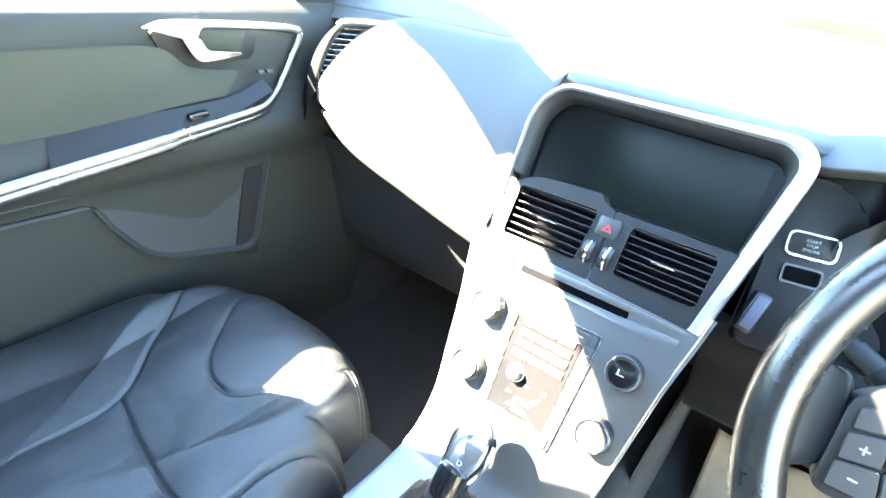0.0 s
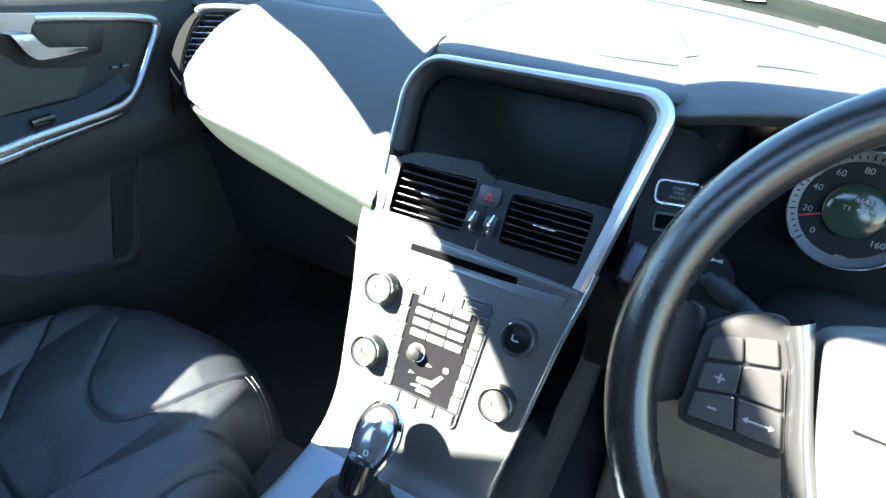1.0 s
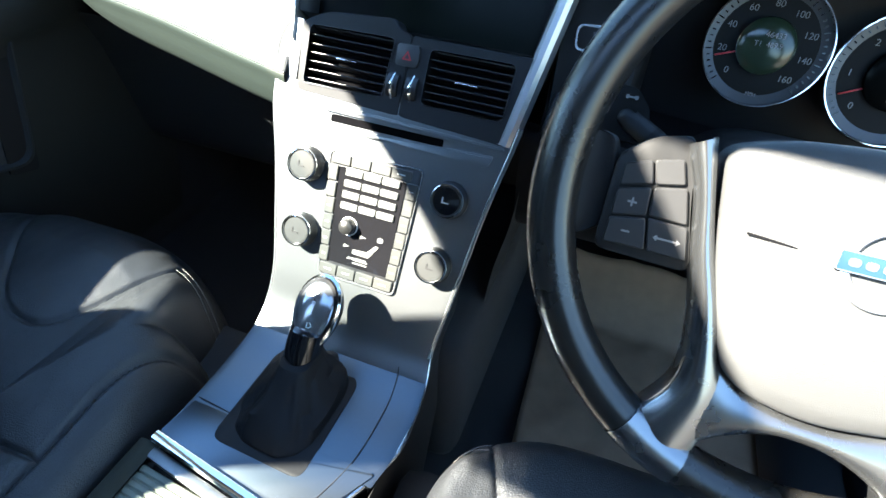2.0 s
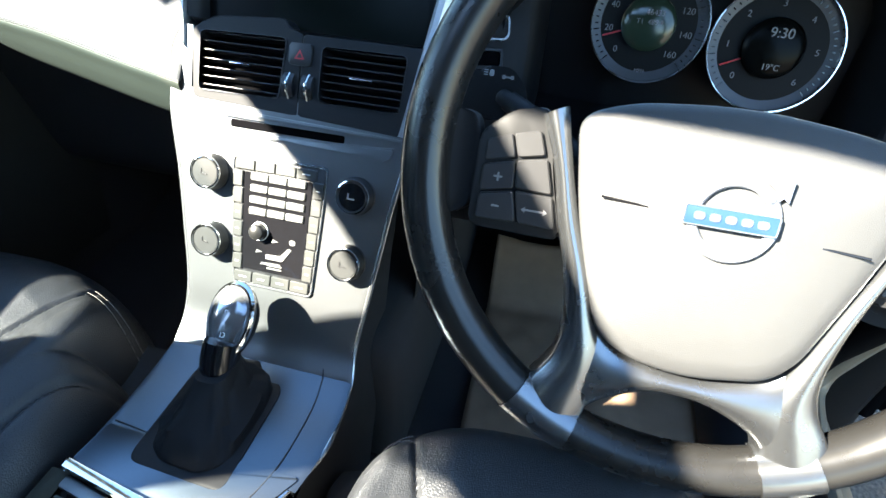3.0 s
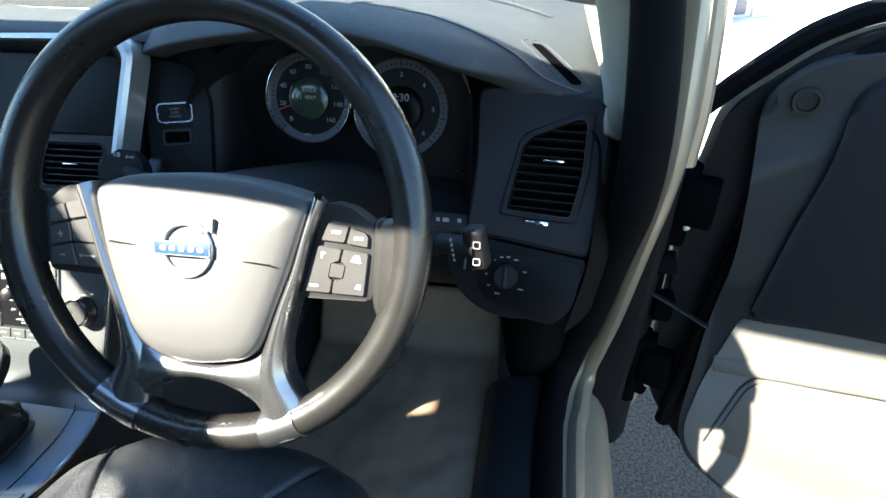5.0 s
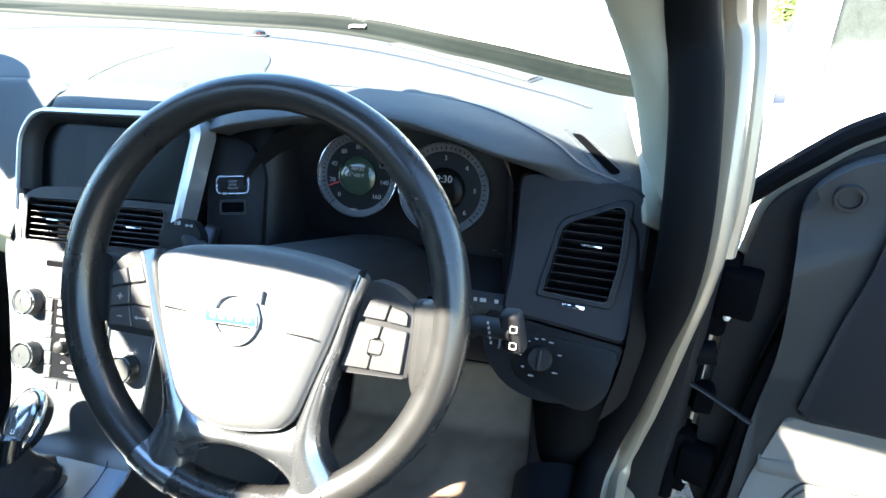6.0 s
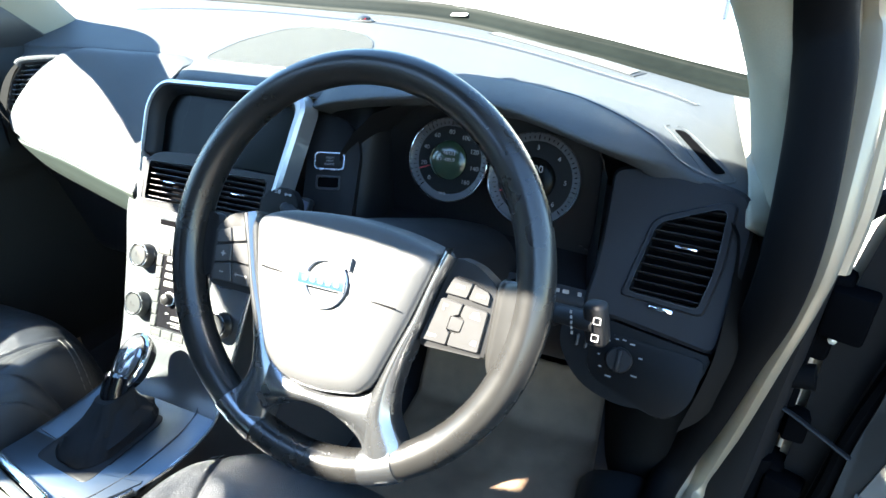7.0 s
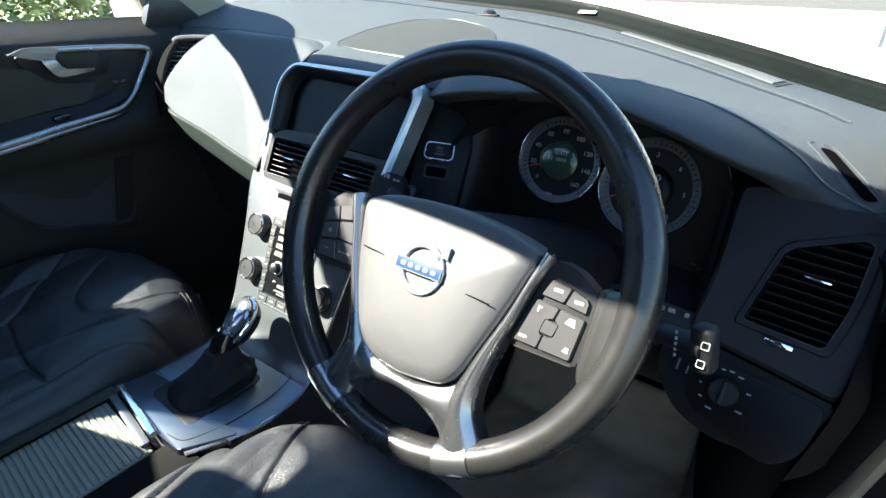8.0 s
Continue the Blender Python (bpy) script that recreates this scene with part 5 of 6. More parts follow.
def gauge(cx, cz, r, marks, lines, needle, dome):
    tilt = radians(17)
    g = basis((cx, 0.318, cz), (1, 0, 0), (0, math.sin(tilt), math.cos(tilt)), (0, -math.cos(tilt), math.sin(tilt)))
    ring = lambda q, z: [(q * math.cos(a), q * math.sin(a), z) for a in (2 * math.pi * i / 64 for i in range(64))]
    body = part("gauge", ribbon([ring(r, -0.02), ring(r, 0.0), ring(r * 0.985, 0.003), ring(r * 0.965, 0.003), ring(r * 0.95, 0.0005), ring(r * 0.945, -0.004)], g), M_CHROME, dash, "round gauge with a bright rim")
    part("scale_ring", ribbon([ring(r * 0.95, -0.0035), ring(r * 0.80, -0.0055)], g), M_DIALRING, body, "grey scale ring")
    part("dial_face", lathe([(r * 0.81, -0.0056), (r * 0.5, -0.0058), (0.0005, -0.0058)], 48, g), M_DIAL, body)
    part("centre_display", lathe([(r * 0.46, -0.006), (r * 0.46, 0.0005), (r * 0.43, 0.0026), (r * 0.36, 0.0044), (r * 0.25, 0.0060), (r * 0.12, 0.0070), (0.0005, 0.0073)], 40, g), M_TINT if not dome else M_DOME, body, "dark glassy centre display")
    n = 41
    ticks = []
    for i in range(n):
        a = radians(225 - 270 * i / (n - 1))
        big = i % 5 == 0
        ticks.append(rbox(0.0055 if big else 0.003, 0.0011, 0.0006, g @ RZ(math.degrees(a)) @ T(r * 0.875, 0, -0.0040), 0))
    part("ticks", join(*ticks), M_GLOSS, body)
    for i, t in enumerate(marks):
        q = radians(225 - 270 * i / (len(marks) - 1))
        part("numeral", words(t, 0.0088, g @ T(0.66 * r * math.cos(q), 0.66 * r * math.sin(q), -0.005)), M_DIM, body)
    for t, s, dx, dy in lines:
        part("readout", words(t, s, g @ T(dx, dy, 0.0074)), M_LIT, body)
    a = radians(needle)
    part("needle", rbox(r * 0.32, 0.0016, 0.0012, g @ RZ(needle) @ T(r * 0.62, 0, -0.0035), 0.0004), M_RED, body, "red needle")
    return body


# green stands in for a reflection in the dial's dark centre
M_DOME = mat("green_reflection_glass", (0.018, 0.032, 0.021), 0.16, vary=0.1, spec=0.6)
M_LIT = glow("lit_readout", (0.11, 0.125, 0.14), 0.02)
gauge(0.3435, 1.061, 0.0590, ["0", "20", "40", "60", "80", "100", "120", "140", "160"], [("46433", 0.0075, 0.004, 0.010), ("T1  489.9", 0.0068, 0.0, 0.001), ("MPH", 0.005, 0.0, -0.046)], 200, True)
gauge(0.466, 1.050, 0.0630, ["0", "1", "2", "3", "4", "5", "6"], [("9:30", 0.013, 0.002, 0.014), ("19°C", 0.008, 0.0, -0.018)], 205, False)
part("warning_light", join(*[rbox(0.006, 0.003, 0.001, T(0.535 + 0.008 * i, 0.335, 0.958 - 0.004 * i), 0.0005) for i in range(2)]), M_BTN, dash)

# knee panel under the instruments, column surround
rows = [[(x, 0.250, 0.958 - 0.05 * (x - 0.2)), (x, 0.236, 0.945 - 0.05 * (x - 0.2)), (x, 0.235, 0.90), (x, 0.262, 0.83), (x, 0.33, 0.775), (x, 0.47, 0.77)] for x in (0.135, 0.25, 0.37, 0.50, 0.60)]
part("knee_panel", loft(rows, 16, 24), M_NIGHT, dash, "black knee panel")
rows = [[(0.13, y, 0.97), (0.14, y, 0.90), (0.135, y, 0.82), (0.12, y, 0.72), (0.11, y, 0.5)] for y in (0.24, 0.40, 0.70)]
part("console_flank", loft(rows, 8, 14), M_DASH_LOW, dash)

# right end of the dashboard with its tall vent
fwd = Vector((0.10, 0.995, 0))
xa = Vector((0.995, -0.10, 0))
la = radians(27)
up = fwd * math.sin(la) + Vector((0, 0, math.cos(la)))
VNT = basis((0.655, 0.252, 1.0), xa, up, xa.cross(up))
end = rounded([(-0.093, 0.096), (-0.088, -0.020), (-0.092, -0.078), (0.060, -0.094), (0.066, -0.040), (0.068, 0.0), (0.068, 0.058), (0.058, 0.088), (0.025, 0.096), (-0.045, 0.104)][::-1], [0.01, 0.02, 0.01, 0.01, 0.03, 0.03, 0.03, 0.02, 0.03, 0.03][::-1])
vo = rounded([(-0.0435, -0.045), (0.032, -0.0475), (0.040, 0.0), (0.039, 0.063), (0.030, 0.066), (-0.022, 0.042), (-0.030, 0.034)], [0.005, 0.006, 0.02, 0.01, 0.006, 0.01, 0.006], 4)
# panel and bezel: shade by the door put into a darker charcoal
part("end_panel", pierced(end, [(-0.002 + (x + 0.002) * 1.12, y * 1.1) for x, y in vo], -0.06, -0.003, VNT, 0.0, 0.0, 140, 0.005), M_DASH_R, dash, "charcoal end panel beside the driver's door, darkened for shade")
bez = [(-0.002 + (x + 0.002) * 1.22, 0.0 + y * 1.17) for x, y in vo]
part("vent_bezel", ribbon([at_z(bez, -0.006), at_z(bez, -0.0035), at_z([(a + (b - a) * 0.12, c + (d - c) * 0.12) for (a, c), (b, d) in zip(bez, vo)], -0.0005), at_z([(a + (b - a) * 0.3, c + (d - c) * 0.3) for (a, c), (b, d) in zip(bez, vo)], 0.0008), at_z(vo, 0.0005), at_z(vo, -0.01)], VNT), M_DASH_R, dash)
louvres("air_vent", dash, vo, VNT @ T(0, 0, 0.001), 11, "tall black driver's air vent with level slats", depth=0.028, slat_mat=M_NIGHT)
part("thumb_wheel", rbox(0.028, 0.0055, 0.006, VNT @ T(-0.005, -0.0575, -0.001) @ RZ(-2), 0.002), M_CHROME, dash, "chrome thumb wheel under the vent")
# light switch panel below
part("switch_surround", slab(rounded([(-0.108, -0.080), (-0.112, -0.125), (-0.080, -0.168), (-0.025, -0.182), (0.026, -0.168), (0.052, -0.128), (0.059, -0.096)], [0.004, 0.02, 0.03, 0.03, 0.03, 0.02, 0.004]), -0.06, -0.005, VNT, 0.004), M_SWITCH, dash, "black panel round the light switch")
lp = part("light_switch", slab(rounded([(-0.080, -0.100), (-0.068, -0.154), (-0.022, -0.172), (0.027, -0.181), (0.048, -0.155), (0.055, -0.100)][::-1], 0.014), -0.01, -0.0015, VNT @ T(0, 0, -0.002), 0.002), M_SWITCH, dash, "black light switch panel with white symbols")
part("switch_knob", join(lathe([(0.015, 0), (0.015, 0.005), (0.0135, 0.007), (0.0005, 0.007)], 30, VNT @ T(-0.035, -0.127, -0.002)), rbox(0.006, 0.026, 0.006, VNT @ T(-0.035, -0.127, 0.006), 0.002)), M_NIGHT, lp)
for a, w in ((130, 0.002), (108, 0.004), (88, 0.005), (64, 0.006), (20, 0.005), (-35, 0.007), (180, 0.003), (215, 0.004), (250, 0.007)):
    part("symbol", slab(rrect(w, 0.0018, 0.0008, 2), 0, 0.0004, VNT @ T(-0.035 + 0.024 * math.cos(radians(a)), -0.127 + 0.024 * math.sin(radians(a)), -0.0024)), M_DIM, lp)
for x in (-0.083, -0.072):
    part("dimmer_wheel", rbox(0.003, 0.014, 0.004, VNT @ T(x - 0.004, -0.118, -0.001), 0.0012), M_BTN, lp)

# near-black instead of charcoal, for shade at the dashboard's end
part("end_cap", loft([[(0.700, 0.27, 1.05), (0.725, 0.30, 1.04), (0.742, 0.38, 1.045), (0.745, 0.56, 1.07)], [(0.712, 0.255, 1.02), (0.735, 0.29, 1.02), (0.742, 0.36, 1.03), (0.742, 0.56, 1.03)], [(0.710, 0.20, 0.92), (0.738, 0.24, 0.92), (0.748, 0.32, 0.92), (0.748, 0.56, 0.92)], [(0.690, 0.18, 0.82), (0.72, 0.24, 0.80), (0.74, 0.34, 0.76), (0.74, 0.56, 0.74)]], 16, 14), M_MATT, dash, "charcoal end cap, darkened for shade")
# top of the dashboard: groove, demister grilles, sensor, side slot
gl = [(-0.57, 0.618), (-0.45, 0.645), (-0.30, 0.660), (-0.179, 0.659), (0.007, 0.640), (0.162, 0.622), (0.299, 0.604), (0.43, 0.574), (0.52, 0.548), (0.60, 0.528), (0.644, 0.519)]
part("groove", drape_strip(TOP, gl, 0.007, 0.0008, 70), M_BLACK, dash)
gl2 = [(0.02, 0.649), (0.162, 0.633), (0.299, 0.615), (0.43, 0.585), (0.525, 0.558), (0.605, 0.537), (0.648, 0.526)]
part("groove_edge", drape_strip(TOP, gl2, 0.005, 0.0022, 50), M_DASH, dash)
GR = [(0.288, 0.682), (0.36, 0.664), (0.43, 0.644), (0.50, 0.622), (0.548, 0.606)]
grille = part("demister_grille", drape_strip(TOP, GR, 0.040, 0.0032, 30), M_GRILLE, dash, "pale demister grille strip")
part("grille_edge", drape_strip(TOP, [(0.281, 0.684), *GR[1:4], (0.556, 0.603)], 0.049, 0.0014, 30), M_DASH_LOW, grille)
for k in (-0.011, 0.0, 0.011):
    part("grille_line", drape_strip(TOP, [(a + 0.3 * k, b + k) for a, b in GR], 0.0012, 0.0037, 30), M_DASH, grille)
part("sensor", join(lathe([(0.013, 0), (0.012, 0.006), (0.007, 0.009), (0.0005, 0.0095)], 20, T(0.022, 0.646, TOP.z(0.02, 0.646))), rbox(0.05, 0.012, 0.006, T(0.022, 0.638, TOP.z(0.02, 0.638)), 0.002)), M_BLACK, dash, "small black light sensor")
part("sensor_dot", lathe([(0.005, 0), (0.004, 0.003), (0.0005, 0.004)], 14, T(0.027, 0.640, TOP.z(0.02, 0.640) + 0.004)), M_RED, dash)
# side window slot: a shallow raised lip round a flat patch coloured as a shaded hollow
ax = Vector((0.68, -0.73, 0)).normalized()
SC = Vector((0.657, 0.343, 0))


def slot_line(w, h, r):
    return [(SC.x + ax.x * p - ax.y * q, SC.y + ax.y * p + ax.x * q) for p, q in rrect(w, h, r)]


sv = part("side_demister", drape_line(TOP, slot_line(0.100, 0.035, 0.012), 0.0016, -0.0006, 90), M_DASH, dash, "slim side window demister")
part("demister_shade", drape_patch(TOP, slot_line(0.078, 0.018, 0.007), 0.0012), M_VOID, sv)
# speaker cover, flush with the top
cov = rounded([(-0.13, 0.368), (-0.05, 0.352), (0.08, 0.352), (0.15, 0.368), (0.163, 0.40), (0.138, 0.46), (0.118, 0.52), (0.07, 0.565), (-0.02, 0.592), (-0.10, 0.56), (-0.135, 0.47)], 0.025)
M_MESH = mat("speaker_mesh", (0.031, 0.033, 0.030), 0.8, grain=1.0, scale=1100, cells=True)
part("speaker_cover", drape_patch(TOP, cov, 0.0008, 10), M_MESH, dash, "grey perforated speaker cover")
part("cover_seam", tube([(x, y, TOP.z(x, y) + 0.0006) for x, y in cov], 0.0009, 6, closed=True), M_BLACK, dash)

# passenger's end vent, let into the rounded end of the pad
ev_up = Vector((-0.255, 0.298, 0.92)).normalized()
ev_x = Vector((0.76, 0.65, 0)).normalized()
ev_m = basis((-0.505, 0.292, 1.10), ev_x, ev_up, ev_x.cross(ev_up))
EV = rounded([(-0.034, -0.046), (-0.022, -0.046), (-0.012, -0.010), (0.008, 0.024), (0.036, 0.050), (-0.004, 0.048), (-0.024, 0.022), (-0.040, -0.030)], [0.004, 0.004, 0.02, 0.02, 0.004, 0.01, 0.02, 0.01], 4)
# silver slats instead of black, for the sun on them
louvres("air_vent", dash, EV, ev_m @ T(0, 0, -0.001), 11, "slatted air vent at the passenger's end", slat_mat=M_SILVER_P, tab=False, depth=0.018)
# near-black frame and wall put the shade beside the vent into colour
part("vent_end", loft([[ev_m @ Vector(q) for q in row] for row in (((0.060, 0.056, 0.004), (0.0, 0.058, 0.0), (-0.038, 0.024, -0.004), (-0.056, -0.030, -0.006), (-0.050, -0.070, -0.006)), ((0.040, 0.049, 0.001), (-0.004, 0.048, 0.001), (-0.025, 0.022, 0.001), (-0.041, -0.030, 0.001), (-0.036, -0.047, 0.0)))], 6, 24), M_MATT, dash, "end frame beside the vent, darkened for shade")
part("end_trim", tube([ev_m @ Vector(q) for q in ((0.085, 0.052, 0.006), (0.045, 0.056, 0.005), (0.0, 0.054, 0.004), (-0.012, 0.047, 0.003))], 0.006, 10, samples=30), M_DASH, dash, "pale end trim round the vent")
part("end_wall", loft([[ev_m @ Vector(q) for q in row] for row in (((0.06, 0.05, -0.03), (0.0, 0.056, -0.004), (-0.04, 0.024, -0.008), (-0.058, -0.030, -0.010), (-0.054, -0.085, -0.010)), ((0.06, 0.04, -0.12), (-0.03, 0.04, -0.10), (-0.06, 0.01, -0.10), (-0.08, -0.04, -0.10), (-0.08, -0.12, -0.10)))], 8, 20), M_MATT, dash)

# label under the windscreen's edge
lab = thing("label", (0.19, 0.74, 1.19), "small white paper label at the windscreen's foot", "label")
part("paper", rbox(0.034, 0.012, 0.001, T(0.19, front_y(0.19) + 0.012, top_z(0.19, front_y(0.19)) + 0.0095) @ RX(18), 0), M_WHITE, lab)


# ---- floor coverings ----
mat_d = thing("floor_mat", (0.40, 0.35, 0.45), "crumpled brown paper floor mat in the driver's footwell", "floor mat")
bm = bmesh.new()
bmesh.ops.create_grid(bm, x_segments=44, y_segments=60, size=0.5)
for v in bm.verts:
    x, y = v.co.x, v.co.y
    px = 0.40 + 0.40 * x - 0.03 * y
    py = 0.31 + 0.62 * y
    up_ = max(0, py - 0.50)
    v.co = (px, py - 0.25 * up_, 0.447 + 0.010 * noise.noise((px * 9, py * 7, 1)) + 0.005 * noise.noise((px * 30, py * 24, 4)) + 0.9 * up_)
part("paper", bm, M_PAPER, mat_d, solid=0.001)


# ---- seats ----
def smooth(pts):
    return [(p.x, p.y) for p in smooth_line([(a, b, 0) for a, b in pts], 40)]


def seat(cx, front, label, puff, flip):
    st = thing("car_seat", (cx, front - 0.25, 0.45), label, "car seat", "front seats")
    zc = 0.757 if flip > 0 else 0.769

    def surf(u, w, groove=True):
        r = max(abs(u), w)
        d = (abs(u) ** 3.2 + max(w, 0) ** 3.2) ** (1 / 3.2)
        k = r / d if d > 1e-6 else 1
        x, y = 0.25 * u * k, front - 0.46 + 0.46 * w * k
        e = (abs(u) ** 7 + max(w, 0) ** 9)
        z = zc - 0.005 - 0.16 * max(0.0, min(e, 2) - 0.0) ** 3 * 0.75
        bol = max(0, (abs(u) - 0.50) / 0.5)
        hump = 0.018 if u * flip < 0 else 0.009
        z += hump * math.sin(min(bol, 1) * math.pi) ** 1 * (1 - 0.5 * max(w, 0) ** 4)
        z += 0.022 * min(max((w - 0.35) / 0.45, 0), 1)
        z += 0.012 * (1 - (u / 0.6) ** 2 if abs(u) < 0.6 else 0) * math.sin(math.pi * min(max((w - 0.45) / 0.55, 0), 1))
        z -= 0.02 * max(0, 0.5 - w)
        return Vector((cx + x, y, z))

    def square(a, b):
        d = (abs(a) ** 3.2 + max(b, 0) ** 3.2) ** (1 / 3.2)
        k = d / max(abs(a), b, 1e-6) if b > 0 else 1
        return a * k, b * k

    lines = [
        [(-0.56, 0.985), (-0.44, 0.90), (-0.335, 0.81), (-0.18, 0.70), (-0.04, 0.615), (0.10, 0.575), (0.26, 0.575), (0.36, 0.63), (0.43, 0.71), (0.51, 0.83), (0.55, 0.90)],
        [(-0.85, 0.84), (-0.63, 0.72), (-0.40, 0.56), (-0.15, 0.39), (-0.13, 0.2), (-0.15, -0.05)],
        [(-0.15, 0.39), (0.2, 0.35), (0.48, 0.33), (0.735, 0.33)],
        [(0.53, 0.86), (0.67, 0.85), (0.80, 0.80), (0.88, 0.735), (0.93, 0.60), (0.95, 0.45), (0.95, -0.05)],
        [(0.86, 0.69), (0.79, 0.61), (0.75, 0.51), (0.735, 0.33), (0.735, -0.05)],
    ]
    seams = [[square(*q) for q in smooth([(a * flip, b) for a, b in sl_])] for sl_ in lines]
    flat = []
    for s in seams:
        pts = smooth_line([(a, b, 0) for a, b in s], 240)
        flat += [(p.x, p.y) for p in pts]
    nx, ny = 210, 240
    bm = bmesh.new()
    g = []
    arr = np.array(flat)
    deep = np.array([(p.x, p.y) for p in smooth_line([(a, b, 0) for a, b in seams[4]], 160) if p.y > 0.1])
    for i in range(nx + 1):
        u = -1 + 2 * i / nx
        col = []
        for j in range(ny + 1):
            w = -0.12 + 1.12 * j / ny
            p = surf(u, w)
            dist = np.sqrt(((arr[:, 0] - u) * 0.25) ** 2 + ((arr[:, 1] - w) * 0.46) ** 2).min()
            p.z -= 0.0042 * math.exp(-(dist / 0.0030) ** 2) + puff * math.exp(-(dist / 0.020) ** 2)
            fold = np.sqrt(((deep[:, 0] - u) * 0.25) ** 2 + ((deep[:, 1] - w) * 0.46) ** 2).min()
            p.z -= 0.004 * math.exp(-(fold / 0.0050) ** 2)
            p.z += 0.0025 * noise.noise((p.x * 14, p.y * 14, 2.0)) + 0.0006 * noise.noise((p.x * 60, p.y * 45, 5.0))
            col.append(bm.verts.new(p))
        g.append(col)
    for i in range(nx):
        for j in range(ny):
            bm.faces.new((g[i][j], g[i + 1][j], g[i + 1][j + 1], g[i][j + 1]))
    bmesh.ops.recalc_face_normals(bm, faces=bm.faces[:])
    cush = part("cushion", bm, M_LEATHER, st, "creased black leather cushion")
    # double stitching along the inner corner seam
    for s, off in ((seams[3], 0.014), (seams[3], -0.014)):
        pts = smooth_line([(a, b, 0) for a, b in s], 150)
        stitches = []
        for i in range(2, 148, 1):
            p, q = pts[i], pts[i + 1]
            if i % 2:
                continue
            n = Vector((-(q - p).y, (q - p).x, 0)).normalized() * off * 0.6
            a, b = surf(p.x + n.x, p.y + n.y), surf(p.x + n.x + (q - p).x * 1.3, p.y + n.y + (q - p).y * 1.3)
            up1 = Vector((0, 0, 0.0006))
            stitches.append(tube([a + up1, b + up1], 0.0005, 4))
        part("stitching", join(*stitches), M_THREAD, cush, "grey double stitching")
    part("base", rbox(0.46, 0.46, 0.14, T(cx, front - 0.27, 0.60), 0.03), M_DASH_LOW, st, "black plastic seat base")
    rows = []
    for t in (0.0, 0.3, 0.6, 0.85, 1.0):
        z = 0.74 + 0.56 * t
        y = front - 0.50 - 0.20 * t
        wd = 0.24 - 0.05 * t * t
        rows.append([(cx - wd, y - 0.10, z), (cx - wd * 0.96, y + 0.0, z), (cx - wd * 0.7, y + 0.03, z), (cx, y - 0.012, z), (cx + wd * 0.7, y + 0.03, z), (cx + wd * 0.96, y, z), (cx + wd, y - 0.10, z), (cx, y - 0.13, z), (cx - wd, y - 0.10, z)])
    part("backrest", loft(rows, 24, 40), M_LEATHER, st, "black leather backrest")
    return st


seat(-0.362, 0.122, "black leather passenger seat with grey stitching", 0.0026, 1)
seat(0.334, 0.035, "black leather driver's seat with grey stitching", 0.0022, -1)


# ---- passenger's door ----
DL = basis((-0.578, 0, 0), (0, 1, 0), (0, 0, 1), (1, 0, 0))
door_l = thing("door_1", (-0.66, 0, 0.4), "closed charcoal passenger door with a silver trim loop", "car door", kind="structure")
rows = []
for y in (0.44, 0.34, 0.2, 0.05, -0.15, -0.4, -0.62):
    b = 0.0 if y > 0.3 else 1.0
    zt = 1.158 + 0.02 * (0.1 - y) * 0.2
    k = 0.3 if y > 0.4 else (0.7 if y > 0.3 else 1.0)
    rows.append([(-0.70, y, zt - 0.01), (-0.668, y, zt + 0.026), (-0.655, y, zt + 0.022), (-0.618, y, zt - 0.008), (-0.603, y, 1.118), (-0.598, y, 1.06), (-0.588, y, 1.035), (-0.60 + 0.045 * k, y, 0.995), (-0.60 + 0.04 * k, y, 0.955), (-0.595 + 0.02 * k, y, 0.92), (-0.595 + 0.012 * k, y, 0.80), (-0.60, y, 0.66), (-0.63, y, 0.5)])
part("door_card", loft(rows, 50, 60), M_DOOR, door_l, "charcoal door card")
loop = [(-0.540, -0.45, 0.945), (-0.541, -0.13, 0.985), (-0.542, 0.002, 1.0015), (-0.544, 0.036, 1.0067), (-0.547, 0.073, 1.0105), (-0.551, 0.113, 1.0144), (-0.556, 0.158, 1.0190), (-0.562, 0.187, 1.0255), (-0.574, 0.2172, 1.0441), (-0.588, 0.2534, 1.0826), (-0.594, 0.2751, 1.1149), (-0.595, 0.272, 1.127), (-0.596, 0.2499, 1.1313), (-0.596, 0.2113, 1.135), (-0.597, 0.135, 1.139), (-0.597, 0.07, 1.140)]
part("trim_loop", tube(loop, (0.0085, 0.0060), 12, samples=130, flat=0.6, up=(1, 0, 0)), M_SPOKE, door_l, "satin silver trim loop")
part("trim_under", tube([(x - 0.003, y, z - 0.0085) for x, y, z in loop[:8]], (0.0095, 0.0055), 12, samples=60, up=(1, 0, 0)), M_SPOKE, door_l)
blade = rounded([(0.020, 1.1390), (0.044, 1.1475), (0.065, 1.1484), (0.1028, 1.1471), (0.1000, 1.1368), (0.0937, 1.1333), (0.0925, 1.1241), (0.062, 1.1262)][::-1], [0.001, 0.006, 0.004, 0.002, 0.004, 0.003, 0.002, 0.008][::-1])
h = part("door_handle", slab(blade, -0.014, -0.004, DL, 0.0008, 2), M_SPOKE, door_l, "polished door handle")
lever = rounded([(0.065, 1.1258), (0.0902, 1.1250), (0.096, 1.1146), (0.1023, 1.1078), (0.152, 1.1036), (0.1552, 1.1011), (0.1316, 1.0971), (0.1093, 1.0946), (0.0883, 1.0936), (0.0776, 1.1029)][::-1], [0.002, 0.002, 0.006, 0.006, 0.001, 0.002, 0.01, 0.01, 0.008, 0.01][::-1])
part("lever", slab(lever, -0.010, 0.004, DL, 0.0008, 2), M_SPOKE, h, "polished pull lever")
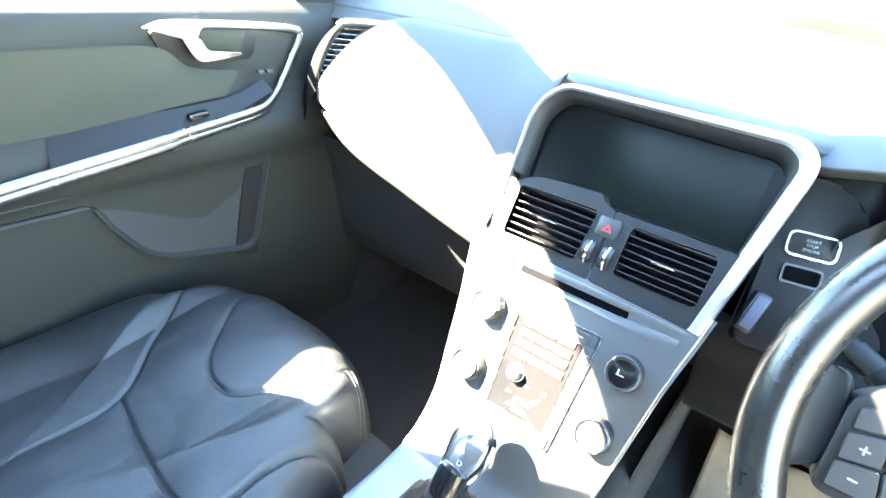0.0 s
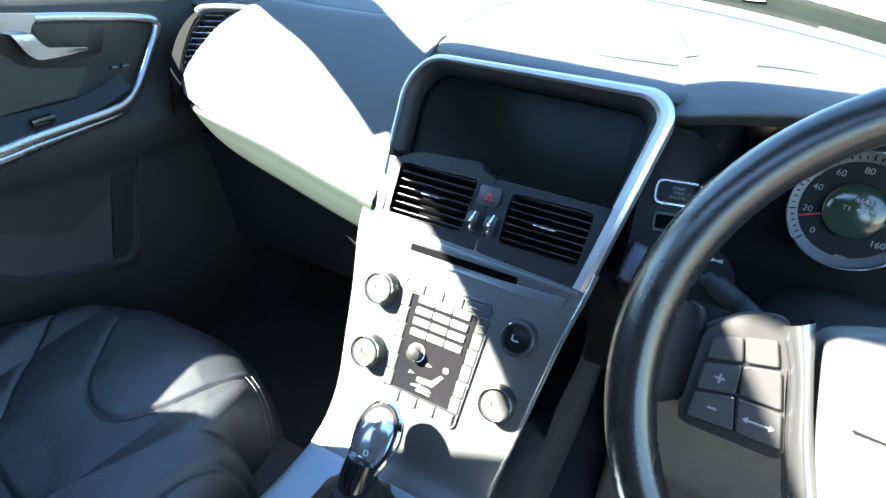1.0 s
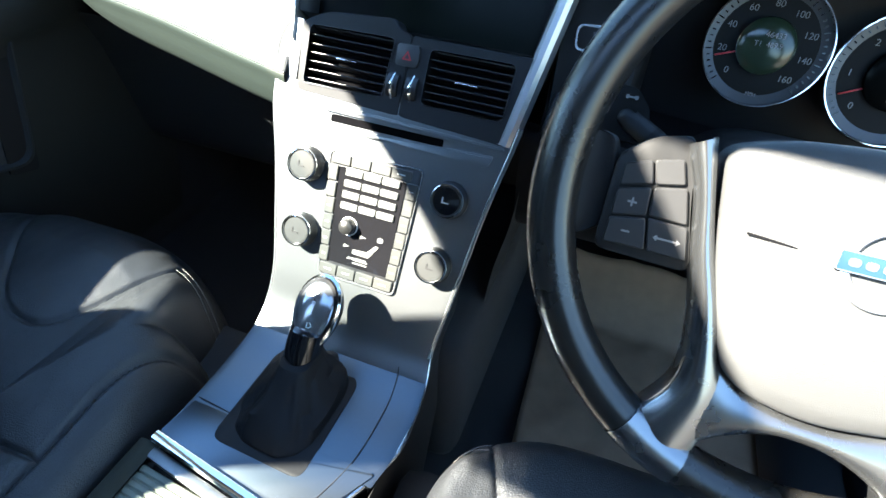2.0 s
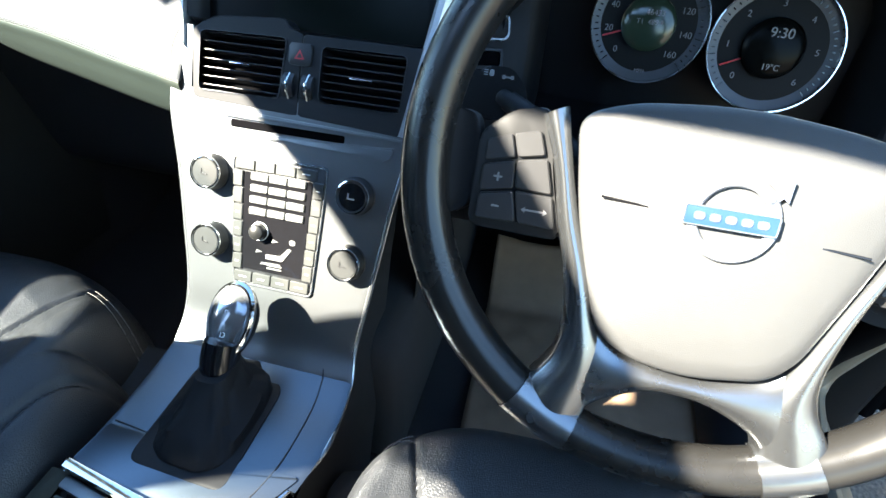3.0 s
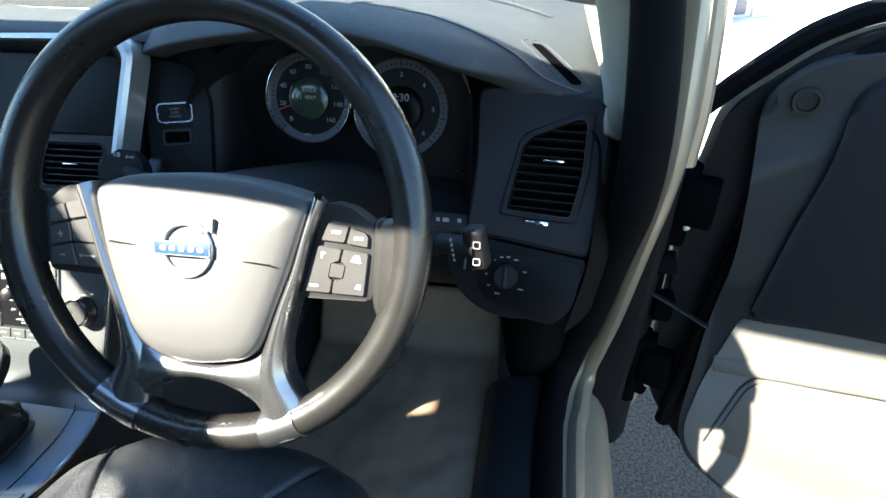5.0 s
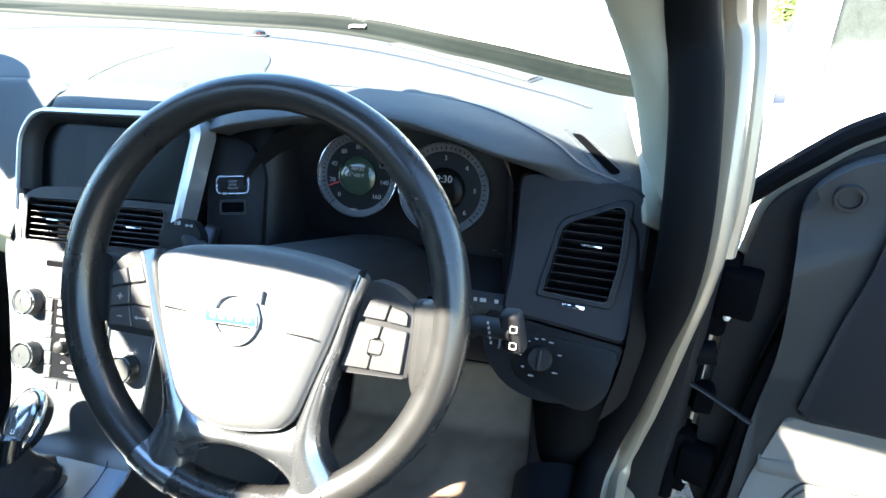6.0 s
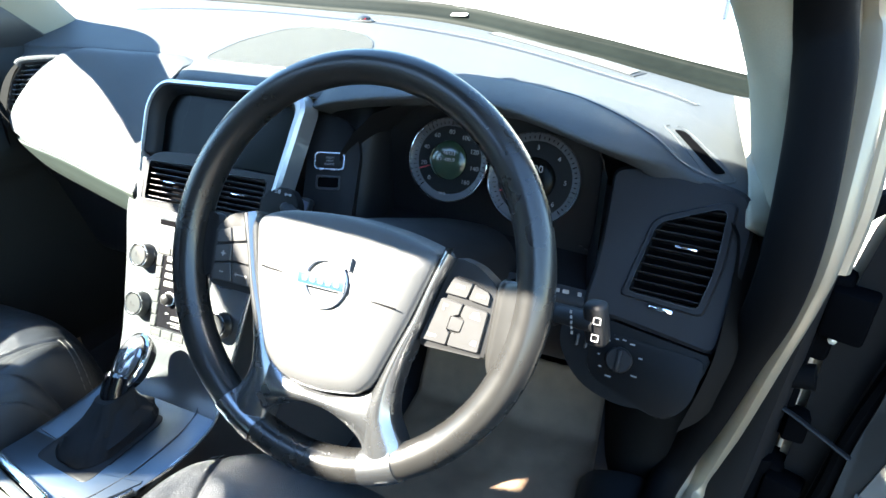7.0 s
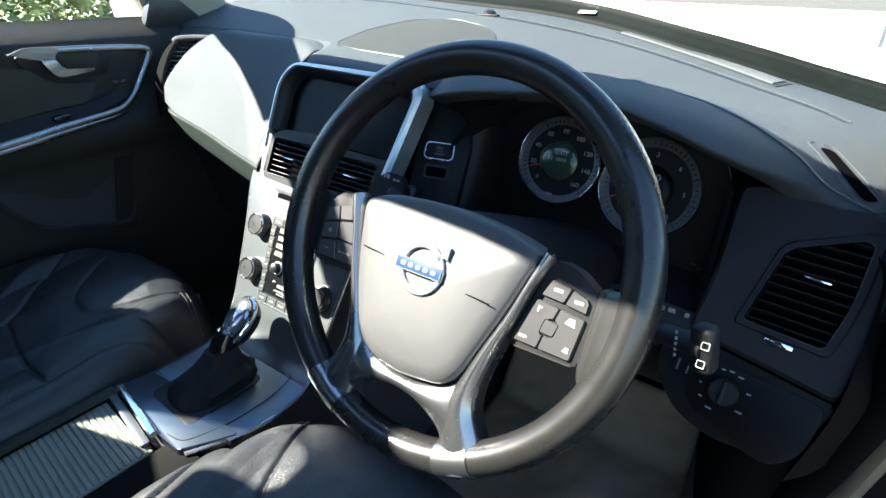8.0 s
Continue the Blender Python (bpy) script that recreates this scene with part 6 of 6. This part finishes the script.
part("handle_cup", slab(rounded([(0.03, 1.134), (0.05, 1.095), (0.10, 1.083), (0.185, 1.088), (0.195, 1.118), (0.188, 1.133)], 0.01), 0, 0.006, basis((-0.602, 0, 0), (0, 1, 0), (0, 0, 1), (1, 0, 0)), 0.002), M_NIGHT, door_l, "dark handle recess")
part("cup_floor", slab(rounded([(0.0994, 1.1320), (0.1753, 1.1300), (0.163, 1.1012), (0.1095, 1.1050)][::-1], 0.004), 0.004, 0.0085, basis((-0.602, 0, 0), (0, 1, 0), (0, 0, 1), (1, 0, 0)), 0.0008), M_DOOR_S, door_l, "olive-grey floor of the handle cup")
part("soft_panel", loft([[(-0.588, -0.6, 1.115), (-0.586, -0.1, 1.118), (-0.585, 0.03, 1.115), (-0.587, 0.08, 1.085), (-0.587, 0.155, 1.075)], [(-0.580, -0.6, 1.07), (-0.578, -0.1, 1.072), (-0.577, 0.03, 1.075), (-0.580, 0.08, 1.065), (-0.582, 0.14, 1.058)], [(-0.575, -0.6, 1.01), (-0.573, -0.1, 1.022), (-0.572, 0.03, 1.036), (-0.574, 0.08, 1.04), (-0.578, 0.125, 1.042)]], 12, 30), M_DOOR_S, door_l, "padded olive-grey arm panel")
part("switch_plate", loft([[(-0.572, -0.12, 1.02), (-0.57, 0.02, 1.034), (-0.572, 0.125, 1.041), (-0.580, 0.19, 1.06)], [(-0.545, -0.13, 0.992), (-0.547, 0.0, 1.006), (-0.55, 0.10, 1.016), (-0.566, 0.20, 1.044)]], 6, 20), M_NIGHT, door_l)
part("window_switch", rbox(0.012, 0.03, 0.01, T(-0.556, 0.065, 1.026) @ RX(6), 0.003), M_GLOSS, door_l)
part("lock_buttons", join(rbox(0.008, 0.012, 0.006, T(-0.579, 0.187, 1.072), 0.002), rbox(0.008, 0.012, 0.006, T(-0.579, 0.203, 1.072), 0.002)), M_BTN, door_l)
part("grab_slot", slab(rrect(0.11, 0.018, 0.006, cx=-0.06, cy=0.0), 0, 0.003, basis((-0.556, 0, 1.005), Vector((0, 0.993, 0.115)), Vector((-0.55, 0, 0.83)), Vector((0.83, 0.06, 0.55)))), M_GLOSS, door_l)
pk = rounded([(-0.50, 0.925), (-0.09, 0.924), (-0.07, 0.88), (-0.02, 0.812), (0.155, 0.772), (0.198, 0.972), (0.0, 0.952), (-0.50, 0.935)], [0.01, 0.01, 0.03, 0.04, 0.03, 0.01, 0.01, 0.01], 4)
part("map_pocket", ribbon([at_z(pk, -0.004), at_z(pk, 0.010), at_z([(0.06 + (y - 0.06) * 0.96, 0.87 + (z - 0.87) * 0.94) for y, z in pk], 0.012), at_z([(0.06 + (y - 0.06) * 0.93, 0.87 + (z - 0.87) * 0.9) for y, z in pk], 0.002), at_z([(0.06 + (y - 0.06) * 0.02, 0.87 + (z - 0.87) * 0.02) for y, z in pk], -0.002)], DL), M_DASH_LOW, door_l, "dark map pocket")
part("pocket_end", slab(rounded([(0.158, 0.985), (0.115, 0.77), (0.157, 0.76), (0.205, 0.99)], 0.006), 0.0, 0.004, DL), M_NIGHT, door_l)
part("door_shell", rbox(0.05, 1.2, 0.80, T(-0.70, -0.1, 0.75), 0.02), M_PAINT, door_l)
part("sail_panel", slab(rounded([(0.30, 1.165), (0.47, 1.150), (0.34, 1.26)], 0.01), -0.01, 0.01, basis((-0.645, 0, 0), (0, 1, 0), (0, 0, 1), (1, 0, 0)), 0.003), M_BLACK, door_l, "black mirror triangle")
pane("window_pane", loft([[(-0.672, y, 1.15), (-0.655, y, 1.30), (-0.61, y, 1.30 + 0.2 * min(1, (0.34 - y) / 0.4) )] for y in (0.30, 0.1, -0.1, -0.6)], 8, 8), M_SIDE, door_l)
mirror_l = thing("door_mirror", (-0.86, 0.45, 1.12), "silver door mirror outside the passenger's window", "door mirror")
mb = []
for s, dx in ((0.35, 0.07), (0.85, 0.05), (1.0, 0.01), (0.97, -0.035)):
    mb.append([(-0.86 + 0.11 * s * math.copysign(abs(math.cos(a)) ** 0.6, math.cos(a)), 0.43 + dx, 1.215 + 0.07 * s * math.copysign(abs(math.sin(a)) ** 0.6, math.sin(a))) for a in (2 * math.pi * i / 32 for i in range(32))])
part("mirror_shell", ribbon(mb, cap=True), M_SILVER_P, mirror_l)
part("mirror_glass", slab(rrect(0.19, 0.115, 0.03), 0, 0.004, basis((-0.86, 0.393, 1.215), (1, 0, 0), (0, 0, 1), (0, -1, 0))), M_CHROME, mirror_l, "mirror glass")
part("mirror_arm", tube([(-0.70, 0.46, 1.12), (-0.78, 0.46, 1.15)], 0.02, 10), M_BLACK, mirror_l)


# ---- driver's door, wide open ----
DR = basis((0.82, 0.40, 0), Vector((0.94, -0.342, 0)).normalized(), (0, 0, 1), Vector((0.94, -0.342, 0)).normalized().cross(Vector((0, 0, 1))))
door_r = thing("door_2", (0.95, 0.35, 0.3), "wide open driver's door, inner card darkened for shade and paled for sun", "car door", kind="structure")
shell = rounded([(0.03, 0.50), (0.10, 0.40), (0.20, 0.315), (0.40, 0.30), (1.1, 0.30), (1.12, 1.10), (0.40, 1.165), (0.22, 1.155), (0.14, 1.125), (0.045, 1.03), (0.03, 0.9)], [0.05, 0.05, 0.06, 0.05, 0.1, 0.05, 0.1, 0.05, 0.05, 0.03, 0.03])
part("door_shell", slab(shell, -0.17, -0.05, DR, 0.02, 3), M_PAINT, door_r, "beige metallic painted door shell")
# deep black holds the shade on the open door's end face
part("inner_frame", slab([(x + 0.012, z) for x, z in shell], -0.05, -0.03, DR, 0.006), M_NIGHT, door_r)
card = rounded([(0.110, 0.47), (0.132, 0.40), (0.22, 0.335), (0.45, 0.325), (1.08, 0.33), (1.08, 1.10), (0.42, 1.145), (0.24, 1.135), (0.135, 1.105), (0.092, 1.055), (0.105, 0.97), (0.118, 0.83), (0.108, 0.71)], [0.03, 0.04, 0.06, 0.05, 0.05, 0.05, 0.1, 0.05, 0.03, 0.03, 0.05, 0.05, 0.05])
part("door_card", slab(card, -0.03, 0.004, DR, 0.012, 3), M_DOORC, door_r, "mid-grey door card")
# one card in two tones: sun put into the lower, shade into the upper
lower = rounded([(0.148, 0.735), (0.126, 0.60), (0.120, 0.47), (0.140, 0.41), (0.225, 0.345), (0.45, 0.335), (1.07, 0.34), (1.07, 0.80), (0.5, 0.775), (0.26, 0.755)], [0.01, 0.05, 0.03, 0.04, 0.05, 0.05, 0.03, 0.03, 0.1, 0.05])
part("lower_card", slab(lower, 0.0, 0.0075, DR, 0.006, 3), M_DOORR, door_r, "lower door card, paled for the sun on it")
upper = rounded([(0.170, 0.90), (0.185, 1.0), (0.18, 1.085), (0.25, 1.125), (0.42, 1.135), (1.06, 1.09), (1.06, 0.80), (0.5, 0.78), (0.26, 0.76), (0.155, 0.74)], [0.03, 0.04, 0.03, 0.05, 0.1, 0.04, 0.1, 0.1, 0.05, 0.02])
part("upper_card", slab(upper, 0.0, 0.014, DR, 0.010, 3), M_DASH_R, door_r, "upper door card, charcoal darkened for shade")
crease = [(0.158, 0.455), (0.172, 0.55), (0.185, 0.615), (0.22, 0.655), (0.295, 0.688), (0.40, 0.70), (0.6, 0.70)]
part("pocket_crease", tube([(a, b, 0.0065) for a, b in crease], 0.0025, 8, DR, samples=50), M_BTN, door_r)
pock = rounded([(0.166, 0.455), (0.60, 0.40), (0.60, 0.692), (0.40, 0.692), (0.295, 0.681), (0.22, 0.648), (0.190, 0.612)], 0.02)
part("door_pocket", slab(pock, 0.0, 0.0115, DR, 0.004), M_DOORR, door_r, "perforated lower panel, paled for the sun on it")
part("ledge", tube([(0.135, 0.635, 0.004), (0.25, 0.668, 0.012), (0.40, 0.70, 0.016), (0.60, 0.71, 0.016)], 0.016, 10, DR, samples=30, flat=0.6), M_DOORR, door_r)
part("seal", tube([(0.085, 0.44, -0.02), (0.10, 0.60, -0.02), (0.105, 0.72, -0.02), (0.122, 0.85, -0.02), (0.140, 0.96, -0.02), (0.150, 1.06, -0.02), (0.20, 1.12, -0.02), (0.34, 1.155, -0.02), (1.05, 1.11, -0.02)], 0.014, 10, DR, samples=70), M_RUBBER, door_r, "black rubber door seal")
part("tweeter", join(ribbon([[(0.138 + q * math.cos(a), 1.064 + q * math.sin(a), z - 0.008) for a in (2 * math.pi * i / 28 for i in range(28))] for q, z in ((0.017, 0.012), (0.0155, 0.018), (0.012, 0.018), (0.011, 0.013))], DR)), M_BLACK, door_r, "round black fitting")
part("inner_handle", tube([(0.36, 1.03, 0.02), (0.42, 1.05, 0.03), (0.50, 1.04, 0.03)], 0.012, 10, DR, samples=14), M_BLACK, door_r)
part("window_run", tube([(-0.03, 0.93, -0.04), (0.0, 0.99, -0.045), (0.045, 1.045, -0.05), (0.09, 1.092, -0.05), (0.14, 1.135, -0.05), (0.22, 1.165, -0.05), (0.42, 1.178, -0.05), (1.1, 1.12, -0.05)], 0.014, 8, DR, samples=40), M_RUBBER, door_r, "black window seal along the belt line")
part("belt_top", slab(rounded([(0.20, 1.15), (0.42, 1.165), (1.1, 1.105), (1.1, 1.09), (0.42, 1.13), (0.22, 1.12)], 0.005), -0.05, 0.004, DR, 0.004), M_NIGHT, door_r)
# hinges and connector take the black used for shaded gaps
for z in (0.55, 0.88):
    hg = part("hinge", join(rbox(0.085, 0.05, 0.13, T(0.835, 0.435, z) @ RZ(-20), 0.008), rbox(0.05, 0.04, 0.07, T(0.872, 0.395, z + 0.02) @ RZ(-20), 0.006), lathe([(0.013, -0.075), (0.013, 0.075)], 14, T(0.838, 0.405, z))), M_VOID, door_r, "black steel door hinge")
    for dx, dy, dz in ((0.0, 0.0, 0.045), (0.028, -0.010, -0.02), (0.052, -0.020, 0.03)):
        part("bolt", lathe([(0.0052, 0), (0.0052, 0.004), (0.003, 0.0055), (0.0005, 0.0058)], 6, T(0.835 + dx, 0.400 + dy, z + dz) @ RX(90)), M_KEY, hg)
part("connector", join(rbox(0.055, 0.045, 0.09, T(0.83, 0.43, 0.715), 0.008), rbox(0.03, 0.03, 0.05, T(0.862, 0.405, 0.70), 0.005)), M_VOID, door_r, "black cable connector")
part("end_strip", loft([[(0.055 + k, z, w) for w in (-0.045, -0.02, 0.0)] for k, z in ((0.020, 0.46), (0.028, 0.60), (0.036, 0.74), (0.052, 0.88), (0.072, 1.0), (0.095, 1.07))], 14, 6, DR), M_DOORC, door_r, "mid-grey edge of the door")
for k, z in ((0.118, 0.62), (0.130, 0.78), (0.148, 0.93)):
    part("clip", rbox(0.006, 0.007, 0.004, DR @ T(k, z, 0.0), 0.0015), M_DIALCAP, door_r, "small bright trim clip")
part("check_strap", tube([(0.785, 0.40, 0.745), (0.84, 0.385, 0.735), (0.92, 0.352, 0.705)], 0.005, 8, samples=10, flat=0.6), M_NIGHT, door_r, "door check strap")
part("loom_boot", tube([(0.79, 0.42, 0.80), (0.82, 0.395, 0.79), (0.86, 0.385, 0.80)], 0.018, 12, samples=16), M_RUBBER, door_r, "ribbed rubber cable boot")


# ---- outside ----
def facade_window(parent, m, w, h, bars):
    f = part("window_frame", frame_ring(rrect(w, h, 0.01, 2), rrect(w - 0.16, h - 0.16, 0.01, 2), 0, 0.06, m, 0.01), M_FRAME, parent, "pale painted frame")
    part("pane", slab(rrect(w - 0.16, h - 0.16, 0.01, 2), 0.01, 0.02, m), M_SHOP, f, "greenish reflecting shop glass")
    for x in bars:
        part("mullion", rbox(0.05, h - 0.16, 0.05, m @ T(x, 0, 0.03), 0.006), M_FRAME, f)


# lilac-grey that holds the half shade on the pier's side
M_LILAC = mat("half_shade_lilac", (0.16, 0.16, 0.19), 0.6, vary=0.08)
M_POT = mat("pale_planter", (0.42, 0.39, 0.34), 0.8, grain=0.3, scale=30, vary=0.15)
M_SHOP = mat("shop_glass", (0.034, 0.040, 0.037), 0.08, vary=0.35, spec=0.5)
# white showroom to the right, ahead of the car
house = thing("showroom", (5.2, 5.6, 0), "white showroom building with large framed windows", "building")
HX = Vector((0.96, 0.279, 0)).normalized()
HM = basis((2.70, 6.30, 0), HX, (0, 0, 1), HX.cross(Vector((0, 0, 1))))
part("wall", slab([(-0.5, 0), (9, 0), (9, 3.6), (-0.5, 3.6)], -3.4, -0.6, HM), M_HOUSE, house)
part("plinth", slab([(-0.6, 0), (9, 0), (9, 0.03), (-0.6, 0.03)], -0.6, 0.02, HM, 0.01), M_CONCRETE, house, "pale concrete plinth")
part("pier", rbox(0.13, 3.4, 0.20, HM @ T(-0.195, 1.7, -0.10), 0.01), M_SLATE, house, "blue-grey pier")
# pier's side, its half shade put into the colour
part("reveal", rbox(0.13, 3.4, 0.24, HM @ T(-0.065, 1.7, -0.14), 0.01), M_LILAC, house)
dr = part("glass_door", frame_ring(rrect(1.44, 2.30, 0.01, 2), rrect(1.00, 1.96, 0.01, 2, cy=0.03), 0, 0.06, HM @ T(0.76, 1.16, 0), 0.01), M_FRAME, house, "white framed glass door, standing open")
part("pane", slab(rrect(1.00, 1.96, 0.01, 2, cy=0.03), 0.01, 0.025, HM @ T(0.76, 1.16, 0)), M_SHOP, dr, "greenish reflecting glass")
part("inner_bead", frame_ring(rrect(1.01, 1.97, 0.01, 2, cy=0.03), rrect(0.95, 1.91, 0.01, 2, cy=0.03), 0.02, 0.04, HM @ T(0.76, 1.16, 0), 0.005), M_FRAME, dr)
facade_window(house, HM @ T(5.3, 1.55, -0.6), 3.2, 2.75, (-0.5, 0.6))
# a potted shrub at the corner
shrub = thing("potted_shrub", (2.36, 6.02, 0), "yellow-green leafy shrub in a pale square planter", "shrub")
part("planter", slab(rrect(0.20, 0.24, 0.02), 0, 0.76, T(2.36, 6.02, 0), 0.02), M_POT, shrub)
rnd = random.Random(4)
verts, faces = [], []
for i in range(900):
    a, b, r = rnd.uniform(0, 6.28), rnd.uniform(-0.6, 1.5), 0.10 * rnd.random() ** 0.4
    c = Vector((2.38 + r * math.cos(a) * math.cos(b), 6.02 + r * math.sin(a) * math.cos(b), 0.90 + 0.20 * math.sin(b) + 0.1 * rnd.random()))
    t = Euler((rnd.uniform(-1, 1), rnd.uniform(-1, 1), rnd.uniform(0, 6.28))).to_matrix()
    k = len(verts)
    verts += [c + t @ Vector(q) for q in ((-0.012, 0, 0), (0, -0.028, 0.006), (0.012, 0, 0), (0, 0.028, 0.006))]
    faces.append((k, k + 1, k + 2, k + 3))
me = bpy.data.meshes.new("foliage")
me.from_pydata(verts, [], faces)
me.materials.append(M_LEAF)
fo = new("foliage", me)
fo.parent = shrub
fo.matrix_parent_inverse = Matrix.Translation(-shrub.location)
# a parked car's wheel in front of the showroom
pc = thing("parked_car", (6.2, 8.3, 0), "dark parked car with multi-spoke alloy wheels", "car")
CM = basis((4.95, 8.2, 0.36), HX, (0, 0, 1), HX.cross(Vector((0, 0, 1))))
for dx in (0.0, 2.7):
    wh = part("wheel", lathe([(0.23, -0.20), (0.33, -0.20), (0.355, -0.16), (0.355, -0.03), (0.33, 0.0), (0.25, 0.005), (0.24, -0.02)], 48, CM @ T(dx, 0, 0)), M_TYRE, pc, "black tyre")
    part("rim", ribbon([[(q * math.cos(a), q * math.sin(a), z) for a in (2 * math.pi * i / 48 for i in range(48))] for q, z in ((0.25, 0.004), (0.235, 0.008), (0.22, -0.01))], CM @ T(dx, 0, 0)), M_SILVER_P, wh)
    for i in range(10):
        part("spoke", rbox(0.17, 0.022, 0.03, CM @ T(dx, 0, 0) @ RZ(36 * i) @ T(0.13, 0, -0.01), 0.006), M_SILVER_P, wh)
    part("hub_cap", lathe([(0.05, -0.02), (0.045, 0.008), (0.0005, 0.01)], 24, CM @ T(dx, 0, 0)), M_SILVER_P, wh)
part("body", loft([[CM @ Vector((x, y - 0.36, w)) for y, w in ((0.30, -1.7), (0.30, -0.12), (0.62, -0.03), (0.92, -0.06), (1.0 + hgt * 0.45, -0.35 - 0.1 * hgt), (1.0 + hgt * 0.45, -1.4), (0.9, -1.74), (0.3, -1.72))] for x, hgt in ((-0.85, 0.0), (-0.5, 0.05), (0.5, 0.2), (1.2, 1.0), (2.4, 1.0), (3.3, 0.3), (3.6, 0.0))], 30, 40), M_CARBLUE, pc, "dark glossy body")
# planting and a silver car beyond the passenger's window
hedge = thing("hedge", (-6, 2.0, 0), "bright green hedge beyond the parking bays", "hedge")
verts, faces = [], []
for i in range(7000):
    c = Vector((rnd.uniform(-9, -5.2), rnd.uniform(0.6, 3.4), 0.0 + 1.6 * rnd.random() ** 0.7))
    t = Euler((rnd.uniform(-1.2, 1.2), rnd.uniform(-1.2, 1.2), rnd.uniform(0, 6.28))).to_matrix()
    k = len(verts)
    verts += [c + t @ Vector(q) for q in ((-0.03, 0, 0), (0, -0.07, 0.015), (0.03, 0, 0), (0, 0.07, 0.015))]
    faces.append((k, k + 1, k + 2, k + 3))
me = bpy.data.meshes.new("leaves")
me.from_pydata(verts, [], faces)
me.materials.append(M_LEAF)
ho = new("leaves", me)
ho.parent = hedge
ho.matrix_parent_inverse = Matrix.Translation(-hedge.location)

# a pale blue-grey hall far ahead of the car, with a corner post and a band along its foot
M_HALL = mat("pale_blue_cladding", (0.17, 0.23, 0.31), 0.7, vary=0.08, scale=20)
hall = thing("hall", (5.0, 15.0, 0), "pale blue clad hall beyond the forecourt", "building")
part("wall", rbox(8.0, 0.4, 4.2, T(4.98, 15.2, 2.1), 0.02), M_HALL, hall)
part("corner_post", rbox(0.12, 0.16, 4.2, T(0.96, 15.0, 2.1), 0.02), M_SLATE, hall, "blue-grey corner post")
for k in range(6):
    part("cladding_seam", rbox(0.05, 0.05, 4.1, T(1.3 + 1.2 * k, 14.98, 2.1), 0.01), M_HALL, hall)
part("plinth", rbox(8.0, 0.1, 0.3, T(4.98, 14.96, 0.15), 0.01), M_CONCRETE, hall)
